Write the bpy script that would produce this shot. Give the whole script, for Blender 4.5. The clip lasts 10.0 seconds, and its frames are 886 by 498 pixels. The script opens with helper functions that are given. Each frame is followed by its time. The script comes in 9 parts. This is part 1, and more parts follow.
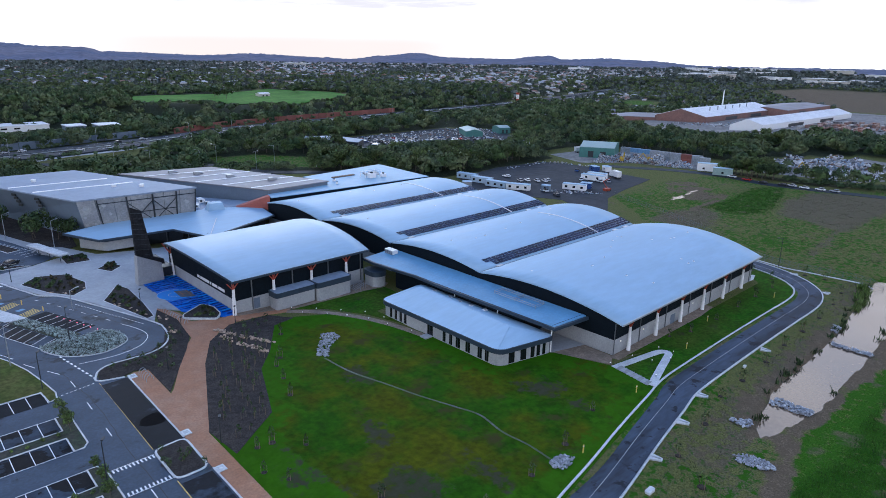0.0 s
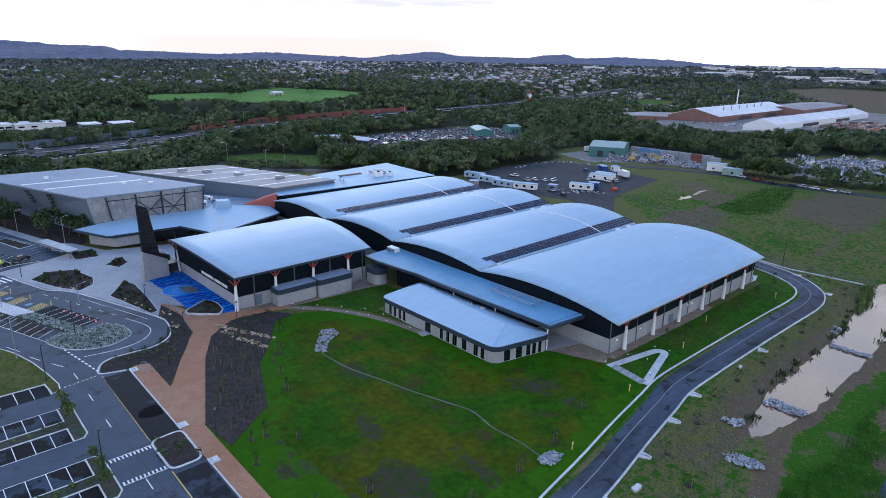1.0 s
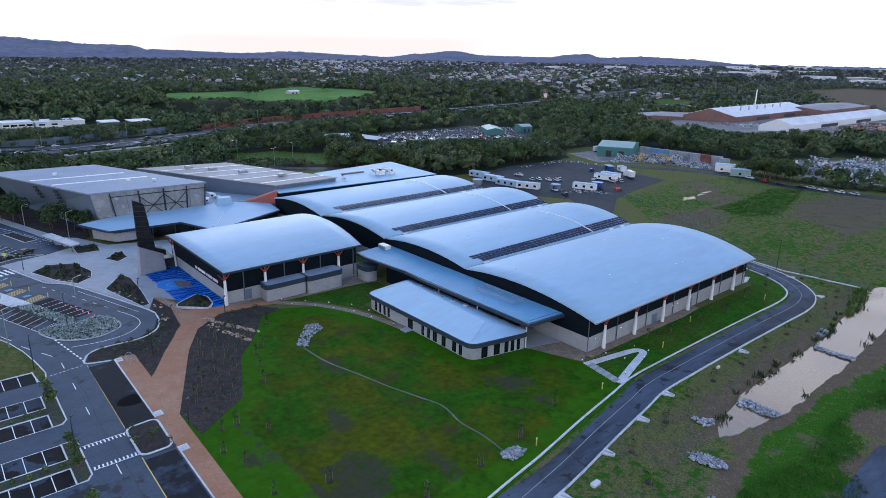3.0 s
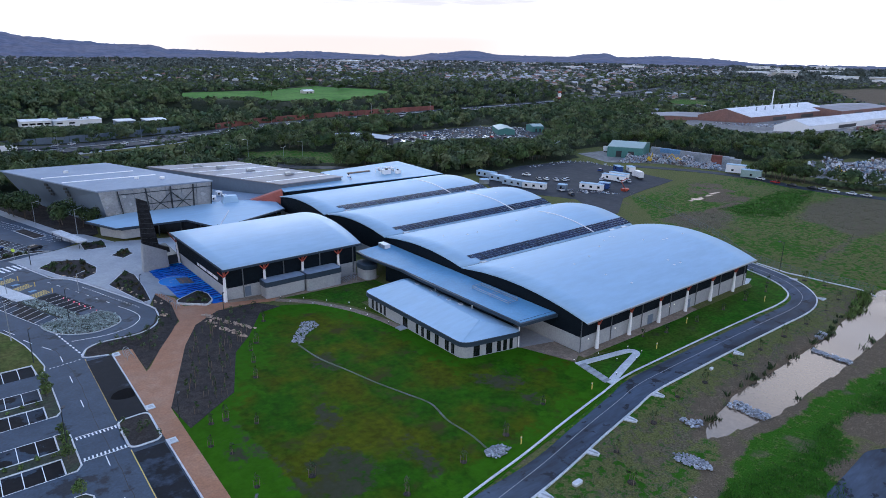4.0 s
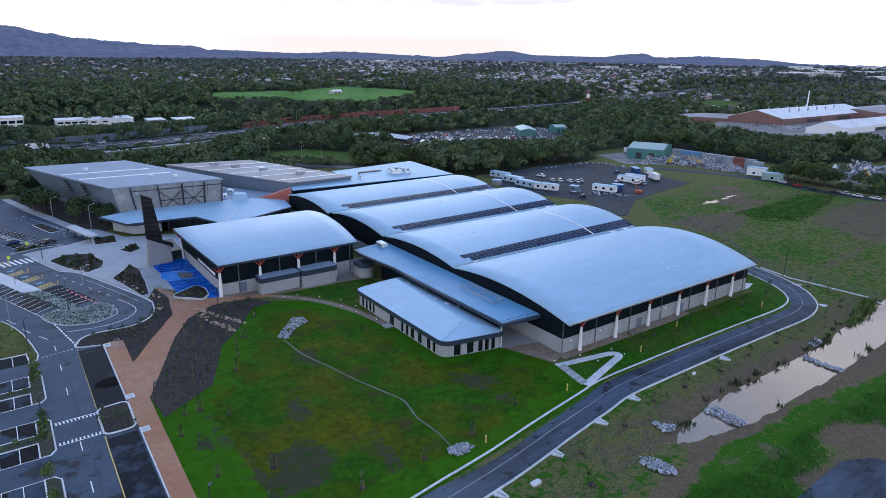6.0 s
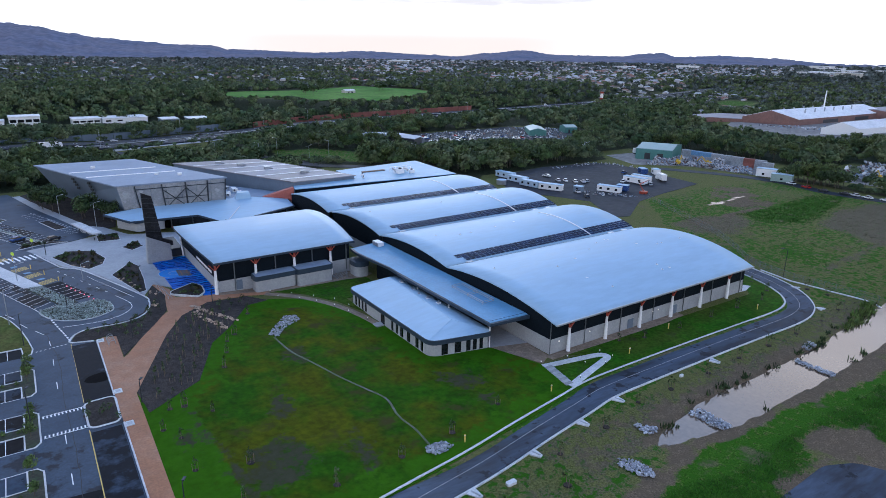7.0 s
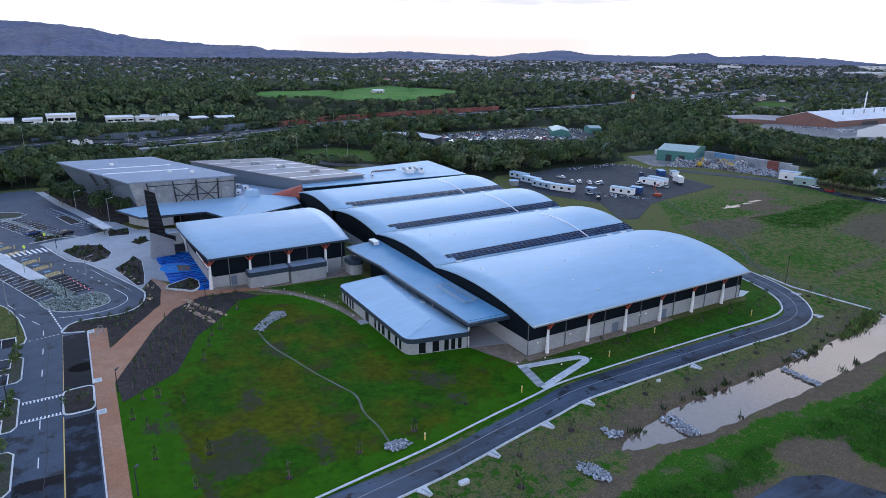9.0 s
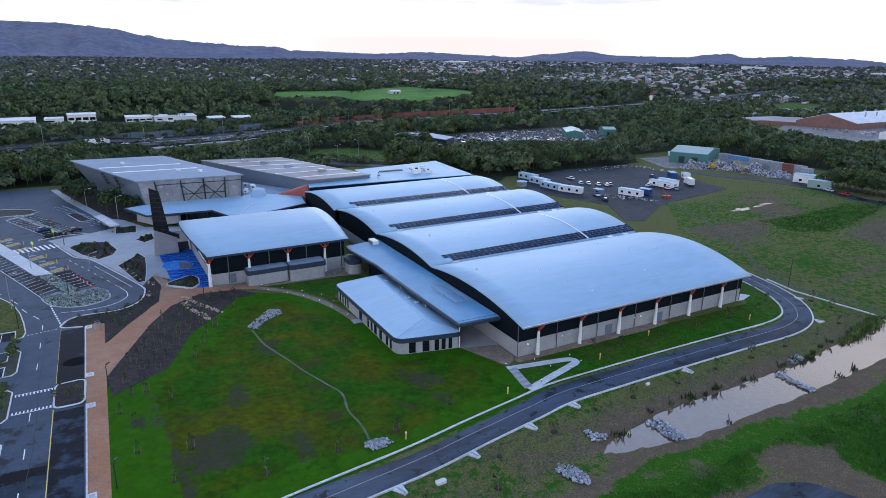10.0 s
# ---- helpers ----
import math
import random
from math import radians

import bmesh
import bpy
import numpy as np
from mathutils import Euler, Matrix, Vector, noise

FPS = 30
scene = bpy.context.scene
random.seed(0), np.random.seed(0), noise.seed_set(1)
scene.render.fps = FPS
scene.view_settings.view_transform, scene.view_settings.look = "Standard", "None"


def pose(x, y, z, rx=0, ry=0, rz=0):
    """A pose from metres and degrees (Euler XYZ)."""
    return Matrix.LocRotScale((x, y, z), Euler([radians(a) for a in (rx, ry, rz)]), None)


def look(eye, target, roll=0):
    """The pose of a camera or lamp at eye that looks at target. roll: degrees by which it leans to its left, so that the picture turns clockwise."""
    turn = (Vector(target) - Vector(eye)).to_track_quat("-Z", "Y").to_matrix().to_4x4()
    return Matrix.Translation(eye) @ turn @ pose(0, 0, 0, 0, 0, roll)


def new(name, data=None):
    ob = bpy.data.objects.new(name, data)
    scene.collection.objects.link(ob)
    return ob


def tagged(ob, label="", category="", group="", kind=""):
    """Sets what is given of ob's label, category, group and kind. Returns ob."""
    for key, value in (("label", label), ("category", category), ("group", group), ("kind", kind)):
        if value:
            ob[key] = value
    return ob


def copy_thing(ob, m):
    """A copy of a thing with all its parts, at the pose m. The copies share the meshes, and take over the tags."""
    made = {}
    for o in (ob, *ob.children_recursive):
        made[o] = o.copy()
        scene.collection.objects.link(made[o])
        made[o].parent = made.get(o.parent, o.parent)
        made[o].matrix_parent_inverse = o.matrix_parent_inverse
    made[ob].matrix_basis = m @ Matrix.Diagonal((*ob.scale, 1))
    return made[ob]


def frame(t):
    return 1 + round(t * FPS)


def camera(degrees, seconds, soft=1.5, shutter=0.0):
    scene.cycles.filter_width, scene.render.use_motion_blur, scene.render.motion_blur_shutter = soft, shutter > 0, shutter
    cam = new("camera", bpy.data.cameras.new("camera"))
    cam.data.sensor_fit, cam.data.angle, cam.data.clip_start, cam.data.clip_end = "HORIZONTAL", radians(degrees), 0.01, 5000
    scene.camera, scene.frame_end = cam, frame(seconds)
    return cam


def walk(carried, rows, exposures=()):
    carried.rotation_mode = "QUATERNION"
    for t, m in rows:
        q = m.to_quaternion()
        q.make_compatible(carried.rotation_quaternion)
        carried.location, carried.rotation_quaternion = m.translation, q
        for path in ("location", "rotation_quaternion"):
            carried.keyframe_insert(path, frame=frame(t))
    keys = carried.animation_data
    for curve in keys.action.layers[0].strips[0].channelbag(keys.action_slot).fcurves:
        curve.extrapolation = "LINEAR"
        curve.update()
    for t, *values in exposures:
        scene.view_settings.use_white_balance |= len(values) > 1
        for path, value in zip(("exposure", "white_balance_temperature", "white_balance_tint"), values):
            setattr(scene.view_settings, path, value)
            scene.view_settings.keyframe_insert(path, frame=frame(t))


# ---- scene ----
cam = camera(68.9, 10.0, soft=0.75)
PATH = [
    (0, (0.834, -0.382, 62.173), (2.623, 1.482, 61.387), 0.9),
    (0.5, (1.597, -2.168, 62.335), (3.374, -0.296, 61.545), 0.9),
    (1, (2.500, -3.916, 62.517), (4.244, -2.013, 61.726), 0.9),
    (1.5, (3.607, -5.674, 62.625), (5.331, -3.752, 61.834), 0.9),
    (2, (4.892, -7.506, 62.695), (6.604, -5.574, 61.904), 0.9),
    (2.5, (6.291, -9.289, 62.771), (7.989, -7.345, 61.978), 0.9),
    (4, (11.048, -14.967, 63.092), (12.672, -12.964, 62.294), 0.9),
    (4.5, (12.905, -16.852, 63.194), (14.499, -14.824, 62.396), 0.8),
    (5, (14.896, -18.795, 63.268), (16.463, -16.747, 62.469), 0.8),
    (5.5, (16.901, -20.650, 63.299), (18.441, -18.580, 62.500), 0.8),
    (7, (23.713, -26.421, 63.693), (25.168, -24.292, 62.891), 0.8),
    (7.5, (26.097, -28.233, 63.762), (27.522, -26.085, 62.959), 0.7),
    (8, (28.650, -30.091, 63.813), (30.044, -27.923, 63.011), 0.7),
    (8.5, (31.111, -31.829, 63.856), (32.473, -29.641, 63.054), 0.7),
    (9, (33.735, -33.635, 63.936), (35.061, -31.425, 63.133), 0.7),
    (9.5, (36.415, -35.309, 63.959), (37.704, -33.076, 63.157), 0.7),
    (10, (39.108, -36.994, 63.945), (40.361, -34.741, 63.144), 0.7),
]
EXPOSURE = 1.04
walk(cam, [(t, look(eye, target, roll)) for t, eye, target, roll in PATH], exposures=[(0.0, EXPOSURE, 5150, 4), (10.0, EXPOSURE, 5150, 4)])

# ---- world and sun ----
SUN_AZ = 30.7      # degrees clockwise from +y, low behind the hills
world = bpy.data.worlds.new("dusk")
scene.world = world
world.use_nodes = True
_n = world.node_tree.nodes
_sky = _n.new("ShaderNodeTexSky")
_sky.sky_type, _sky.sun_disc = "NISHITA", False
_sky.sun_elevation, _sky.sun_rotation = radians(20.0), radians(SUN_AZ)
_sky.air_density, _sky.dust_density, _sky.ozone_density = 1.0, 0.6, 4.0
_tc, _lift = _n.new("ShaderNodeTexCoord"), _n.new("ShaderNodeVectorMath")
_lift.inputs[1].default_value = (0, 0, 0.03)     # the low hills hide the true horizon
world.node_tree.links.new(_tc.outputs["Generated"], _lift.inputs[0])
world.node_tree.links.new(_lift.outputs[0], _sky.inputs["Vector"])
_cl, _cr, _cm = _n.new("ShaderNodeTexNoise"), _n.new("ShaderNodeMapRange"), _n.new("ShaderNodeMix")
_st = _n.new("ShaderNodeVectorMath")
_st.operation = "MULTIPLY"
_st.inputs[1].default_value = (1.0, 1.0, 2.2)
_cl.inputs["Scale"].default_value, _cl.inputs["Detail"].default_value, _cl.inputs["Roughness"].default_value = 2.1, 7.0, 0.55
_cr.interpolation_type = "SMOOTHSTEP"
for _k, _v in (("From Min", 0.42), ("From Max", 0.68), ("To Min", 0.0), ("To Max", 0.75)):
    _cr.inputs[_k].default_value = _v
_cm.data_type = "RGBA"
_cz, _cs, _ca, _c2, _cg = _n.new("ShaderNodeSeparateXYZ"), _n.new("ShaderNodeMapRange"), _n.new("ShaderNodeMath"), _n.new("ShaderNodeTexNoise"), _n.new("ShaderNodeMix")
for _k, _v in (("From Min", 0.0), ("From Max", 0.75), ("To Min", 0.22), ("To Max", -0.06)):     # thin cloud gathers low in the sky
    _cs.inputs[_k].default_value = _v
_c2.inputs["Scale"].default_value, _c2.inputs["Detail"].default_value = 4.5, 6.0
_cg.data_type = "RGBA"
_cg.inputs["A"].default_value, _cg.inputs["B"].default_value = (2.4, 2.35, 2.6, 1), (8.4, 7.4, 7.0, 1)     # grey and sunlit cloud
_hz, _hc, _hm = _n.new("ShaderNodeMapRange"), _n.new("ShaderNodeMix"), _n.new("ShaderNodeMix")
_hz.interpolation_type = "SMOOTHSTEP"
for _k, _v in (("From Min", 0.15), ("From Max", 0.80), ("To Min", 0.85), ("To Max", 0.0)):     # peach haze over the sunset
    _hz.inputs[_k].default_value = _v
_hc.data_type = _hm.data_type = "RGBA"
_hc.inputs["A"].default_value, _hc.inputs["B"].default_value = (4.6, 3.85, 3.45, 1), (8.2, 6.6, 5.7, 1)
_bg = _n["Background"]
_bg.inputs["Strength"].default_value = 0.15
for _o, _i in ((_lift.outputs[0], _st.inputs[0]), (_st.outputs[0], _cl.inputs["Vector"]), (_lift.outputs[0], _cz.inputs[0]), (_cz.outputs["Z"], _cs.inputs["Value"]), (_cl.outputs["Fac"], _ca.inputs[0]), (_cs.outputs[0], _ca.inputs[1]), (_ca.outputs[0], _cr.inputs["Value"]), (_st.outputs[0], _c2.inputs["Vector"]), (_c2.outputs["Fac"], _cg.inputs["Factor"]), (_cg.outputs["Result"], _cm.inputs["B"]), (_cr.outputs[0], _cm.inputs["Factor"]), (_sky.outputs[0], _cm.inputs["A"]), (_c2.outputs["Fac"], _hc.inputs["Factor"]), (_cz.outputs["Z"], _hz.inputs["Value"]), (_hz.outputs[0], _hm.inputs["Factor"]), (_cm.outputs["Result"], _hm.inputs["A"]), (_hc.outputs["Result"], _hm.inputs["B"]), (_hm.outputs["Result"], _bg.inputs["Color"])):
    world.node_tree.links.new(_o, _i)
# warm glow low over the place where the sun has set
_dt, _ga, _gz, _gm, _gc = _n.new("ShaderNodeVectorMath"), _n.new("ShaderNodeMapRange"), _n.new("ShaderNodeMapRange"), _n.new("ShaderNodeMath"), _n.new("ShaderNodeMix")
_dt.operation, _gm.operation, _gc.data_type = "DOT_PRODUCT", "MULTIPLY", "RGBA"
_dt.inputs[1].default_value = (math.sin(radians(SUN_AZ)), math.cos(radians(SUN_AZ)), 0)
_gc.inputs["B"].default_value = (3.5, 2.6, 2.05, 1)
for _r, _v in ((_ga, (0.90, 0.99, 0.0, 1.0)), (_gz, (0.040, 0.085, 0.9, 0.0))):
    _r.interpolation_type = "SMOOTHSTEP"
    for _k, _w in zip(("From Min", "From Max", "To Min", "To Max"), _v):
        _r.inputs[_k].default_value = _w
# low streaks of grey-lilac cloud above the hills
_lv, _ln, _lz, _lb, _ls, _lt, _lf, _lm = (_n.new("ShaderNode" + k) for k in ("VectorMath", "TexNoise", "MapRange", "Math", "Math", "MapRange", "MapRange", "Mix"))
_lv.operation, _lm.data_type = "MULTIPLY", "RGBA"
_lv.inputs[1].default_value = (2.2, 2.2, 26.0)
_ln.inputs["Scale"].default_value, _ln.inputs["Detail"].default_value, _ln.inputs["Roughness"].default_value = 1.5, 8.0, 0.6
for _r, _v in ((_lz, (0.050, 0.096, -0.30, 0.10)), (_lt, (0.50, 0.72, 0.0, 0.9)), (_lf, (0.22, 0.42, 1.0, 0.0))):
    for _k, _w in zip(("From Min", "From Max", "To Min", "To Max"), _v):
        _r.inputs[_k].default_value = _w
_la, _lw, _lx = _n.new("ShaderNodeVectorMath"), _n.new("ShaderNodeMapRange"), _n.new("ShaderNodeMath")
_la.operation = "DOT_PRODUCT"
_la.inputs[1].default_value = (-0.1, 0.995, 0)     # thicker over the southern end of the range
for _k, _w in zip(("From Min", "From Max", "To Min", "To Max"), (0.72, 0.97, 0.0, 0.13)):
    _lw.inputs[_k].default_value = _w
_ls.operation = "MULTIPLY"
_lm.inputs["B"].default_value = (3.0, 2.45, 2.2, 1)
for _o, _i in ((_lift.outputs[0], _lv.inputs[0]), (_lv.outputs[0], _ln.inputs["Vector"]), (_cz.outputs["Z"], _lz.inputs["Value"]), (_ln.outputs["Fac"], _lb.inputs[0]), (_lz.outputs[0], _lb.inputs[1]), (_tc.outputs["Generated"], _la.inputs[0]), (_la.outputs["Value"], _lw.inputs["Value"]), (_lb.outputs[0], _lx.inputs[0]), (_lw.outputs[0], _lx.inputs[1]), (_lx.outputs[0], _lt.inputs["Value"]), (_cz.outputs["Z"], _lf.inputs["Value"]), (_lt.outputs[0], _ls.inputs[0]), (_lf.outputs[0], _ls.inputs[1]), (_ls.outputs[0], _lm.inputs["Factor"]), (_hm.outputs["Result"], _lm.inputs["A"])):
    world.node_tree.links.new(_o, _i)
for _o, _i in ((_tc.outputs["Generated"], _dt.inputs[0]), (_dt.outputs["Value"], _ga.inputs["Value"]), (_cz.outputs["Z"], _gz.inputs["Value"]), (_ga.outputs[0], _gm.inputs[0]), (_gz.outputs[0], _gm.inputs[1]), (_gm.outputs[0], _gc.inputs["Factor"]), (_lm.outputs["Result"], _gc.inputs["A"]), (_gc.outputs["Result"], _bg.inputs["Color"])):
    world.node_tree.links.new(_o, _i)
sun = new("sun", bpy.data.lights.new("sun", "SUN"))
sun.data.energy, sun.data.angle, sun.data.color = 0.35, radians(30), (1.0, 0.92, 0.84)
_a = radians(SUN_AZ)
_d = Vector((math.sin(_a) * math.cos(radians(14)), math.cos(_a) * math.cos(radians(14)), math.sin(radians(14))))
sun.matrix_basis = look(_d * 50, (0, 0, 0))


# ---- small tools ----
def lerp(a, b, u):
    return a + (b - a) * u


def ss(a, b, x):
    u = min(1.0, max(0.0, (x - a) / (b - a)))
    return u * u * (3 - 2 * u)


def world_of(ob):
    m = Matrix.Identity(4)
    while ob is not None:
        m = ob.matrix_parent_inverse @ ob.matrix_basis @ m
        ob = ob.parent
    return m


def thing(name, label, category, group="", at=(0, 0, 0), kind=""):
    """An Empty at the base of a thing."""
    ob = new(name)
    ob.empty_display_size = 0.3
    ob.matrix_basis = Matrix.Translation(at)
    return tagged(ob, label, category, group, kind)


def part(name, bm, material, parent=None, label="", smooth=False):
    """Links a bmesh (built in world places) as one mesh object under a thing or a part."""
    me = bpy.data.meshes.new(name)
    bm.to_mesh(me)
    bm.free()
    me.materials.append(material)
    if smooth:
        me.shade_smooth()
    ob = new(name, me)
    if parent is not None:
        ob.parent = parent
        ob.matrix_parent_inverse = world_of(parent).inverted()
    if label:
        ob["label"] = label
    return ob


def piece(name, me, parent, m):
    """An object of its own on a shared mesh, posed in the world by m."""
    ob = new(name, me)
    ob.parent = parent
    ob.matrix_parent_inverse = world_of(parent).inverted()
    ob.matrix_basis = m
    return ob


def solid(bm, pts, faces):
    vs = [bm.verts.new(p) for p in pts]
    for f in faces:
        bm.faces.new([vs[i] for i in f])
    return vs


BOX = [(0, 3, 2, 1), (4, 5, 6, 7), (0, 1, 5, 4), (1, 2, 6, 5), (2, 3, 7, 6), (3, 0, 4, 7)]


def box(bm, x0, x1, y0, y1, z0, z1, m=None):
    p = [Vector(q) for q in ((x0, y0, z0), (x1, y0, z0), (x1, y1, z0), (x0, y1, z0), (x0, y0, z1), (x1, y0, z1), (x1, y1, z1), (x0, y1, z1))]
    solid(bm, [m @ q for q in p] if m else p, BOX)


def prism(bm, poly, z0, z1, top=None):
    """A prism over a plan; z0 and z1 are numbers or functions of x, y. top: another plan for the upper face."""
    f0 = z0 if callable(z0) else (lambda x, y: z0)
    f1 = z1 if callable(z1) else (lambda x, y: z1)
    if sum(a[0] * b[1] - b[0] * a[1] for a, b in zip(poly, poly[1:] + poly[:1])) < 0:
        poly = poly[::-1]
        top = top[::-1] if top else None
    lo = [bm.verts.new((x, y, f0(x, y))) for x, y in poly]
    hi = [bm.verts.new((x, y, f1(x, y))) for x, y in (top or poly)]
    n = len(poly)
    bm.faces.new(lo[::-1])
    bm.faces.new(hi)
    for i in range(n):
        bm.faces.new((lo[i], lo[(i + 1) % n], hi[(i + 1) % n], hi[i]))


def tube(bm, p, q, r0, r1=None, n=8):
    p, q = Vector(p), Vector(q)
    r1 = r0 if r1 is None else r1
    m = (q - p).to_track_quat("Z", "Y").to_matrix()
    rings = []
    for c, r in ((p, r0), (q, r1)):
        rings.append([bm.verts.new(c + m @ Vector((r * math.cos(2 * math.pi * i / n), r * math.sin(2 * math.pi * i / n), 0))) for i in range(n)])
    for i in range(n):
        bm.faces.new((rings[0][i], rings[0][(i + 1) % n], rings[1][(i + 1) % n], rings[1][i]))
    bm.faces.new(rings[0][::-1])
    bm.faces.new(rings[1])


def rounded(poly, r, n=5):
    """A plan with its corners rounded."""
    out = []
    for i, p in enumerate(poly):
        p, a, b = Vector(p), Vector(poly[i - 1]), Vector(poly[(i + 1) % len(poly)])
        u, v = (a - p).normalized(), (b - p).normalized()
        rr = min(r, (a - p).length / 2.1, (b - p).length / 2.1)
        for k in range(n + 1):
            t = k / n
            q = (1 - t) ** 2 * (p + u * rr) + 2 * t * (1 - t) * p + t * t * (p + v * rr)
            out.append((q.x, q.y))
    return out


def smooth_line(pts, n=6):
    """A curve through the points (Catmull-Rom)."""
    p = [Vector(q) for q in pts]
    p = [p[0] * 2 - p[1]] + p + [p[-1] * 2 - p[-2]]
    out = []
    for i in range(1, len(p) - 2):
        for k in range(n):
            t = k / n
            out.append(0.5 * (2 * p[i] + (p[i + 1] - p[i - 1]) * t + (2 * p[i - 1] - 5 * p[i] + 4 * p[i + 1] - p[i + 2]) * t * t + (3 * p[i] - p[i - 1] - 3 * p[i + 1] + p[i + 2]) * t ** 3))
    return [(q.x, q.y) for q in out + [p[-2]]]


def offset(line, d):
    """A line shifted to its left by d."""
    out = []
    for i, p in enumerate(line):
        a, b = Vector(line[max(0, i - 1)]), Vector(line[min(len(line) - 1, i + 1)])
        t = (b - a).normalized()
        out.append((p[0] - t.y * d, p[1] + t.x * d))
    return out


# ---- lie of the land ----
CREEK = [(104, 32), (111, 32.2), (125, 32.5), (140, 32.6), (160, 32.6), (176, 33.3), (190, 34.6), (206, 36), (222, 36.8)]


FREEWAY = [(-60, 402), (36, 430), (97, 440), (178, 461), (236, 487), (300, 503), (435, 521), (640, 550), (800, 585), (1100, 680)]


def freeway_y(x):
    for (ax, ay), (bx, by) in zip(FREEWAY, FREEWAY[1:]):
        if x <= bx:
            return lerp(ay, by, (x - ax) / (bx - ax))
    return FREEWAY[-1][1]


def creek_mid(x):
    for (x0, y0), (x1, y1) in zip(CREEK, CREEK[1:]):
        if x <= x1:
            return lerp(y0, y1, (x - x0) / (x1 - x0))
    return CREEK[-1][1]


def creek_half(x):
    return lerp(-3.2, 0.3, ss(107, 112, x)) + 2.5 * ss(113, 127, x) + 0.8 * ss(165, 205, x) + 0.55 * noise.noise((x / 6, 2.0, 0)) + 0.4 * noise.noise((x / 2.3, 7.0, 0))


def gz(x, y):
    z = 0.75 + 2.35 * ss(86, 32, x)
    z -= 1.7 * ss(56, 27, y) * ss(54, 89, x)
    z *= 1 - ss(240, 300, x) * 0.8
    if 103 < x < 224:
        w = ss(103, 109, x) * ss(224, 216, x)
        d = abs(y - creek_mid(x)) - creek_half(x)
        z = lerp(z, min(z, -2.0), w * (1 - ss(-0.4, 2.2, d)))
    if y > 430:
        d = y - freeway_y(x) - lerp(160, 16, ss(170, 280, x))
        z += 11.5 * ss(0, 70, d)
    far = math.hypot(x, y)
    if far > 2900:
        z -= 70 * ss(2900, 3500, far)
    if far > 1300:
        z += ss(1300, 2600, far) * 9 * noise.noise((x / 500, y / 500, 3.0))
    return z


def lean(x, y):
    """The car park road and the path beside it run one degree off the y axis."""
    return (x - 0.018 * min(82.0, max(0.0, 118 - y)) * ss(40.5, 37.4, x), y) if y > 35.5 else (x, y)


def drape(name, poly, dz, material, step=2.5, skirt=0.25, parent=None):
    """A thin slab over a plan that follows the land dz above it."""
    bm = bmesh.new()
    poly = [lean(*p) for p in poly]
    if sum(a[0] * b[1] - b[0] * a[1] for a, b in zip(poly, poly[1:] + poly[:1])) < 0:
        poly = poly[::-1]
    bm.faces.new([bm.verts.new((x, y, 0)) for x, y in poly])
    for ax in (0, 1):
        lo, hi = min(p[ax] for p in poly), max(p[ax] for p in poly)
        c = math.floor(lo / step) * step + step
        while c < hi:
            co, no = [0, 0, 0], [0, 0, 0]
            co[ax], no[ax] = c, 1
            bmesh.ops.bisect_plane(bm, geom=bm.verts[:] + bm.edges[:] + bm.faces[:], plane_co=co, plane_no=no)
            c += step
    bmesh.ops.triangulate(bm, faces=bm.faces[:])
    for v in bm.verts:
        v.co.z = gz(v.co.x, v.co.y) + dz
    edges = [e for e in bm.edges if e.is_boundary]
    ext = bmesh.ops.extrude_edge_only(bm, edges=edges)["geom"]
    for v in ext:
        if isinstance(v, bmesh.types.BMVert):
            v.co.z -= skirt
    bmesh.ops.recalc_face_normals(bm, faces=bm.faces[:])
    return part(name, bm, material, parent)


def strip(name, line, w, dz, material, parent=None, closed=False, h=0.0, base=0.3):
    """A band of width w along a line on the land; h raises it (kerbs) with vertical sides."""
    if closed:
        line = line + [line[0]]
    line = [lean(*p) for p in line]
    dense = [line[0]]
    for a, b in zip(line, line[1:]):
        n = max(1, int(math.dist(a, b) / 2.5))
        dense += [(lerp(a[0], b[0], k / n), lerp(a[1], b[1], k / n)) for k in range(1, n + 1)]
    L, R = offset(dense, w / 2), offset(dense, -w / 2)
    bm = bmesh.new()
    rows = []
    for (lx, ly), (rx, ry), (cx, cy) in zip(L, R, dense):
        z = gz(cx, cy) + dz
        rows.append([bm.verts.new(p) for p in ((lx, ly, z - base), (lx, ly, z + h - 0.03), (lerp(lx, rx, 0.15), lerp(ly, ry, 0.15), z + h), (lerp(lx, rx, 0.85), lerp(ly, ry, 0.85), z + h), (rx, ry, z + h - 0.03), (rx, ry, z - base))])
    for a, b in zip(rows, rows[1:]):
        for k in range(5):
            bm.faces.new((a[k], a[k + 1], b[k + 1], b[k]))
    bm.faces.new(rows[0][::-1])
    bm.faces.new(rows[-1])
    bmesh.ops.recalc_face_normals(bm, faces=bm.faces[:])
    return part(name, bm, material, parent)


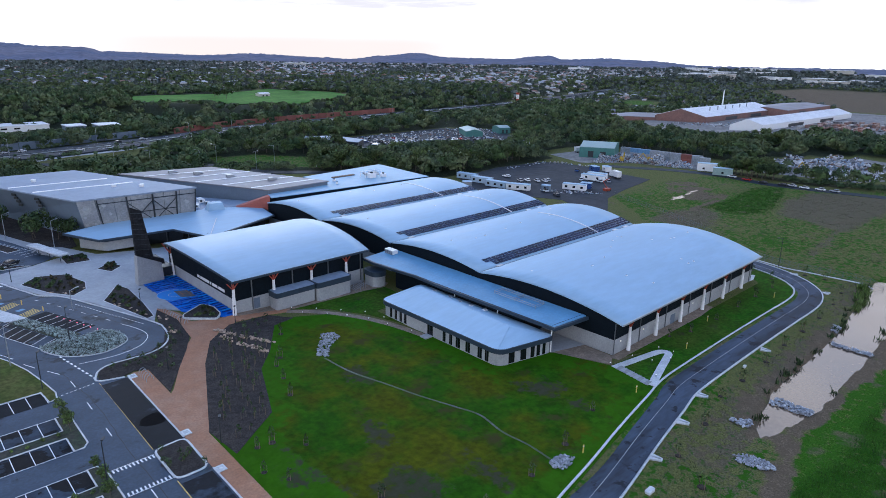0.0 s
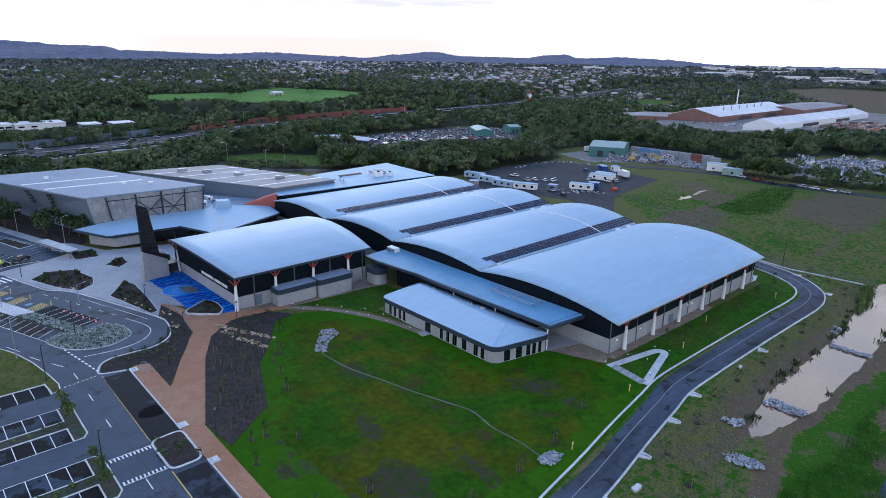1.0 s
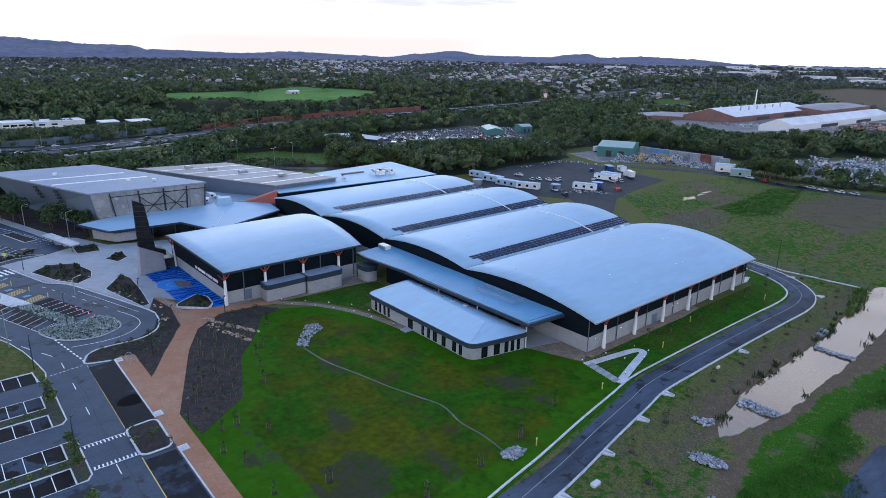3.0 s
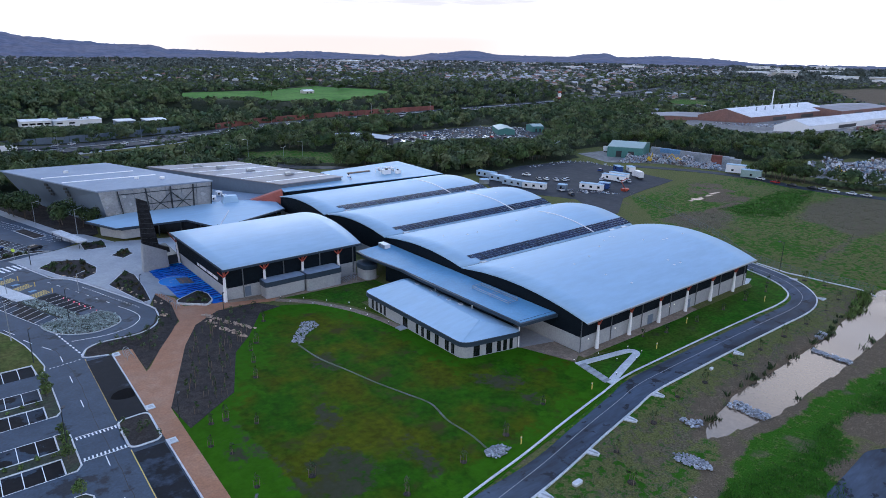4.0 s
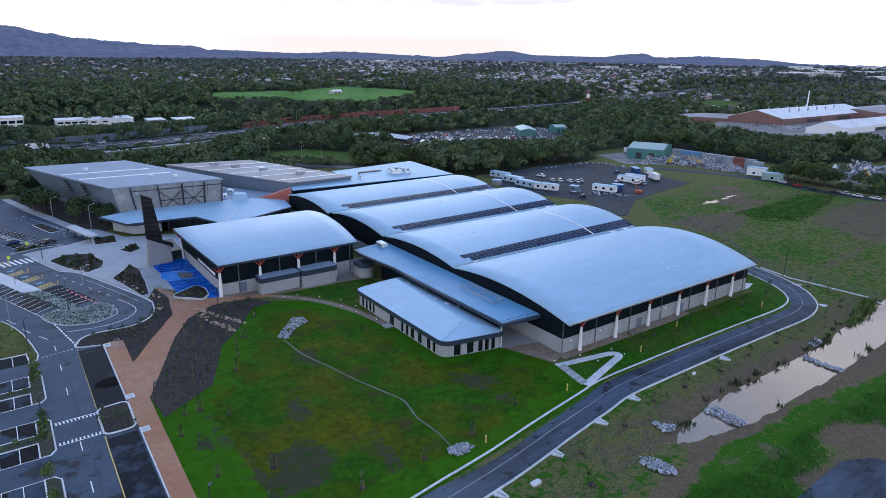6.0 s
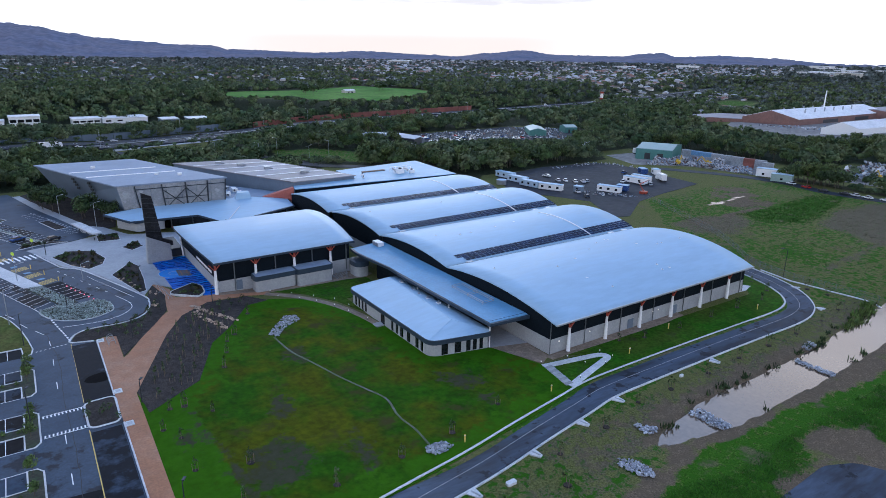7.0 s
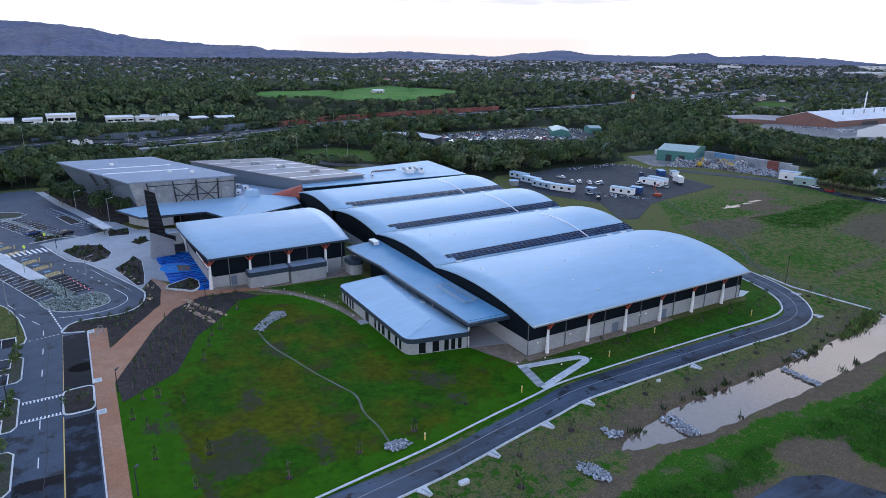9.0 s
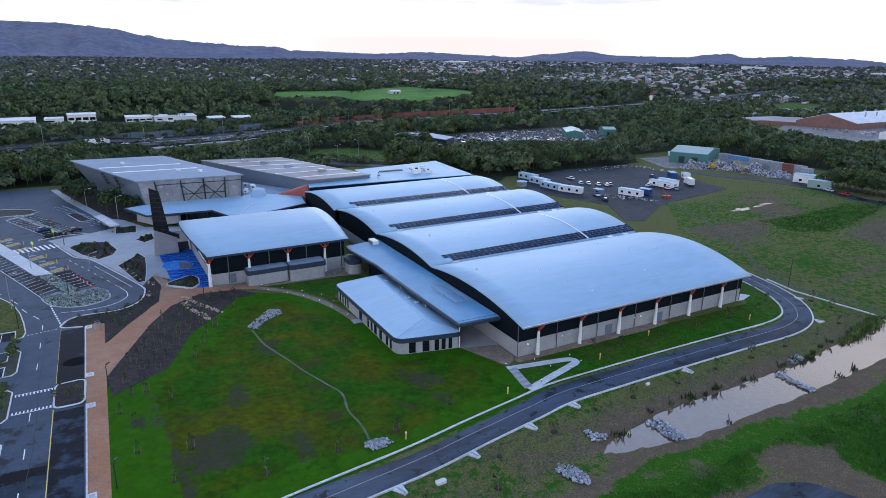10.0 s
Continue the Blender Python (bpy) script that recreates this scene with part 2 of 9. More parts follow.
# ---- materials ----
def blot(m, colour, scale, lo, hi, rough=None, seed=0.0):
    """Stains of a further colour, with the ragged shape of a noise, over a finished material."""
    N, L = m.node_tree.nodes, m.node_tree.links
    bsdf = N["Principled BSDF"]
    geo, add, t, r, mx = N.new("ShaderNodeNewGeometry"), N.new("ShaderNodeVectorMath"), N.new("ShaderNodeTexNoise"), N.new("ShaderNodeMapRange"), N.new("ShaderNodeMix")
    add.inputs[1].default_value = (seed, seed * 1.7, 0)
    L.new(geo.outputs["Position"], add.inputs[0])
    L.new(add.outputs[0], t.inputs["Vector"])
    t.inputs["Scale"].default_value, t.inputs["Detail"].default_value, t.inputs["Roughness"].default_value = scale, 7.0, 0.62
    r.interpolation_type = "SMOOTHSTEP"
    r.inputs["From Min"].default_value, r.inputs["From Max"].default_value = lo, hi
    L.new(t.outputs["Fac"], r.inputs["Value"])
    mx.data_type = "RGBA"
    L.new(bsdf.inputs["Base Color"].links[0].from_socket, mx.inputs["A"])
    mx.inputs["B"].default_value = (*colour, 1)
    L.new(r.outputs[0], mx.inputs["Factor"])
    L.new(mx.outputs["Result"], bsdf.inputs["Base Color"])
    if rough is not None:
        m2 = N.new("ShaderNodeMix")
        L.new(bsdf.inputs["Roughness"].links[0].from_socket, m2.inputs["A"])
        m2.inputs["B"].default_value = rough
        L.new(r.outputs[0], m2.inputs["Factor"])
        L.new(m2.outputs["Result"], bsdf.inputs["Roughness"])


def material(name, base, rough=0.7, metal=0.0, var=0.2, big=0.15, fine=3.0, other=None, mix=0.5, bump=0.0, shuffle=0.0, island=0.0, spec=0.5, stretch=(1, 1, 1), contrast=0.22, ribs=None, emit=0.0, third=None):
    """A procedural surface: two scales of noise vary its value, and blend in a second colour (other)."""
    m = bpy.data.materials.new(name)
    m.use_nodes = True
    nt = m.node_tree
    N, L = nt.nodes, nt.links
    bsdf = N["Principled BSDF"]
    geo = N.new("ShaderNodeNewGeometry")
    mp = N.new("ShaderNodeMapping")
    mp.inputs["Scale"].default_value = stretch
    L.new(geo.outputs["Position"], mp.inputs["Vector"])

    def noise_at(scale, detail=5.0):
        t = N.new("ShaderNodeTexNoise")
        t.inputs["Scale"].default_value, t.inputs["Detail"].default_value, t.inputs["Roughness"].default_value = scale, detail, 0.6
        L.new(mp.outputs[0], t.inputs["Vector"])
        return t.outputs["Fac"]

    def ramp(fac, lo, hi, a, b):
        t = N.new("ShaderNodeMapRange")
        t.interpolation_type = "SMOOTHSTEP"
        for k, v in zip(("From Min", "From Max", "To Min", "To Max"), (lo, hi, a, b)):
            t.inputs[k].default_value = v
        L.new(fac, t.inputs["Value"])
        return t.outputs[0]

    def math_node(op, a, b):
        t = N.new("ShaderNodeMath")
        t.operation = op
        for s, v in zip(t.inputs, (a, b)):
            if isinstance(v, (int, float)):
                s.default_value = v
            else:
                L.new(v, s)
        return t.outputs[0]

    col = N.new("ShaderNodeMix")
    col.data_type = "RGBA"
    col.inputs["A"].default_value = (*base, 1)
    col.inputs["B"].default_value = (*(other or base), 1)
    nb = noise_at(big)
    L.new(ramp(nb, 1 - mix - contrast, 1 - mix + contrast, 0, 1), col.inputs["Factor"])
    nf = noise_at(fine)
    v = math_node("MULTIPLY", ramp(nf, 0.3, 0.7, 1 - var, 1 + var), ramp(noise_at(big * 3.1), 0.3, 0.7, 1 - var * 0.6, 1 + var * 0.6))
    if shuffle:
        oi = N.new("ShaderNodeObjectInfo")
        v = math_node("MULTIPLY", v, ramp(oi.outputs["Random"], 0, 1, 1 - shuffle, 1 + shuffle))
    if island:
        v = math_node("MULTIPLY", v, ramp(geo.outputs["Random Per Island"], 0, 1, 1 - island, 1 + island))
    sc = N.new("ShaderNodeVectorMath")
    sc.operation = "SCALE"
    L.new(col.outputs["Result"], sc.inputs[0])
    L.new(v, sc.inputs["Scale"])
    L.new(sc.outputs[0], bsdf.inputs["Base Color"])
    bsdf.inputs["Metallic"].default_value = metal
    bsdf.inputs["Specular IOR Level"].default_value = spec
    L.new(math_node("ADD", ramp(nf, 0.3, 0.7, -0.07, 0.07), rough), bsdf.inputs["Roughness"])
    if bump or ribs:
        b = N.new("ShaderNodeBump")
        b.inputs["Distance"].default_value = 0.05
        if ribs:
            w = N.new("ShaderNodeTexWave")
            w.bands_direction, w.inputs["Scale"].default_value = ribs[0], ribs[1]
            L.new(geo.outputs["Position"], w.inputs["Vector"])
            b.inputs["Strength"].default_value = ribs[2]
            L.new(w.outputs["Fac"], b.inputs["Height"])
        else:
            b.inputs["Strength"].default_value = bump
            L.new(nf, b.inputs["Height"])
        L.new(b.outputs[0], bsdf.inputs["Normal"])
    if third:
        blot(m, *third)
    if emit:
        bsdf.inputs["Emission Color"].default_value = (*base, 1)
        bsdf.inputs["Emission Strength"].default_value = emit
    return m


M_ROOF = material("zinc_roof_sheet", (0.38, 0.52, 0.655), 0.5, 0.0, 0.05, 0.05, 0.7, other=(0.35, 0.485, 0.62), stretch=(0.25, 1, 1), ribs=("X", 1.3, 0.08), spec=0.10)
M_ROOF_GLOSS = material("smooth_zinc_roof_sheet", (0.375, 0.505, 0.635), 0.46, 0.0, 0.05, 0.05, 0.7, other=(0.345, 0.47, 0.60), stretch=(0.25, 1, 1), ribs=("X", 1.3, 0.08), spec=0.16)
M_ROOF_LOW = material("pale_blue_roof_sheet", (0.165, 0.325, 0.50), 0.5, 0.0, 0.08, 0.08, 1.5, other=(0.145, 0.295, 0.46), ribs=("X", 1.3, 0.06), spec=0.14)
M_ROOF_MID = material("light_blue_roof_sheet", (0.265, 0.42, 0.57), 0.5, 0.0, 0.08, 0.08, 1.5, other=(0.235, 0.38, 0.52), ribs=("X", 1.3, 0.06), spec=0.14)
M_ROOF_OLD = material("weathered_grey_roof_sheet", (0.27, 0.32, 0.40), 0.6, 0.0, 0.1, 0.05, 1.0, other=(0.23, 0.28, 0.36), spec=0.25)
M_ROOF_WORN = material("pale_worn_roof_sheet", (0.27, 0.27, 0.30), 0.6, 0.0, 0.12, 0.05, 1.0, other=(0.22, 0.20, 0.20), spec=0.25)
M_WHITE_ROOF = material("white_roof_sheet", (0.72, 0.73, 0.74), 0.5, 0.1, 0.06, 0.03, 0.5, other=(0.60, 0.61, 0.64))
M_DARK = material("charcoal_cladding", (0.007, 0.011, 0.016), 0.65, 0.0, 0.2, 0.3, 4, ribs=("Y", 2.2, 0.25), spec=0.06)
M_DARKX = material("charcoal_cladding_long", (0.007, 0.011, 0.016), 0.65, 0.0, 0.2, 0.3, 4, ribs=("X", 2.2, 0.25), spec=0.06)
M_FASCIA = material("blue_grey_fascia", (0.030, 0.046, 0.068), 0.5, 0.0, 0.1, 0.3, 4, spec=0.3)
M_PRECAST = material("pale_precast_concrete", (0.36, 0.37, 0.37), 0.8, 0, 0.1, 0.12, 2.5, other=(0.31, 0.32, 0.33), bump=0.1)
M_OLDCONC = material("old_precast_concrete", (0.34, 0.34, 0.33), 0.85, 0, 0.15, 0.15, 2.0, other=(0.24, 0.25, 0.26), bump=0.15)
M_BLUEGREY = material("blue_grey_metal_wall", (0.15, 0.19, 0.245), 0.55, 0.0, 0.08, 0.08, 2.0, other=(0.125, 0.16, 0.21))
M_WHITE = material("white_paint", (0.80, 0.80, 0.79), 0.5, 0, 0.05, 0.5, 5)
M_RED = material("orange_red_steel", (0.33, 0.052, 0.024), 0.5, 0, 0.12, 0.6, 5)
M_STEEL = material("galvanised_steel", (0.38, 0.40, 0.42), 0.45, 0.6, 0.1, 0.6, 6)
M_PIPE = material("grey_painted_pipe", (0.10, 0.11, 0.12), 0.5, 0.1, 0.12, 0.6, 6)
M_DARKSTEEL = material("dark_painted_steel", (0.03, 0.035, 0.04), 0.5, 0.2, 0.15, 0.6, 6)
M_GLASSDARK = material("dark_tinted_glass", (0.010, 0.012, 0.015), 0.12, 0, 0.1, 0.5, 3, spec=0.4)
M_MESH = material("black_perforated_mesh", (0.012, 0.013, 0.015), 0.7, 0.0, 0.35, 0.5, 2.5, other=(0.025, 0.026, 0.03), spec=0.1)
M_ASPHALT = material("asphalt", (0.050, 0.072, 0.108), 0.6, 0, 0.22, 0.09, 2.2, other=(0.040, 0.058, 0.089), bump=0.1, spec=0.2, third=((0.015, 0.019, 0.028), 0.16, 0.57, 0.64, None, 12.0))
M_ASPHALT_WET = material("damp_new_asphalt", (0.053, 0.071, 0.106), 0.6, 0, 0.25, 0.12, 1.1, other=(0.022, 0.029, 0.044), mix=0.44, contrast=0.09, bump=0.08, stretch=(0.22, 1, 1), spec=0.12, third=((0.012, 0.015, 0.022), 0.30, 0.57, 0.62, None, 5.0))
M_KERB = material("pale_kerb_concrete", (0.62, 0.63, 0.63), 0.8, 0, 0.14, 0.2, 2.5, other=(0.52, 0.53, 0.54))
M_CONC = material("light_paving_concrete", (0.38, 0.39, 0.40), 0.75, 0, 0.1, 0.1, 1.5, other=(0.31, 0.32, 0.34))
M_LINE = material("white_road_paint", (0.85, 0.86, 0.86), 0.6, 0, 0.12, 0.5, 4)
M_YELLOW = material("yellow_road_paint", (0.66, 0.48, 0.10), 0.6, 0, 0.15, 0.5, 4)
M_GRAVELPATH = material("orange_decomposed_granite", (0.34, 0.165, 0.085), 0.95, 0, 0.15, 0.15, 3, other=(0.38, 0.23, 0.145), mix=0.4, bump=0.2)
M_BROWNPATH = material("brown_gravel_path", (0.26, 0.198, 0.142), 0.95, 0, 0.25, 0.2, 2, other=(0.19, 0.15, 0.108), bump=0.2)
M_MULCH = material("dark_bark_mulch", (0.040, 0.036, 0.034), 1.0, 0, 0.4, 0.3, 4, other=(0.060, 0.050, 0.043), bump=0.6, spec=0.1)
M_BLUEPAINT = material("bright_blue_rubber", (0.008, 0.125, 0.60), 0.6, 0, 0.12, 0.4, 4)
M_PALEBLUE = material("pale_blue_cabin_wall", (0.42, 0.52, 0.62), 0.6, 0, 0.08, 0.4, 3)
M_BLUEDEEP = material("deep_blue_rubber", (0.004, 0.040, 0.24), 0.6, 0, 0.12, 0.4, 4)
M_BLUELIGHT = material("light_blue_rubber", (0.02, 0.23, 0.70), 0.6, 0, 0.12, 0.4, 4)
M_ROCK = material("pale_grey_rock", (0.30, 0.31, 0.33), 0.85, 0, 0.3, 0.8, 3, other=(0.16, 0.165, 0.18), shuffle=0.3, island=0.4, bump=0.4)
M_SANDROCK = material("sandstone_boulder", (0.36, 0.265, 0.18), 0.85, 0, 0.3, 0.8, 3, other=(0.26, 0.20, 0.15), shuffle=0.3, island=0.35, bump=0.4)
M_REDWALL = material("red_wall_panel", (0.36, 0.10, 0.07), 0.6, 0, 0.1, 0.3, 3)

# ---- ground sheet ----
def axis(lo_far, lo, hi, hi_far, step):
    a = list(np.arange(lo, hi + 0.1, step))
    s, x = step, hi
    while x < hi_far:
        s *= 1.09
        x += s
        a.append(min(x, hi_far))
    s, x = step, lo
    while x > lo_far:
        s *= 1.3
        x -= s
        a.insert(0, max(x, lo_far))
    return a


def seg_dist(x, y, line):
    best = 1e9
    for (ax, ay), (bx, by) in zip(line, line[1:]):
        dx, dy = bx - ax, by - ay
        u = min(1, max(0, ((x - ax) * dx + (y - ay) * dy) / (dx * dx + dy * dy)))
        best = min(best, math.hypot(x - ax - u * dx, y - ay - u * dy))
    return best


def inside(x, y, poly):
    r = False
    for (ax, ay), (bx, by) in zip(poly, poly[1:] + poly[:1]):
        if (ay > y) != (by > y) and x < (bx - ax) * (y - ay) / (by - ay) + ax:
            r = not r
    return r

FENCE = [(213.5, 38), (209, 51), (207.5, 62), (209.5, 72), (213, 80), (226, 95), (237, 113), (259, 156)]
DEPOT = [(233, 231), (274, 241), (310, 239), (319, 228), (318, 208), (313, 184), (310.5, 166.5), (290.3, 162.9), (276.2, 160.3), (251.3, 154), (226, 138), (219, 141), (232, 165), (222, 187), (218, 205)]
OVAL = [(226, 690), (243, 735), (272, 750), (300, 750), (343, 745), (380, 765), (446, 806), (455, 765), (482, 712), (470, 660), (426, 618), (386, 596), (348, 578), (320, 598), (290, 590), (291, 640), (260, 652), (231, 656)]
LAWN = [(36.5, 36), (36.5, 90), (46.4, 92.5), (50.4, 100), (53.6, 107.4), (59.5, 114.5), (67, 126.4), (74.5, 127.5), (83, 123.5), (88, 116), (91, 106), (92.5, 98), (92.3, 79), (106, 74.5), (110, 62.3), (109.5, 53.5), (106, 50.8), (95.5, 48.8), (80, 46.2), (69, 44.0), (57, 41.4), (40, 36.6)]


CLEAR = [[(-45, 540), (175, 538), (178, 574), (-45, 574)], [(210, 130), (335, 130), (335, 243), (228, 236), (215, 225)], [(300, 150), (322, 236), (345, 264), (408, 258), (405, 160), (362, 146)], [(222, 690), (240, 740), (272, 757), (343, 754), (380, 774), (450, 812), (462, 765), (488, 712), (476, 656), (432, 624), (388, 604), (348, 588), (320, 606), (288, 604), (288, 646), (228, 658)], DEPOT, [(-40, -60), (232, -60), (232, 130), (222, 190), (214, 268), (170, 300), (150, 292), (120, 298), (-40, 298)], [(205, 25), (420, 10), (362, 100), (358, 152), (310, 165), (256, 156), (225, 130)],
         [(226, 402), (226, 372), (252, 334), (322, 326), (366, 300), (395, 328), (425, 372), (388, 408)], [(328, 226), (352, 200), (360, 150), (390, 160), (402, 205), (402, 250), (374, 268), (340, 266)], [(372, 150), (442, 158), (500, 122), (500, 66), (420, 58), (385, 86), (370, 112)],
         [(545, 330), (520, 272), (540, 232), (584, 194), (630, 148), (690, 118), (920, 148), (940, 300), (800, 350), (620, 350)], [(548, 368), (600, 398), (682, 350), (612, 316)], [(880, 180), (996, 326), (1356, 520), (1530, 480), (1500, 330), (1100, 195)], [(754, 452), (803, 490), (884, 524), (860, 462), (781, 415)], [(156, 336), (203, 296), (218, 327), (188, 367), (163, 369)], [(10, 376), (60, 398), (132, 424), (160, 440), (150, 452), (60, 425), (10, 400)]]


def is_clear(x, y):
    if -70 < x < 1100 and (-44 if x < 75 else -72 if x < 150 else -30 if x < 400 else -17) < y - freeway_y(x) < (22 if x < 440 else 17):
        return True
    return any(inside(x, y, p) for p in CLEAR)


def ground_masks(x, y):
    """lush grass, bare dirt, dry scrub: what grows or lies on the sheet, from 0 to 1."""
    n = noise.noise((x / 14, y / 14, 0.5)) * 0.6 + noise.noise((x / 4.5, y / 4.5, 4.5)) * 0.4
    lush = dirt = dry = 0.0
    if 84 < x < 225 and -30 < y < 58:
        north, south = creek_mid(max(x, 117)) + creek_half(max(x, 122)), creek_mid(max(x, 117)) - creek_half(max(x, 122))
        edge = lerp(12, 22.5, ss(86, 96, x)) + 3.6 * ss(96, 114, x) - 3.2 * ss(135, 167, x) + 1.0 * ss(167, 180, x)
        if y > (north + south) / 2:
            dirt = max((0.62 * ss(6.5, 0.5, y - north + 2.5 * n) + (0.16 + 0.35 * n) * ss(13, 5, y - north)) * ss(96, 112, x), 0.7 * ss(7, 3, math.hypot(x - 117, (y - 33) * 1.4) + 3 * n))
            dry = (0.55 + 0.7 * n) * ss(14, 4, y - north) * ss(86, 100, x)
            lush = (lerp(0.60, 0.42, ss(100, 125, x)) + 0.6 * n) * ss(5, 11, y - north + 3 * n)
        else:
            lush = ss(-0.9, 1.1, edge - y + 1.6 * n)
            far = max(ss(7.5, 3.0, y - edge + 3 * n), ss(106, 116, x))
            dirt = 0.95 * (1 - lush) * far
            dry = 0.6 * (1 - far)
            lush = max(lush, (0.28 + 0.5 * n) * (1 - far))
        bare = [(126.5, 15.6), (131, 19), (138, 18.6), (146, 14.6), (142, 10), (144, 0), (138, -12), (118, -14), (110, 8), (116, 14.5)]
        if y < 24:
            near = seg_dist(x, y, bare + bare[:1]) * (-1 if inside(x, y, bare) else 1)
            w = ss(1.4, -1.4, near + 2.4 * n)
            dirt, lush = max(dirt, 0.9 * w), lush * (1 - w)
    if 40 < x <= 96 and y < 45:
        lush = max(lush, (0.42 + 0.7 * n) * ss(96, 88, x))
        dry = max(dry, 0.35 - 0.5 * n)
        dirt = max(dirt, 0.7 * ss(2.6, 0.6, seg_dist(x, y, [(98, 25), (90, 20), (84, 12), (80, 0)]) + 2.5 * n))
    if x >= 209 and y > 30 and inside(x, y, [(209, 30), (420, 30), (345, 100), (350, 150), (310, 160), (256, 154), (226, 120), (205, 75)]):
        n2 = noise.noise((x / 9, y / 7, 7.5))
        dry = 0.30 + 0.30 * n + 0.25 * n2
        lush = 0.44 + 0.40 * noise.noise((x / 26, y / 30, 9.0)) + 0.25 * n2

        def zone(poly, soft=5.0):
            near = seg_dist(x, y, poly + poly[:1]) * (-1 if inside(x, y, poly) else 1)
            return ss(soft / 2, -soft / 2, near + 5 * n)

        heath = max(zone([(231, 122), (249, 123.4), (269, 116.4), (260, 105.4), (239.5, 100.6), (228, 105.6)]), zone([(282, 92.7), (313, 100), (345, 96), (360, 60), (272, 64), (275, 78)]))
        dry, lush = lerp(dry, 1.0, heath), lush * (1 - heath)
        rush = zone([(273.7, 118.2), (298.3, 118.1), (329.4, 121.1), (342, 112), (327, 106.7), (299.2, 99.1), (278, 96.8), (265.3, 102.2)])
        grass = zone([(217, 130), (245, 153.5), (276, 151.4), (301, 154), (276, 140), (232, 125)])
        lush, dry = max(lush, 0.85 * rush, 0.62 * grass), dry * (1 - max(rush, grass))
        dirt = max(0.75 * zone([(300, 152), (318.8, 153.6), (308, 128), (282, 122), (281, 132.8)], 8.0), 0.7 * ss(3.0, 0.6, seg_dist(x, y, [(236.7, 114.9), (267.7, 119.4), (302.9, 122.9), (305, 137.5)]) + 2 * n))
        trench = ss(2.2, 0.5, seg_dist(x, y, [(227.3, 62.4), (247.5, 63.5), (272, 66.7), (300, 72)]) + 1.5 * n)
        dry, lush = max(dry, 0.8 * trench), lush * (1 - trench)
    if x > 900 and inside(x, y, [(886, 190), (996, 322), (1356, 515), (1520, 475), (1490, 330), (1100, 200)]):
        dirt, dry = 1.0, 0.6
    if inside(x, y, OVAL):
        lush = 1.0
    if inside(x, y, [(156, 336), (203, 296), (218, 327), (188, 367), (163, 369)]):
        lush = 0.55
    if inside(x, y, [(470, 160), (520, 165), (520, 205), (470, 200)]) or inside(x, y, [(754, 452), (803, 488), (880, 520), (855, 462), (781, 419)]):
        lush = 0.8
    return lush, dirt, dry


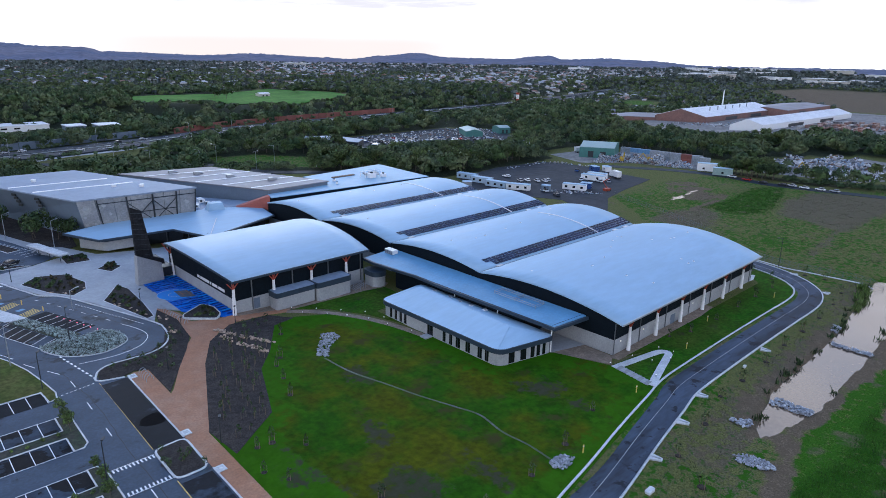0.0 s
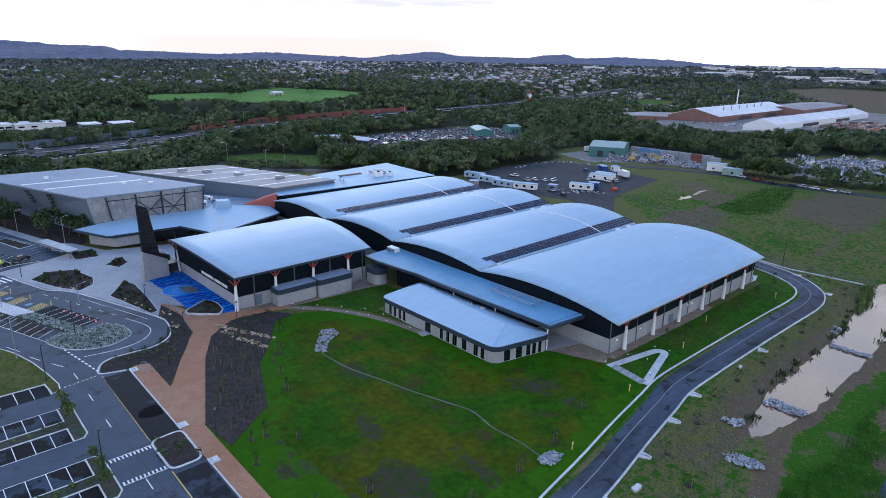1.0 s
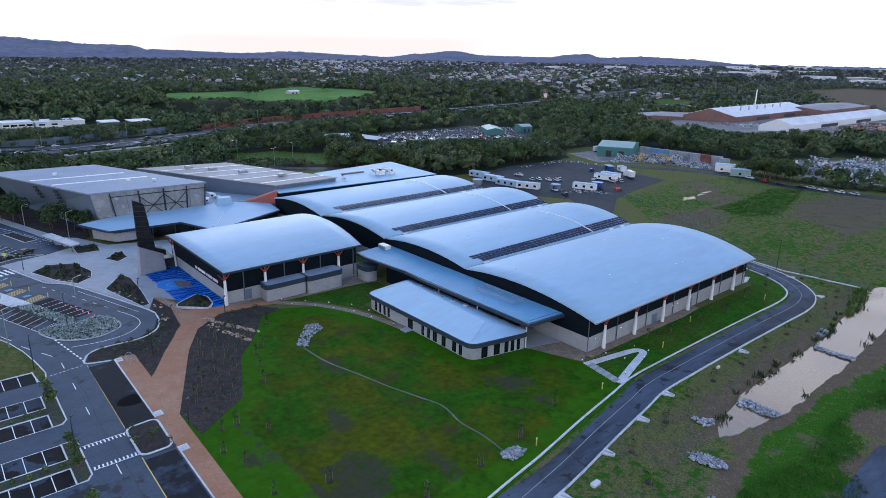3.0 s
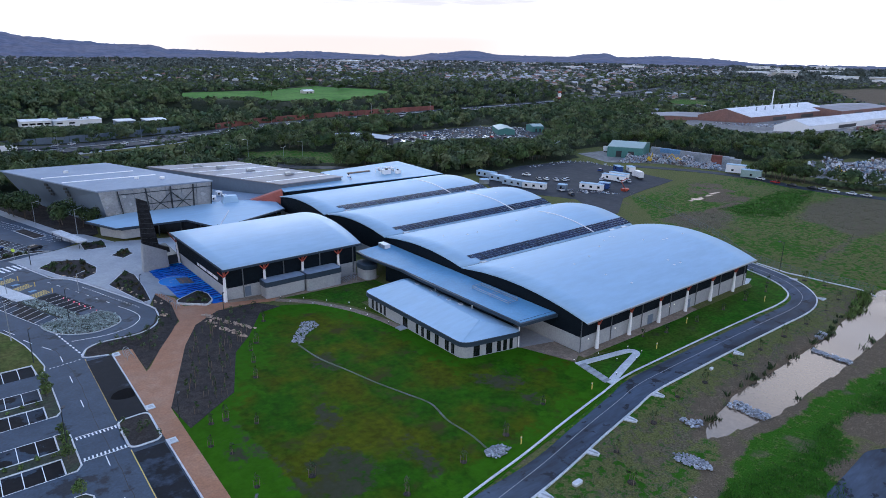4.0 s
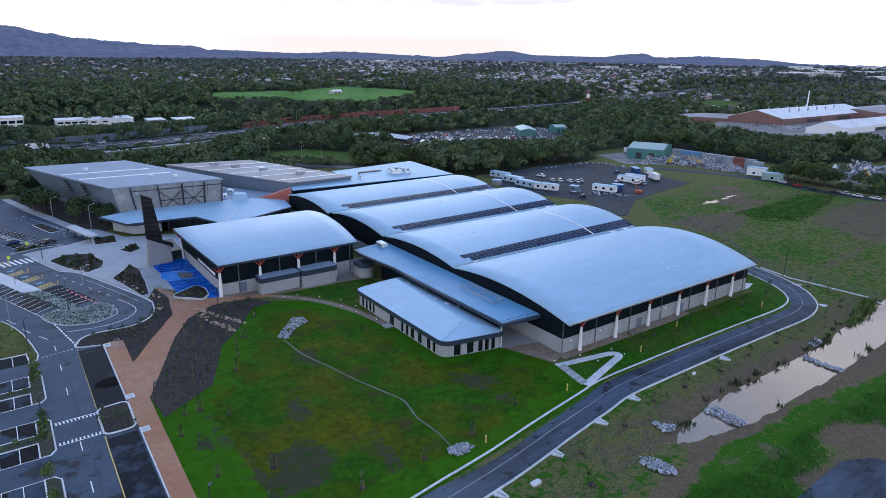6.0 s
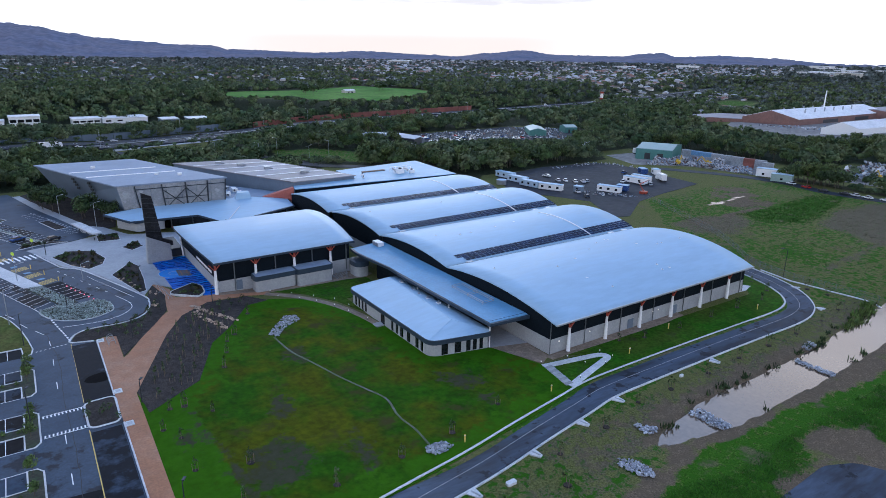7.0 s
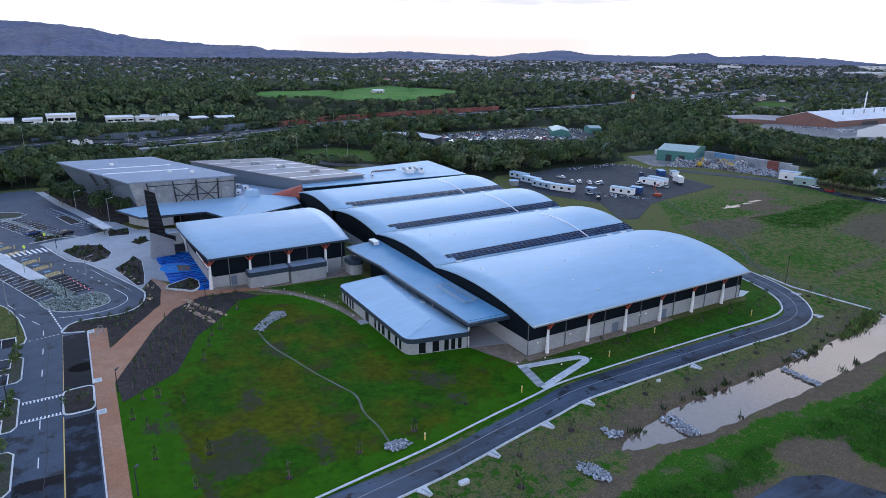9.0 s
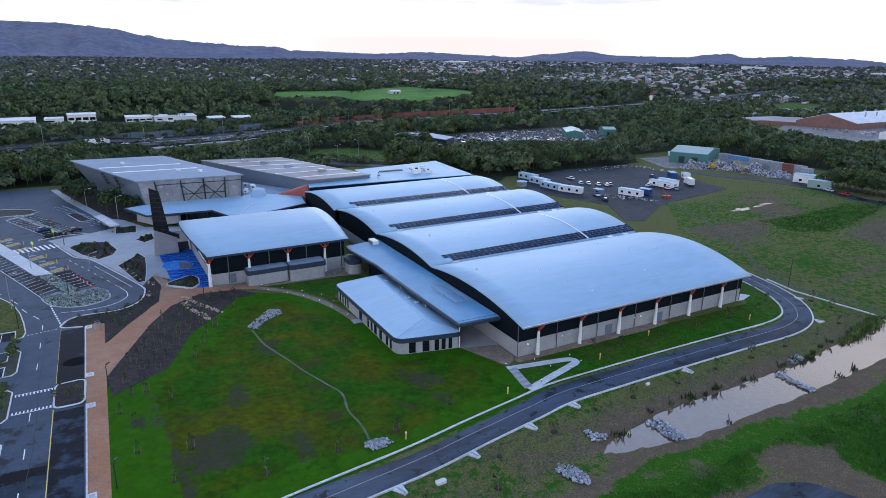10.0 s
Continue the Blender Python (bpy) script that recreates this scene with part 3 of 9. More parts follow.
def ground_material():
    m = bpy.data.materials.new("grass_and_earth")
    m.use_nodes = True
    N, L = m.node_tree.nodes, m.node_tree.links
    bsdf = N["Principled BSDF"]
    bsdf.inputs["Roughness"].default_value, bsdf.inputs["Specular IOR Level"].default_value = 0.95, 0.05
    geo = N.new("ShaderNodeNewGeometry")
    att = N.new("ShaderNodeVertexColor")
    att.layer_name = "cover"
    sep = N.new("ShaderNodeSeparateColor")
    L.new(att.outputs[0], sep.inputs[0])

    def tex(scale, detail=6):
        t = N.new("ShaderNodeTexNoise")
        t.inputs["Scale"].default_value, t.inputs["Detail"].default_value, t.inputs["Roughness"].default_value = scale, detail, 0.65
        L.new(geo.outputs["Position"], t.inputs["Vector"])
        r = N.new("ShaderNodeMapRange")
        r.interpolation_type = "SMOOTHSTEP"
        r.inputs["From Min"].default_value, r.inputs["From Max"].default_value = 0.32, 0.68
        L.new(t.outputs["Fac"], r.inputs["Value"])
        return r.outputs[0]

    def mixed(a, b, fac):
        t = N.new("ShaderNodeMix")
        t.data_type = "RGBA"
        for k, v in (("A", a), ("B", b)):
            if isinstance(v, tuple):
                t.inputs[k].default_value = (*v, 1)
            else:
                L.new(v, t.inputs[k])
        L.new(fac, t.inputs["Factor"])
        return t.outputs["Result"]

    def edge(mask, n):
        """The mask broken up by the noise."""
        a = N.new("ShaderNodeMath")
        a.operation = "MULTIPLY_ADD"
        L.new(n, a.inputs[0])
        a.inputs[1].default_value, a.inputs[2].default_value = 1.1, -0.55
        b = N.new("ShaderNodeMath")
        L.new(mask, b.inputs[0])
        L.new(a.outputs[0], b.inputs[1])
        r = N.new("ShaderNodeMapRange")
        r.interpolation_type = "SMOOTHSTEP"
        r.inputs["From Min"].default_value, r.inputs["From Max"].default_value = 0.3, 0.7
        L.new(b.outputs[0], r.inputs["Value"])
        return r.outputs[0]

    n1, n2, n3 = tex(0.12), tex(0.7), tex(3.0)
    base = mixed(mixed((0.056, 0.070, 0.018), (0.188, 0.184, 0.066), n3), (0.124, 0.129, 0.042), n2)
    dry = mixed((0.070, 0.060, 0.036), (0.172, 0.146, 0.096), n3)
    lush = mixed(mixed((0.017, 0.052, 0.004), (0.080, 0.170, 0.014), n3), (0.038, 0.110, 0.007), n2)
    dirt = mixed(mixed((0.090, 0.070, 0.045), (0.215, 0.165, 0.110), n3), (0.120, 0.094, 0.062), n2)
    c = mixed(base, dry, edge(sep.outputs["Blue"], n2))
    c = mixed(c, lush, edge(sep.outputs["Red"], n2))
    c = mixed(c, dirt, edge(sep.outputs["Green"], n1))
    # alpha: the sheet is darker wherever woodland stands
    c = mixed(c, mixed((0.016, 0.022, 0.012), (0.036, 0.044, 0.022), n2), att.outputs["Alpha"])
    L.new(c, bsdf.inputs["Base Color"])
    b = N.new("ShaderNodeBump")
    b.inputs["Strength"].default_value, b.inputs["Distance"].default_value = 0.6, 0.12
    L.new(n3, b.inputs["Height"])
    L.new(b.outputs[0], bsdf.inputs["Normal"])
    return m


def build_ground():
    xs = axis(-1200, -20, 330, 4750, 2.0)
    ys = [y for a in axis(-1500, -44, 330, 4750, 2.0) for y in ((a, a + 0.667, a + 1.333) if 20 <= a <= 44 else (a,))]
    nx, ny = len(xs), len(ys)
    verts = [(x, y, gz(x, y) - 0.10) for y in ys for x in xs]
    faces = [(j * nx + i, j * nx + i + 1, (j + 1) * nx + i + 1, (j + 1) * nx + i) for j in range(ny - 1) for i in range(nx - 1)]
    me = bpy.data.meshes.new("ground")
    me.from_pydata(verts, [], faces)
    col = me.color_attributes.new("cover", "FLOAT_COLOR", "POINT")
    data = np.ones((len(verts), 4), np.float32)
    data[:, :3] = [ground_masks(x, y) for x, y, _ in verts]
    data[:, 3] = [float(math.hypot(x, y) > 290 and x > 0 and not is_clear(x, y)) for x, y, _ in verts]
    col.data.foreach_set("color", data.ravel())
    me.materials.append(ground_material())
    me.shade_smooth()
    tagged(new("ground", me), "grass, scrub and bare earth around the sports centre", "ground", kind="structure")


build_ground()


def water_material():
    m = material("still_muddy_water", (0.11, 0.08, 0.055), 0.04, 0, 0.1, 0.2, 1.0, spec=0.5)
    m.node_tree.nodes["Principled BSDF"].inputs["IOR"].default_value = 2.15
    # the cream of the sunset sky is painted into the reflection as a warm tint
    m.node_tree.nodes["Principled BSDF"].inputs["Specular Tint"].default_value = (1.0, 0.86, 0.72, 1)
    return m


M_WATER = water_material()
_bm = bmesh.new()
prism(_bm, [(104, 26), (222, 26), (222, 46), (104, 40)], -1.6, -1.12)
tagged(part("water", _bm, M_WATER), "still brown creek water reflecting the pale sky", "water", kind="structure")

# ---- hills on the horizon: bearing from +x in degrees, height of the crest in degrees ----
RIDGE = [(4, -0.72), (13, -0.71), (19.4, -0.72), (23.5, -0.74), (25.4, -0.70), (29.4, -0.40), (32.7, -0.27), (36.3, -0.40), (37.5, -0.12), (39, -0.22), (40.7, -0.45), (43.5, -0.42), (45.8, -0.40), (48.7, -0.08), (51.6, -0.34), (54.4, -0.64), (56, -0.55), (62.5, -0.32), (66, -0.48), (73, -0.30), (74.6, 0.0), (77.0, 0.02), (79.6, 0.22), (82.5, 0.45), (84.5, 0.74), (86.4, 1.15), (88.3, 1.34), (90.1, 1.50), (92.6, 1.53), (94, 1.54), (98, 1.35), (106, 0.8)]


def ridge_height(az, reach):
    for (a0, e0), (a1, e1) in zip(RIDGE, RIDGE[1:]):
        if az <= a1:
            u = max(0, (az - a0) / (a1 - a0))
            e = lerp(e0, e1, u * u * (3 - 2 * u))
            break
    else:
        e = RIDGE[-1][1]
    return 63 + reach * math.tan(radians(e))


def build_hills():
    verts, faces, rows = [], [], 14
    azs = np.arange(3, 107, 0.11)
    for i, az in enumerate(azs):
        top = ridge_height(az, 4500) + 5.0 * noise.noise((az * 1.7, 0, 1)) + 3.2 * noise.noise((az * 6, 0, 2)) + 2.2 * noise.noise((az * 19, 0, 3)) + 1.8 * noise.noise((az * 47, 0, 4))
        for k in range(rows):
            u = k / (rows - 1)
            r = lerp(3250, 4500, u)
            spur = noise.noise((az * 0.7, u * 3.0, 5.0)) * 0.5 + noise.noise((az * 2.1, u * 5.0, 8.0)) * 0.25
            h = lerp(-6, top, u ** 1.15) + (top + 30) * 0.30 * spur * math.sin(math.pi * u)
            if k == rows - 1:
                h = top
            verts.append((r * math.cos(radians(az)), r * math.sin(radians(az)), h))
    n = len(azs)
    for i in range(n - 1):
        for k in range(rows - 1):
            a = i * rows + k
            faces.append((a, a + rows, a + rows + 1, a + 1))
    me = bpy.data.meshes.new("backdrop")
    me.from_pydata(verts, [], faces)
    # distance haze is painted into the wooded hills' blue-lilac base colour
    me.materials.append(material("haze_tinted_hills", (0.150, 0.165, 0.230), 1.0, 0, 0.16, 0.003, 0.03, other=(0.205, 0.195, 0.230), spec=0.0))
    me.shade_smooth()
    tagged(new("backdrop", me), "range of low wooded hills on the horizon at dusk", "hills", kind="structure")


build_hills()

# ---- roads, paths and beds ----
def setting(name, label, category, ob):
    ob.name = name
    return tagged(ob, label, category, kind="structure")


ROAD_MID = smooth_line([(-30, 17), (0, 24), (28, 30.5), (48, 36), (66.8, 40.6), (78.5, 43), (91.4, 45.5), (105, 47.7), (113, 49), (125, 49.2), (146, 49.1), (165, 48.8), (180, 48.6), (188, 50), (193, 53), (197.4, 58), (200.5, 64), (203, 72), (205, 84), (205, 110), (203, 150)], 6)
setting("road", "damp dark asphalt access road with a pale centre line", "road", strip("road", ROAD_MID, 6.6, 0.03, M_ASPHALT_WET))
for d in (3.45, -3.45):
    setting("kerb", "pale concrete kerb along the access road", "kerb", strip("kerb", offset(ROAD_MID, d), 0.38, 0.04, M_KERB, h=0.12))
setting("road_line", "thin white centre line on the access road", "road line", strip("road_line", ROAD_MID, 0.11, 0.045, M_CONC, base=0.05))

M_LAWN = material("patchy_lawn", (0.025, 0.076, 0.002), 0.95, 0, 0.26, 0.085, 0.8, other=(0.064, 0.074, 0.003), mix=0.48, contrast=0.13, spec=0.05, bump=0.3, third=((0.050, 0.048, 0.014), 0.13, 0.55, 0.70, None, 40.0))
BROWN = [[(48.7, 64.3), (55.3, 64.5), (57.4, 57.8), (53.0, 51.8), (45.7, 52.9)], [(56.8, 76.6), (59.3, 77.7), (58.0, 71.4), (55.3, 69.6)], [(89.1, 71.5), (94.9, 67.8), (94.7, 63.7), (89.0, 63.4)], [(91.5, 59.1), (94.8, 58.6), (92.8, 54.9), (89.8, 55.4)], [(66, 96), (70, 97), (69, 90), (66, 90)], [(62, 58), (66, 60), (67, 53), (63, 50)], [(40, 74), (42, 75), (42.5, 69), (40, 68)]]


def lawn_wear(x, y):
    """How lush and how bare the lawn is, 0 to 1."""
    n = noise.noise((x / 9, y / 9, 2.0)) * 0.6 + noise.noise((x / 3, y / 3, 6.0)) * 0.4
    lush = ss(9.5, 2.5, seg_dist(x, y, LAWN + LAWN[:1]) + 6 * n) * (0.9 if x < 60 or y > 84 else 0.75)
    if inside(x, y, [(32, 92), (32, 36), (44.5, 36), (44, 66), (44.6, 79), (47, 88)]):
        lush = max(lush, ss(-0.5, 0.3, 0.45 + n))
    bare = max([ss(2.2, -1.6, seg_dist(x, y, p + p[:1]) * (-1 if inside(x, y, p) else 1) + 3.5 * n) for p in BROWN])
    bare = max(bare, 0.8 * ss(1.5, 0.2, seg_dist(x, y, [(44, 79), (44.3, 70), (44.6, 62), (45.2, 56), (45, 45)]) + 1.6 * n))
    return lush, bare * 0.72


def cover(m, attribute, channel, colour, scale, spread=0.7):
    """A further colour where a channel of the cover attribute is high, its edge broken up by noise."""
    N, L = m.node_tree.nodes, m.node_tree.links
    bsdf = N["Principled BSDF"]
    att, sep, geo, t, k, r, mx, var = (N.new("ShaderNode" + q) for q in ("VertexColor", "SeparateColor", "NewGeometry", "TexNoise", "Math", "MapRange", "Mix", "Mix"))
    att.layer_name = attribute
    L.new(att.outputs[0], sep.inputs[0])
    L.new(geo.outputs["Position"], t.inputs["Vector"])
    t.inputs["Scale"].default_value, t.inputs["Detail"].default_value, t.inputs["Roughness"].default_value = scale, 7.0, 0.65
    k.operation = "MULTIPLY_ADD"
    L.new(t.outputs["Fac"], k.inputs[0])
    k.inputs[1].default_value = spread * 2
    L.new(sep.outputs[channel], k.inputs[2])
    r.interpolation_type = "SMOOTHSTEP"
    r.inputs["From Min"].default_value, r.inputs["From Max"].default_value = 0.3 + spread, 0.8 + spread
    L.new(k.outputs[0], r.inputs["Value"])
    var.data_type = mx.data_type = "RGBA"
    var.inputs["A"].default_value, var.inputs["B"].default_value = (*(0.5 * q for q in colour), 1), (*(1.5 * q for q in colour), 1)
    L.new(t.outputs["Fac"], var.inputs["Factor"])
    L.new(bsdf.inputs["Base Color"].links[0].from_socket, mx.inputs["A"])
    L.new(var.outputs["Result"], mx.inputs["B"])
    L.new(r.outputs[0], mx.inputs["Factor"])
    L.new(mx.outputs["Result"], bsdf.inputs["Base Color"])


cover(M_LAWN, "wear", "Red", (0.038, 0.106, 0.002), 0.5, 1.1)
cover(M_LAWN, "wear", "Green", (0.045, 0.047, 0.026), 0.6, 1.2)
lawn = setting("lawn", "patchy green and yellow lawn with worn brown spots", "lawn", drape("lawn", LAWN, 0.0, M_LAWN, step=1.25))
_wear = lawn.data.color_attributes.new("wear", "FLOAT_COLOR", "POINT")
_wear.data.foreach_set("color", np.array([(*lawn_wear(v.co.x, v.co.y), 0.0, 1.0) for v in lawn.data.vertices], np.float32).ravel())
M_GRASS = material("green_grass", (0.028, 0.096, 0.004), 0.95, 0, 0.32, 0.1, 1.2, other=(0.056, 0.086, 0.010), spec=0.05, bump=0.5, third=((0.050, 0.048, 0.024), 0.13, 0.58, 0.75))
setting("lawn", "strip of green grass beside the hall", "lawn", drape("lawn", [(116, 63), (186, 62.5), (190, 66), (196, 80), (200.5, 84), (199.4, 72), (196.5, 64), (192.5, 57.5), (187, 53.8), (180, 51.8), (146, 52.3), (125, 52.4), (114.5, 52.0), (124, 56.5), (126, 59.5)], 0.0, M_GRASS))
setting("lawn", "rough grass round the triangular ramp", "lawn", drape("lawn", [(106, 50.6), (114.5, 52.1), (126, 52.6), (126.5, 60.5), (110.2, 62.6), (109.2, 56)], -0.03, M_GRASS))
setting("lawn", "green grass between the path and the halls", "lawn", drape("lawn", [(76.5, 133.4), (84, 126.5), (89, 117.5), (92, 107), (92, 118), (104, 119), (104, 130), (98, 131.5), (78, 134)], 0.0, M_GRASS))

setting("mulch_bed", "bed of dark bark mulch with young plants", "garden bed", drape("mulch_bed", [(37.4, 91), (47, 115), (52.5, 125), (60, 131.5), (70, 132), (74, 127), (68, 125.4), (60.4, 113.6), (54.5, 106.5), (51.4, 99), (47.7, 90.2), (38, 82.5)], 0.04, M_MULCH))
setting("mulch_bed", "bed of dark bark mulch beside the loop road", "garden bed", drape("mulch_bed", [(29.3, 121), (33, 119.4), (35.5, 120.5), (37.6, 119.4), (37.6, 108), (46.8, 123.5), (50.2, 130), (52, 141), (50.6, 150), (49.2, 146), (47.8, 141), (47.2, 136), (45, 130.5), (41, 127.2), (34, 126.6), (30.5, 125.3)], 0.04, M_MULCH))
setting("path", "orange gravel path across the grounds", "path", drape("path", [(33.85, 118.6), (33.95, 38), (36.9, 38), (37.3, 91), (41.3, 98.8), (48.3, 113), (52.6, 124.6), (56, 128.5), (62, 132.3), (70, 132.5), (76, 131), (76.5, 136), (64, 137.4), (60, 136.6), (54, 138.2), (54, 145), (51.4, 151.5), (50.6, 150), (51.6, 140), (50.2, 129), (46.4, 123.8), (38.3, 108.4), (37.4, 107.2), (37.6, 119.2), (35, 119.8)], 0.02, M_GRAVELPATH))
setting("path", "narrow brown gravel path curving over the lawn", "path", strip("path", smooth_line([(75, 131.8), (80, 127.5), (84, 122), (87.5, 115), (89.8, 107), (91, 99)]), 1.9, 0.03, M_BROWNPATH))
setting("path", "brown gravel margin along the hall", "path", drape("path", [(64, 137.6), (64, 135.6), (72, 134.2), (78, 132.2), (98, 131.2), (104, 130), (107, 132), (104, 137.8)], 0.03, M_BROWNPATH))
setting("path", "brown gravel strip under the hall's eaves", "path", drape("path", [(113, 64.9), (113.5, 62.9), (128, 62.6), (150, 62.3), (158, 63), (158, 65)], 0.03, M_BROWNPATH))
setting("pavement", "concrete forecourt below the link roof", "pavement", drape("pavement", [(105.8, 74.5), (114.2, 72), (114.2, 84), (106, 84)], 0.05, M_CONC))
setting("path", "brown earth apron by the hall's corner", "path", drape("path", [(105.8, 74.6), (114.2, 72), (114, 64.8), (110.5, 62.8)], 0.03, M_BROWNPATH))

# triangular ramp path by the hall's corner
setting("path", "pale concrete ramp path folded into a triangle", "path", strip("path", smooth_line([(109.6, 61.6), (116, 60.5), (121.6, 59.5), (123.7, 58.9), (124.4, 58.0), (123.8, 57.1), (121.6, 56.4), (117, 55.1), (108.6, 52.6)], 4), 1.6, 0.07, M_KERB, h=0.05))
_steps = thing("outdoor_steps", "short flight of pale concrete steps beside the ramp", "steps", at=(109.6, 57, gz(109.6, 57)))
for i in range(9):
    _bm = bmesh.new()
    x, y = lerp(110.3, 108.9, i / 8), lerp(60.6, 53.6, i / 8)
    box(_bm, x - 0.9, x + 0.9, y - 0.42, y + 0.42, gz(x, y) - 0.3, gz(x, y) + 0.16)
    part("step", _bm, M_CONC if i % 2 else M_OLDCONC, _steps)

# car park and loop road
setting("road", "grey asphalt of the car park and loop road", "road", drape("road", [(-15, 38), (34.0, 38), (33.8, 118.8), (29.4, 120.6), (29.6, 124), (33, 126.2), (40.4, 126.6), (44.6, 129.5), (46.8, 133), (47.6, 138), (47.2, 142.6), (40.3, 161.5), (36, 171.8), (32.2, 176), (30.4, 180.8), (28.5, 192.3), (30, 200), (40, 206), (46, 212), (38, 232), (30, 260), (22, 292), (-15, 292)], 0.0, M_ASPHALT, step=4))
setting("pavement", "light concrete plaza in front of the entrance", "pavement", drape("pavement", [(27.2, 192.4), (30.8, 181), (32.6, 176.2), (36.4, 172.2), (40.6, 162), (47.6, 143), (51, 150.5), (55, 146), (55.3, 173.5), (64.5, 174.5), (70, 186), (84, 190), (76, 204), (54, 206), (48, 219), (44, 222), (41, 214), (45.2, 208), (36.5, 203), (24.5, 199)], 0.10, M_CONC, step=4))
M_DARKPAVE = material("damp_dark_asphalt_bay", (0.044, 0.062, 0.093), 0.5, 0, 0.22, 0.11, 1.3, other=(0.026, 0.036, 0.053), mix=0.5, contrast=0.10, spec=0.05, third=((0.005, 0.006, 0.009), 0.14, 0.485, 0.51, None, 3.0))
M_NEWBAY = material("fresh_black_asphalt", (0.010, 0.012, 0.016), 0.6, 0, 0.25, 0.2, 2.0, other=(0.015, 0.018, 0.023), spec=0.04)
M_WETBAY = material("wet_black_asphalt_bay", (0.036, 0.050, 0.075), 0.5, 0, 0.2, 0.16, 1.6, other=(0.010, 0.012, 0.017), mix=0.56, contrast=0.05, spec=0.04)
for y0, y1 in ((92, 118.4), (38.5, 81)):
    setting("road", "damp new asphalt in a parallel parking bay", "parking bay", drape("road", [(28.95, y0), (33.6, y0), (33.5, y1), (28.95, y1)], 0.035, M_WETBAY))
setting("road", "new dark asphalt resurfacing of the car park road", "road", drape("road", [(22.2, 36.5), (28.7, 36.5), (28.7, 64.6), (22.2, 65.4)], 0.010, M_DARKPAVE))
setting("puddle", "drying black wet patch in the parking bay", "wet patch", drape("puddle", smooth_line([(29.6, 100.2), (30.4, 101.8), (32.0, 102.5), (33.4, 102.2), (33.4, 99.0), (31.8, 98.7), (30.4, 99.2)], 4), 0.045, material("wet_black_asphalt", (0.005, 0.005, 0.006), 0.7, 0, 0.2, 0.6, 2.0, spec=0.02), skirt=0.03))
setting("road", "dark asphalt pad south of the creek", "yard", drape("road", rounded([(100, 4), (109, 12.6), (117.4, 12.8), (127, 13.2), (132.5, 10.6), (138, 0), (134, -24), (86, -24), (90, -10)], 1.5), -0.02, M_ASPHALT_WET, step=4))

# ---- the halls ----
def vault_z(y, s, y0, y1, z0, z1, sag0, sag1):
    u = (y - y0) / (y1 - y0)
    return lerp(z0, z1, u) + lerp(sag0, sag1, s) * 4 * u * (1 - u)


def vault_roof(x0, x1, y0, y1, z0, z1, sag0, sag1, thick=0.35, nx=12, ny=28, skew=0.0):
    """A curved roof sheet with thickness. skew: how far the x0 edge bows out at the crest."""
    bm = bmesh.new()
    top, low = [], []
    for i in range(nx + 1):
        a, b = [], []
        for j in range(ny + 1):
            y = lerp(y0, y1, j / ny)
            x = lerp(x0 + skew * 4 * (y - y0) * (y1 - y) / (y1 - y0) ** 2, x1, i / nx)
            z = vault_z(y, i / nx, y0, y1, z0, z1, sag0, sag1)
            a.append(bm.verts.new((x, y, z)))
            b.append(bm.verts.new((x, y, z - thick)))
        top.append(a)
        low.append(b)
    for i in range(nx):
        for j in range(ny):
            bm.faces.new((top[i][j], top[i + 1][j], top[i + 1][j + 1], top[i][j + 1]))
            bm.faces.new((low[i][j], low[i][j + 1], low[i + 1][j + 1], low[i + 1][j]))
    for j in range(ny):
        bm.faces.new((top[0][j], top[0][j + 1], low[0][j + 1], low[0][j]))
        bm.faces.new((top[nx][j + 1], top[nx][j], low[nx][j], low[nx][j + 1]))
    for i in range(nx):
        bm.faces.new((top[i + 1][0], top[i][0], low[i][0], low[i + 1][0]))
        bm.faces.new((top[i][ny], top[i + 1][ny], low[i + 1][ny], low[i][ny]))
    return bm


def gable_wall(x, y0, y1, zb, roof, t=0.3, n=24, drop=0.3):
    """A wall across the hall whose top follows the roof."""
    bm = bmesh.new()
    rows = []
    for k in range(n + 1):
        y = lerp(y0, y1, k / n)
        z = roof(y) - drop
        rows.append([bm.verts.new(p) for p in ((x, y, zb), (x, y, z), (x + t, y, z), (x + t, y, zb))])
    for a, b in zip(rows, rows[1:]):
        for k in range(4):
            bm.faces.new((a[k], a[(k + 1) % 4], b[(k + 1) % 4], b[k]))
    bm.faces.new(rows[0][::-1])
    bm.faces.new(rows[-1])
    bmesh.ops.recalc_face_normals(bm, faces=bm.faces[:])
    return bm


def edge_band(x, y0, y1, roof, depth, t, n=28):
    """A fascia along a curved roof edge."""
    bm = bmesh.new()
    rows = []
    for k in range(n + 1):
        y = lerp(y0, y1, k / n)
        xx = x(y) if callable(x) else x
        z = roof(y) + 0.04
        rows.append([bm.verts.new(p) for p in ((xx, y, z - depth), (xx, y, z), (xx + t, y, z), (xx + t, y, z - depth))])
    for a, b in zip(rows, rows[1:]):
        for k in range(4):
            bm.faces.new((a[k], a[(k + 1) % 4], b[(k + 1) % 4], b[k]))
    bm.faces.new(rows[0][::-1])
    bm.faces.new(rows[-1])
    bmesh.ops.recalc_face_normals(bm, faces=bm.faces[:])
    return bm


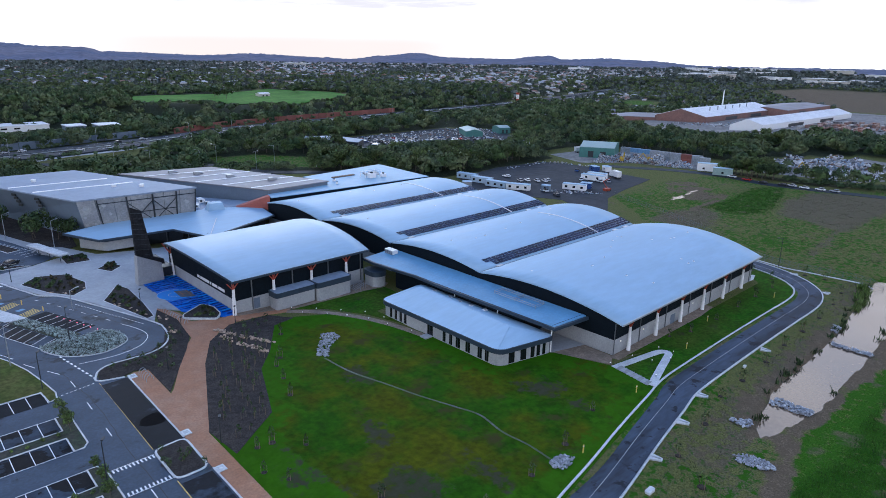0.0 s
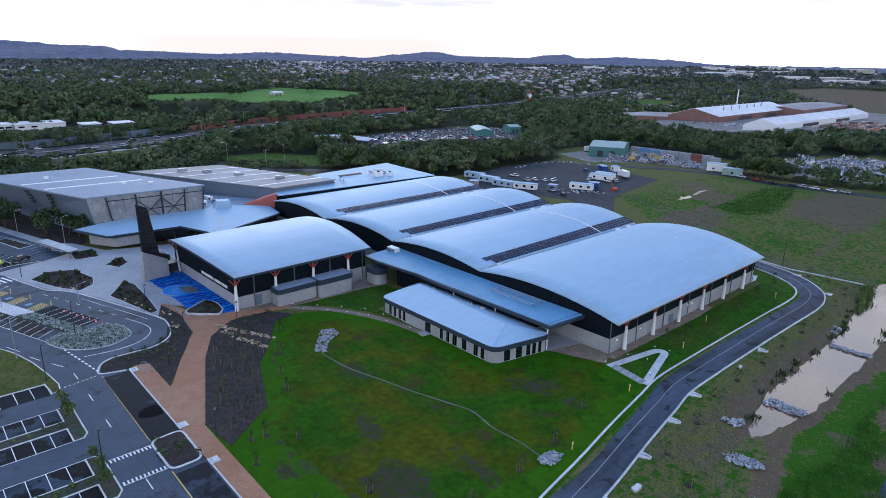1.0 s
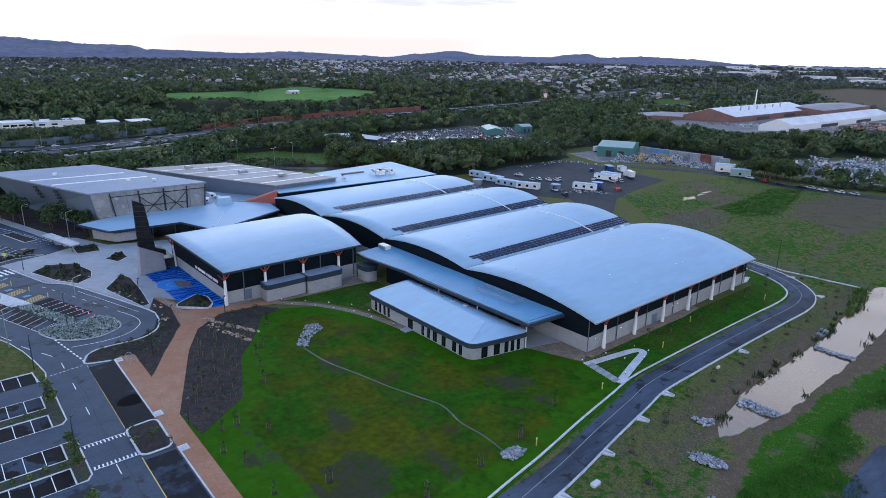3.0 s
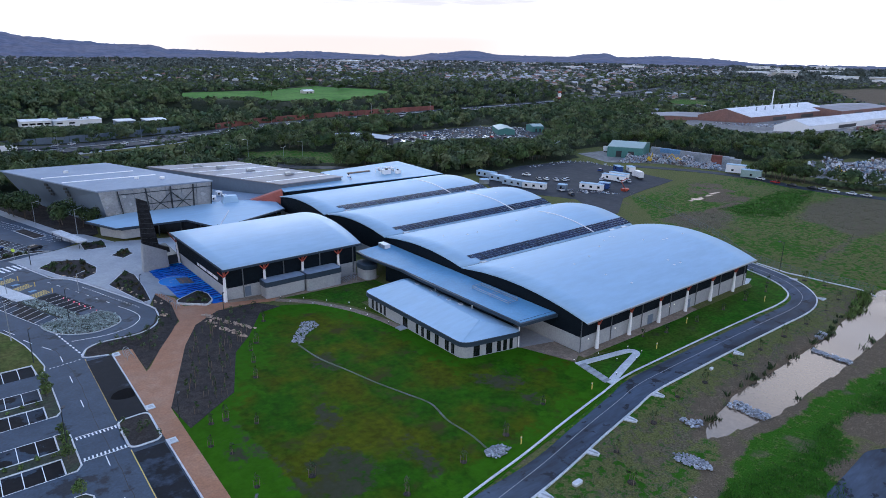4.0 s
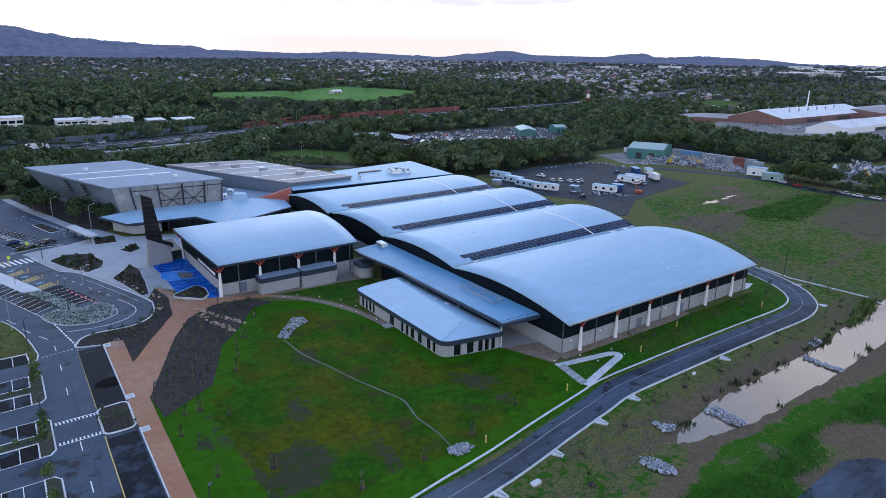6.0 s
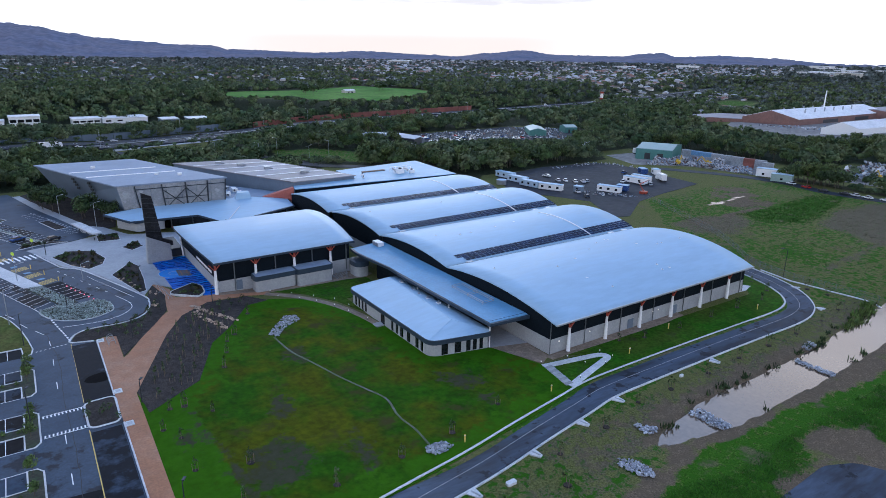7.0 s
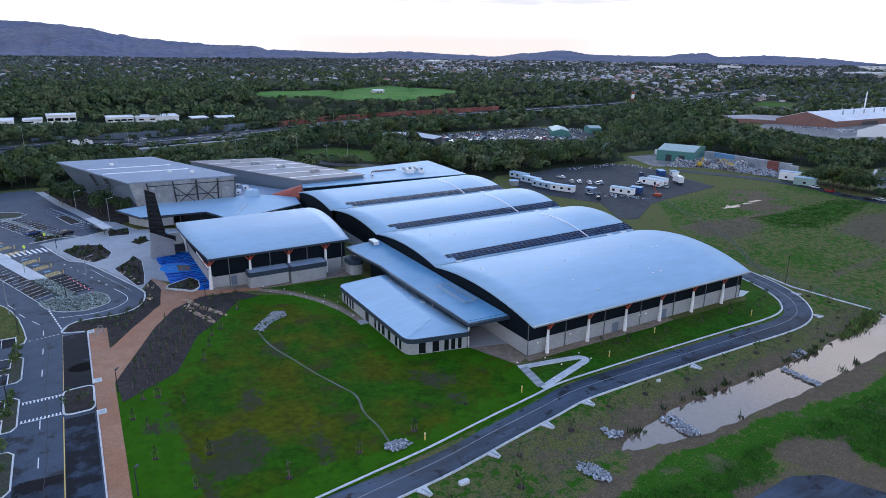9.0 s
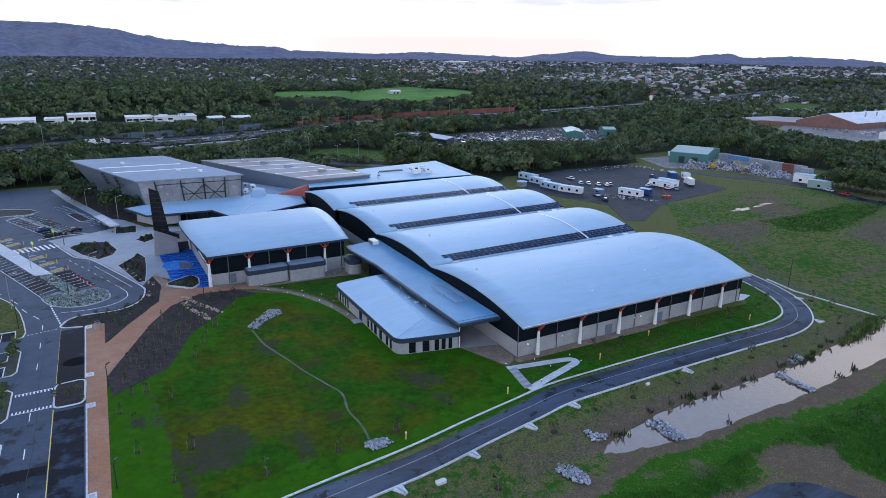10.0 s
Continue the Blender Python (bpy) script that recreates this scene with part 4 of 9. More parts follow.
X1 = 187.0
HALLS = [  # x0, y0, y1, z0, z1, sag front, sag rear
    (114.5, 63.2, 104.0, 8.3, 9.5, 2.1, 3.6),
    (114.5, 104.0, 139.0, 9.5, 9.5, 1.6, 3.1),
    (114.0, 139.0, 173.5, 9.5, 9.5, 1.7, 2.9),
    (112.8, 173.5, 208.0, 9.5, 9.4, 1.8, 2.2)]
halls = []
for k, (x0, y0, y1, z0, z1, s0, s1) in enumerate(HALLS):
    hall = thing("sports_hall", "charcoal-clad end hall with white columns and curved metal roof" if k == 0 else "large charcoal-clad sports hall under a curved silver metal roof", "sports hall", "row of vaulted halls", at=(150, (y0 + y1) / 2, 0.7))
    halls.append(hall)
    f = lambda y, s=0.0: vault_z(y, s, y0, y1, z0, z1, s0, s1)
    roof = part("roof", vault_roof(x0 - 0.3, X1, y0 + (0 if k == 0 else 0.35), y1 - 0.02, z0, z1, s0, s1), M_ROOF, hall, "curved ribbed metal roof", smooth=False)
    for p in roof.data.polygons:
        p.use_smooth = abs(p.normal.z) > 0.5
    wy0 = 65.0 if k == 0 else y0
    part("front_wall", gable_wall(x0, wy0, y1, 4.15, lambda y: f(y)), M_DARK, hall, "charcoal metal cladding")
    part("rear_wall", gable_wall(X1 - 1.0, wy0, y1, 0.4, lambda y: f(y, 1.0)), M_DARK, hall)
    bm = bmesh.new()
    box(bm, x0 - 0.06, x0 + 0.28, wy0, y1, 0.2, 4.15)
    part("base_wall", bm, M_PRECAST, hall, "pale precast base wall")
    if k:
        bm = bmesh.new()
        box(bm, x0 + 0.5, X1 - 1, y0 - 0.28, y0 + 0.32, 9.25, 9.42)
        part("valley_gutter", bm, M_FASCIA, hall, "dark box gutter in the valley")
        # walkway line and expansion rib
        bm = bmesh.new()
        n = 20
        for i in range(n):
            ya, yb = lerp(y0 + 1.0, y0 + (y1 - y0) * 0.70, i / n), lerp(y0 + 1.0, y0 + (y1 - y0) * 0.70, (i + 1) / n)
            sfrac = (168 - x0) / (X1 - x0)
            solid(bm, [(x, y, f(y, sfrac) + h) for h in (0.0, 0.16) for x, y in ((167.8, ya), (168.3, ya), (168.3, yb), (167.8, yb))], BOX)
        part("expansion_rib", bm, M_WHITE, hall, "raised white rib across the roof")
    else:
        bm = bmesh.new()
        box(bm, x0 + 0.3, X1 - 0.7, 65.0, 65.3, 0.2, 4.15)
        part("base_wall", bm, M_PRECAST, hall, "pale precast base wall")
        bm = bmesh.new()
        box(bm, x0 + 0.3, X1 - 0.7, 65.05, 65.3, 4.15, 8.45)
        part("side_wall", bm, M_DARKX, hall, "charcoal metal cladding")
        bm = bmesh.new()
        box(bm, x0 - 0.35, X1, 62.95, 63.2, 8.0, 8.36)
        part("eaves_gutter", bm, M_STEEL, hall, "galvanised eaves gutter")
        for i in range(7):
            x = 119.1 + 11.72 * i if i < 6 else 183.4
            bm = bmesh.new()
            if i < 6:
                zb = gz(x, 64.1)
                tube(bm, (x, 64.1, zb), (x, 64.1, 6.3), 0.46, 0.26, 12)
                part("column", bm, M_WHITE, hall, "tapered white column", smooth=False)
                for dx, dy in ((3.4, 0.7), (0.25, -0.75), (0.6, 0.9)):
                    bm = bmesh.new()
                    tube(bm, (x, 64.1, 6.2), (x + dx, 64.1 + dy, 8.05), 0.19, 0.15, 6)
                    part("brace", bm, M_RED, hall, "orange-red steel brace")
            bm = bmesh.new()
            xp = 124.8 + 11.72 * i if i < 5 else (114.3 if i == 5 else 184.6)
            tube(bm, (xp, 64.86, 0.6), (xp, 64.86, 8.1), 0.11, 0.11, 6)
            part("downpipe", bm, M_PIPE, hall, "grey steel downpipe")
        for x, w, h in ((140.2, 2.0, 2.4), (156.6, 2.0, 2.4)):
            bm = bmesh.new()
            box(bm, x - w / 2, x + w / 2, 64.9, 64.99, 0.75, 0.75 + h)
            d = part("door", bm, M_BLUEGREY, hall, "grey steel service door")
            bm = bmesh.new()
            box(bm, x - w / 2 - 0.1, x + w / 2 + 0.1, 64.93, 65.0, 0.75, 0.85 + h)
            part("frame", bm, M_STEEL, d)
        for x in (117.0, 126.4, 131.8, 148.2, 150.2):
            bm = bmesh.new()
            box(bm, x - 0.11, x + 0.11, 64.8, 64.99, 3.2, 3.42)
            part("wall_light", bm, material("warm_lamp_glass", (1.0, 0.93, 0.78), 0.4, emit=0.22) if x == 117.0 else bpy.data.materials["warm_lamp_glass"], hall, "lit wall lamp")

# ---- entrance hall with the blue terrace ----
LH = (61.8, 103.4, 136.0, 178.0, 10.15, 10.15, 3.5, 3.5)
hall = thing("entrance_hall", "charcoal-clad hall with curved metal roof beside the blue terrace", "sports hall", at=(84, 155, 2))
_f = lambda y: vault_z(y, 0, *LH[2:])
_skew = lambda y: 63.6 - 3.4 * 4 * (y - 136) * (178 - y) / 42 ** 2
roof = part("roof", vault_roof(63.6, LH[1], *LH[2:], thick=0.3, skew=-3.4), M_ROOF_GLOSS, hall, "curved ribbed metal roof")
for p in roof.data.polygons:
    p.use_smooth = abs(p.normal.z) > 0.5
part("fascia", edge_band(_skew, 136.0, 178.0, _f, 0.5, -0.12), M_FASCIA, hall, "blue-grey roof edge")
part("fascia", edge_band(103.4, 136.0, 178.0, _f, 0.5, 0.12), M_FASCIA, hall)
_bm = bmesh.new()
box(_bm, 63.3, 103.5, 135.72, 135.99, 9.65, 10.2)
part("eaves_gutter", _bm, M_FASCIA, hall, "blue-grey eaves gutter")
part("end_wall", gable_wall(64.5, 137.4, 176.6, 4.9, _f, drop=0.28), M_DARK, hall, "charcoal metal cladding")
part("end_wall", gable_wall(102.2, 137.4, 176.6, 4.6, _f, drop=0.28), M_DARK, hall)
_bm = bmesh.new()
box(_bm, 64.8, 102.2, 137.4, 137.7, 4.6, 10.1)
part("side_wall", _bm, M_DARKX, hall)
_bm = bmesh.new()
box(_bm, 64.8, 102.2, 176.3, 176.6, 1.4, 10.1)
part("side_wall", _bm, M_DARKX, hall)
for b in ((64.42, 64.84, 137.34, 176.6, 0.9, 4.9), (64.84, 102.5, 137.3, 137.72, 0.6, 4.6), (102.1, 102.5, 137.72, 176.6, 0.3, 4.6)):
    _bm = bmesh.new()
    box(_bm, *b)
    part("base_wall", _bm, M_PRECAST, hall, "pale precast base wall")
for i in range(4):
    x = 63.6 + 10.85 * i if i else 63.8
    zb = gz(x, 136.4)
    if i > 1:
        zb = 1.2
    _bm = bmesh.new()
    tube(_bm, (x, 136.4, zb - 0.2), (x + (0.0 if i else 0.1), 136.4, 8.1), 0.52, 0.30, 12)
    part("column", _bm, M_WHITE, hall, "tapered white column")
    for dx, dy in ((-1.5, -0.2), (1.6, -0.2), (0.2, 0.95), (0.9, 0.9)):
        _bm = bmesh.new()
        tube(_bm, (x, 136.4, 8.0), (x + dx, 136.4 + dy, 9.85), 0.15, 0.12, 6)
        part("brace", _bm, M_RED, hall, "orange-red steel brace")
_bm = bmesh.new()
tube(_bm, (64.0, 172.5, gz(64, 172)), (63.6, 172.5, 8.6), 0.3, 0.22, 10)
part("column", _bm, M_WHITE, hall, "tapered white column")
for dx, dy in ((-1.8, -0.6), (-1.6, 1.4), (0.5, 1.2)):
    _bm = bmesh.new()
    tube(_bm, (63.6, 172.5, 8.5), (63.6 + dx, 172.5 + dy, 11.4), 0.17, 0.13, 6)
    part("brace", _bm, M_RED, hall, "orange-red steel brace")
for x in (69.0, 80.2, 90.9, 101.4):
    _bm = bmesh.new()
    box(_bm, x - 0.12, x + 0.12, 137.1, 137.32, 1.5, 9.7)
    part("downpipe", _bm, M_PIPE, hall, "grey steel downpipe")
_bm = bmesh.new()
box(_bm, 69.3, 70.9, 137.18, 137.29, 1.55, 4.2)
part("door", _bm, M_BLUEGREY, hall, "grey steel door")
# unreadable sign: plain bars for its letters
_sign = thing("wall_sign", "white lettering on the dark end wall, too small to read", "sign", at=(64.3, 146, 6.6))
for r, (ya, yb, z) in enumerate(((142.4, 157.9, 5.85),)):
    y = ya
    rnd = random.Random(5)
    while y < yb:
        w = rnd.uniform(0.30, 0.50)
        _bm = bmesh.new()
        box(_bm, 64.36, 64.46, y, y + w, z - 0.36, z + 0.36)
        part("letter_bar", _bm, M_WHITE, _sign)
        y += w + (0.6 if rnd.random() < 0.14 else 0.13)

# low annexe along the hall
def rounded_block(name, label, category, poly, z_base, z_wall, z_top, over=0.25, roof_mat=None, r=0.9):
    t = thing(name, label, category, at=(sum(p[0] for p in poly) / len(poly), sum(p[1] for p in poly) / len(poly), z_base))
    pl = rounded(poly, r)
    bm = bmesh.new()
    prism(bm, pl, z_base - 0.5, z_wall)
    part("wall", bm, M_PRECAST, t, "pale precast wall")
    c = Vector((sum(p[0] for p in pl) / len(pl), sum(p[1] for p in pl) / len(pl)))
    big = [tuple(c + (Vector(p) - c) * (1 + over / max(1.0, (Vector(p) - c).length))) for p in pl]
    bm = bmesh.new()
    prism(bm, big, z_wall, z_top)
    part("fascia", bm, M_FASCIA, t, "blue-grey parapet band")
    small = [tuple(c + (Vector(p) - c) * (1 - 0.1 / max(1.0, (Vector(p) - c).length))) for p in pl]
    bm = bmesh.new()
    prism(bm, small, z_top, z_top + 0.05)
    part("roof", bm, roof_mat or M_ROOF_OLD, t, "pale metal roof")
    return t


rounded_block("annexe", "low concrete annexe with rounded corners against the hall", "annexe", [(73.3, 133.2), (84.4, 133.2), (84.4, 137.2), (73.3, 137.2)], 1.6, 4.2, 5.45)
rounded_block("annexe", "low concrete annexe with dark parapet against the hall", "annexe", [(84.7, 132.6), (95.0, 132.6), (95.0, 137.2), (84.7, 137.2)], 1.2, 4.2, 5.6)
rounded_block("entry_drum", "small rounded concrete lobby with a dark cap", "lobby", [(101.6, 130.6), (105.8, 130.6), (105.8, 136.5), (101.6, 136.5)], 0.8, 3.7, 5.0, roof_mat=M_FASCIA, r=2.0)
_ramp = thing("stair_rail", "pale steel handrails on a short outdoor stair", "handrail", at=(97.5, 134, gz(97.5, 134)))
for i in range(5):
    _bm = bmesh.new()
    y = 132.4 + i * 0.8
    tube(_bm, (96.0, y, 1.1), (99.6, y, 2.3), 0.06, 0.06, 5)
    for x in (96.2, 97.8, 99.4):
        tube(_bm, (x, y, 0.5), (x, y, 1.1 + (x - 96) * 0.33), 0.05, 0.05, 5)
    part("rail", _bm, M_STEEL, _ramp)

# ---- low amenities block ----
LOW = [(91.9, 77.7), (106.2, 74.6), (106.2, 117.3), (91.9, 115.5)]
low = thing("amenities_block", "long low concrete block with dark fascia and hipped metal roof", "building", at=(99, 96, 0.8))
_pl = rounded(LOW, 2.2, 7)
_bm = bmesh.new()
prism(_bm, _pl, 0.0, 3.5)
part("wall", _bm, M_PRECAST, low, "pale concrete wall with rounded corners")
_big = [(p[0] + (0.35 if p[0] > 99 else -0.35), p[1] + (0.35 if p[1] > 96 else -0.35)) for p in _pl]
_bm = bmesh.new()
prism(_bm, _big, 3.5, 4.55)
part("fascia", _bm, M_FASCIA, low, "deep blue-grey fascia")
_bm = bmesh.new()
_rim = [(p[0] + (0.2 if p[0] > 99 else -0.2), p[1] + (0.2 if p[1] > 96 else -0.2)) for p in _pl]
if sum(a[0] * b[1] - b[0] * a[1] for a, b in zip(_rim, _rim[1:] + _rim[:1])) < 0:
    _rim = _rim[::-1]
_rv = [_bm.verts.new((x, y, 4.57)) for x, y in _rim]
_ra, _rb = _bm.verts.new((100.6, 82.4, 5.8)), _bm.verts.new((102.6, 113.6, 5.8))
for i, a in enumerate(_rv):
    b = _rv[(i + 1) % len(_rv)]
    pa, pb = (_ra if a.co.y < 96 else _rb), (_ra if b.co.y < 96 else _rb)
    _bm.faces.new((a, b, pa) if pa is pb else (a, b, pb, pa))
bmesh.ops.recalc_face_normals(_bm, faces=_bm.faces[:])
part("roof", _bm, M_ROOF, low, "pale hipped metal roof")
_pa, _pb = Vector((100.6, 82.4, 5.80)), Vector((102.6, 113.6, 5.80))
for a, b in ((_pa, _pb), (_pa, Vector((92.3, 78.2, 4.62))), (_pa, Vector((105.9, 75.2, 4.62))), (_pb, Vector((92.2, 115.2, 4.62))), (_pb, Vector((105.9, 117.0, 4.62)))):
    _bm = bmesh.new()
    tube(_bm, a, b, 0.06, 0.06, 6)
    part("ridge_cap", _bm, M_ROOF, low, "pale folded ridge cap")
for y, w in [(80.9, 1.0), (82.9, 1.2), (86.4, 1.3), (89.4, 1.3), (91.6, 0.9), (93.7, 0.9), (98.3, 1.8), (106.9, 0.8), (108.6, 0.8), (110.4, 0.8), (112.2, 0.8)]:
    _bm = bmesh.new()
    box(_bm, 91.86, 91.95, y - w / 2, y + w / 2, 0.95, 3.5)
    d = part("window", _bm, M_GLASSDARK, low, "tall dark slot window")
    _bm = bmesh.new()
    box(_bm, 91.80, 91.87, y - 0.03, y + 0.03, 0.95, 3.5)
    part("mullion", _bm, M_DARKSTEEL, d)
for x, w in [(95.2, 1.5), (98.2, 1.5), (100.6, 1.0), (102.1, 0.9), (103.6, 0.8)]:
    y = lerp(77.7, 74.6, (x - 91.9) / 14.3)
    _bm = bmesh.new()
    m = Matrix.Translation((x, y, 0)) @ Matrix.Rotation(math.atan2(-3.1, 14.3), 4, "Z")
    box(_bm, -w / 2, w / 2, -0.05, 0.05, 0.9, 3.5, m)
    part("window", _bm, M_GLASSDARK, low, "tall dark slot window")
_bm = bmesh.new()
box(_bm, 89.8, 91.8, 97.4, 99.4, 0.5, 1.05)
part("door_slab", _bm, M_CONC, low, "small concrete landing")
for x, y in ((103.9, 110), (103.6, 104), (103.2, 100.2), (103.6, 96.8), (104.2, 93.0)):
    v = thing("roof_vent", "small pale metal vent on the low roof", "vent", "vents on the low roof", at=(x, y, 4.95))
    _bm = bmesh.new()
    box(_bm, x - 0.45, x + 0.45, y - 0.45, y + 0.45, 4.7, 5.5)
    part("box", _bm, M_WHITE, v)
    _bm = bmesh.new()
    tube(_bm, (x, y, 5.5), (x, y, 5.75), 0.3, 0.38, 8)
    part("cowl", _bm, M_STEEL, v)

# ---- link building between the low block and the halls ----
link = thing("link_building", "long link building under a pale blue flat metal roof", "building", at=(109.5, 105, 0.8))
LINK = [(104.6, 73.4), (114.3, 71.6), (114.3, 138.9), (103.6, 138.9), (103.2, 134), (104.6, 118), (104.2, 109)]
_bm = bmesh.new()
prism(_bm, LINK, lambda x, y: 6.3 + (x - 104) * 0.05, lambda x, y: 7.0 + (x - 104) * 0.05)
part("fascia", _bm, M_FASCIA, link, "dark blue-grey roof edge")
_bm = bmesh.new()
prism(_bm, [(105.0, 73.9), (114.1, 72.2), (114.1, 138.6), (104.1, 138.6), (103.7, 134), (105, 118), (104.7, 109)], lambda x, y: 7.0 + (x - 104) * 0.05, lambda x, y: 7.06 + (x - 104) * 0.07)
part("roof", _bm, M_ROOF_LOW, link, "pale blue metal roof sheet")
_bm = bmesh.new()
box(_bm, 106.4, 114.2, 84, 128, 0.3, 6.3)
part("wall", _bm, M_DARK, link, "dark recessed wall")
_bm = bmesh.new()
box(_bm, 107.5, 113.0, 83.8, 83.98, 0.8, 4.6)
part("glass_door", _bm, M_GLASSDARK, link, "dark glazed doors")
for x, y in ((105.8, 75.0), (105.2, 90), (105.2, 104)):
    _bm = bmesh.new()
    tube(_bm, (x, y, 0.5), (x, y, 6.4), 0.14, 0.14, 8)
    part("post", _bm, M_WHITE, link, "white steel post")
_bm = bmesh.new()
box(_bm, 104.7, 104.78, 76, 118, 6.98, 7.12)
part("gutter_line", _bm, M_DARKSTEEL, link)
for a, b in (((105.2, 74.6), (114.0, 73.0)),):
    _bm = bmesh.new()
    tube(_bm, (*a, 7.07 + (a[0] - 104) * 0.07), (*b, 7.07 + (b[0] - 104) * 0.07), 0.05, 0.05, 5)
    part("roof_seam", _bm, M_FASCIA, link)
frm = thing("roof_access_frame", "galvanised guard frame round a roof hatch", "guard frame", at=(111, 88, 7.3))
for a, b in (((109.5, 82.5), (109.5, 95)), ((112.6, 82.5), (112.6, 95)), ((109.5, 82.5), (112.6, 82.5)), ((109.5, 95), (112.6, 95)), ((109.5, 88.6), (112.6, 88.6))):
    _bm = bmesh.new()
    for z in (7.75, 8.2):
        tube(_bm, (*a, z), (*b, z), 0.07, 0.07, 5)
    for q in (a, b):
        tube(_bm, (*q, 7.2), (*q, 8.2), 0.07, 0.07, 5)
    part("rail", _bm, M_STEEL, frm)
_bm = bmesh.new()
box(_bm, 109.7, 112.4, 82.7, 94.8, 7.3, 7.45)
part("grating", _bm, M_STEEL, frm)
ac = thing("air_conditioner", "white louvred plant box on the link roof", "air conditioner", at=(111.5, 136, 7.3))
_bm = bmesh.new()
box(_bm, 110.5, 112.3, 134.2, 137.8, 7.3, 8.7)
part("body", _bm, M_WHITE, ac)
for k in range(4):
    _bm = bmesh.new()
    box(_bm, 110.3, 110.42, 134.4 + k * 0.85, 135.05 + k * 0.85, 7.5, 8.55)
    part("louvre", _bm, M_STEEL, ac)

# ---- foyer with the folded canopy ----
foyer = thing("foyer", "glazed entrance foyer under a folded pale metal canopy", "building", at=(80, 208, 3))
CAN = [(48.4, 218.4), (54.6, 205.0), (76.4, 203.4), (82.4, 188.6), (110.6, 199.8), (113, 214), (96, 226), (89.5, 232)]
_bm = bmesh.new()
prism(_bm, CAN, lambda x, y: 6.2 + 0.03 * (y - 205), lambda x, y: 6.75 + 0.03 * (y - 205))
part("fascia", _bm, M_FASCIA, foyer, "dark canopy edge")
_bm = bmesh.new()
_in = [(lerp(x, 84, 0.015), lerp(y, 210, 0.03)) for x, y in CAN]
_vv = [_bm.verts.new((x, y, 6.8 + 0.03 * (y - 205))) for x, y in _in]
_top = _bm.verts.new((96, 213, 8.2))
_mid = _bm.verts.new((80, 209, 7.3))
for i in range(len(_vv)):
    j = (i + 1) % len(_vv)
    p = _top if i in (3, 4, 5) else _mid
    q = _top if j in (4, 5) or i in (3, 4, 5) else _mid
    _bm.faces.new((_vv[i], _vv[j], p))
_bm.faces.new((_vv[3], _top, _mid))
_bm.faces.new((_vv[6], _mid, _top))
bmesh.ops.recalc_face_normals(_bm, faces=_bm.faces[:])
part("roof", _bm, M_ROOF, foyer, "folded pale blue metal roof")
_bm = bmesh.new()
tube(_bm, (82.5, 189.6, 6.52), (91.5, 204.5, 7.62), 0.14, 0.14, 6)
part("ridge_cap", _bm, M_WHITE_ROOF, foyer, "white folded ridge cap")
_bm = bmesh.new()
prism(_bm, rounded([(51.8, 216), (57, 206.4), (66, 206), (66, 216)], 1.2), 2.6, 5.6)
part("wall", _bm, M_PRECAST, foyer, "pale rendered wall")
_bm = bmesh.new()
prism(_bm, [(51.0, 217), (56.6, 205.9), (66.2, 205.5), (66.2, 217)], 5.6, 6.25)
part("lintel", _bm, M_FASCIA, foyer)
_bm = bmesh.new()
prism(_bm, [(66, 212), (80, 205), (86, 194), (108, 202), (110, 214), (90, 226)], 1.5, 6.2)
part("glazing", _bm, M_GLASSDARK, foyer, "dark glazed front")
for x, y in ((68, 206), (75, 205.4), (79.5, 199), (83, 192.5)):
    _bm = bmesh.new()
    tube(_bm, (x, y, 2), (x, y, 6.6), 0.2, 0.2, 8)
    part("post", _bm, M_DARKSTEEL, foyer)
_bm = bmesh.new()
prism(_bm, [(93, 214), (99, 213), (100, 218), (94, 219)], 7.6, 10.4, top=[(94, 214.8), (98.4, 214), (99, 217.3), (94.8, 218)])
part("roof_lantern", _bm, M_ROOF, foyer, "pale metal roof turret")

# ---- mesh sail tower ----
tower = thing("sail_tower", "tall black mesh sail on a pale concrete plinth", "tower", at=(57, 171, 2.6))
_bm = bmesh.new()
solid(_bm, [(53.4, 169.4, 2.4), (60.4, 170.2, 2.4), (60.4, 172.2, 2.4), (53.4, 171.8, 2.4), (53.9, 169.6, 10.4), (60.2, 170.3, 7.2), (60.2, 172.0, 7.2), (53.9, 171.6, 10.4)], BOX)
part("plinth", _bm, M_PRECAST, tower, "pale concrete plinth")
_bm = bmesh.new()
solid(_bm, [(54.0, 170.2, 9.9), (58.3, 170.4, 9.3), (58.3, 171.3, 9.3), (54.0, 171.2, 9.9), (53.9, 170.3, 23.2), (56.6, 170.5, 21.9), (56.6, 171.2, 21.9), (53.9, 171.1, 23.2)], BOX)
part("sail", _bm, M_MESH, tower, "black perforated mesh sail")
_bm = bmesh.new()
solid(_bm, [(54.0, 170.0, 9.6), (61.0, 170.4, 6.6), (61.0, 171.5, 6.6), (54.0, 171.4, 9.6), (54.0, 170.0, 11.2), (61.0, 170.4, 8.0), (61.0, 171.5, 8.0), (54.0, 171.4, 11.2)], BOX)
part("fin", _bm, M_MESH, tower, "black raking fin")
for k in range(9):
    z = 10.5 + k * 1.4
    _bm = bmesh.new()
    tube(_bm, (53.75, 170.1, z), (lerp(58.2, 56.8, k / 8), 170.3, z - 0.5), 0.06, 0.06, 5)
    part("mesh_rib", _bm, M_DARKSTEEL, tower)
stair = thing("entry_ramp", "raised dark ramp with pale balustrade beside the tower", "ramp", at=(61, 178, 3))
_bm = bmesh.new()
prism(_bm, [(60.3, 172.4), (63.8, 172.6), (64.2, 186), (60.5, 186)], 2.5, 5.0)
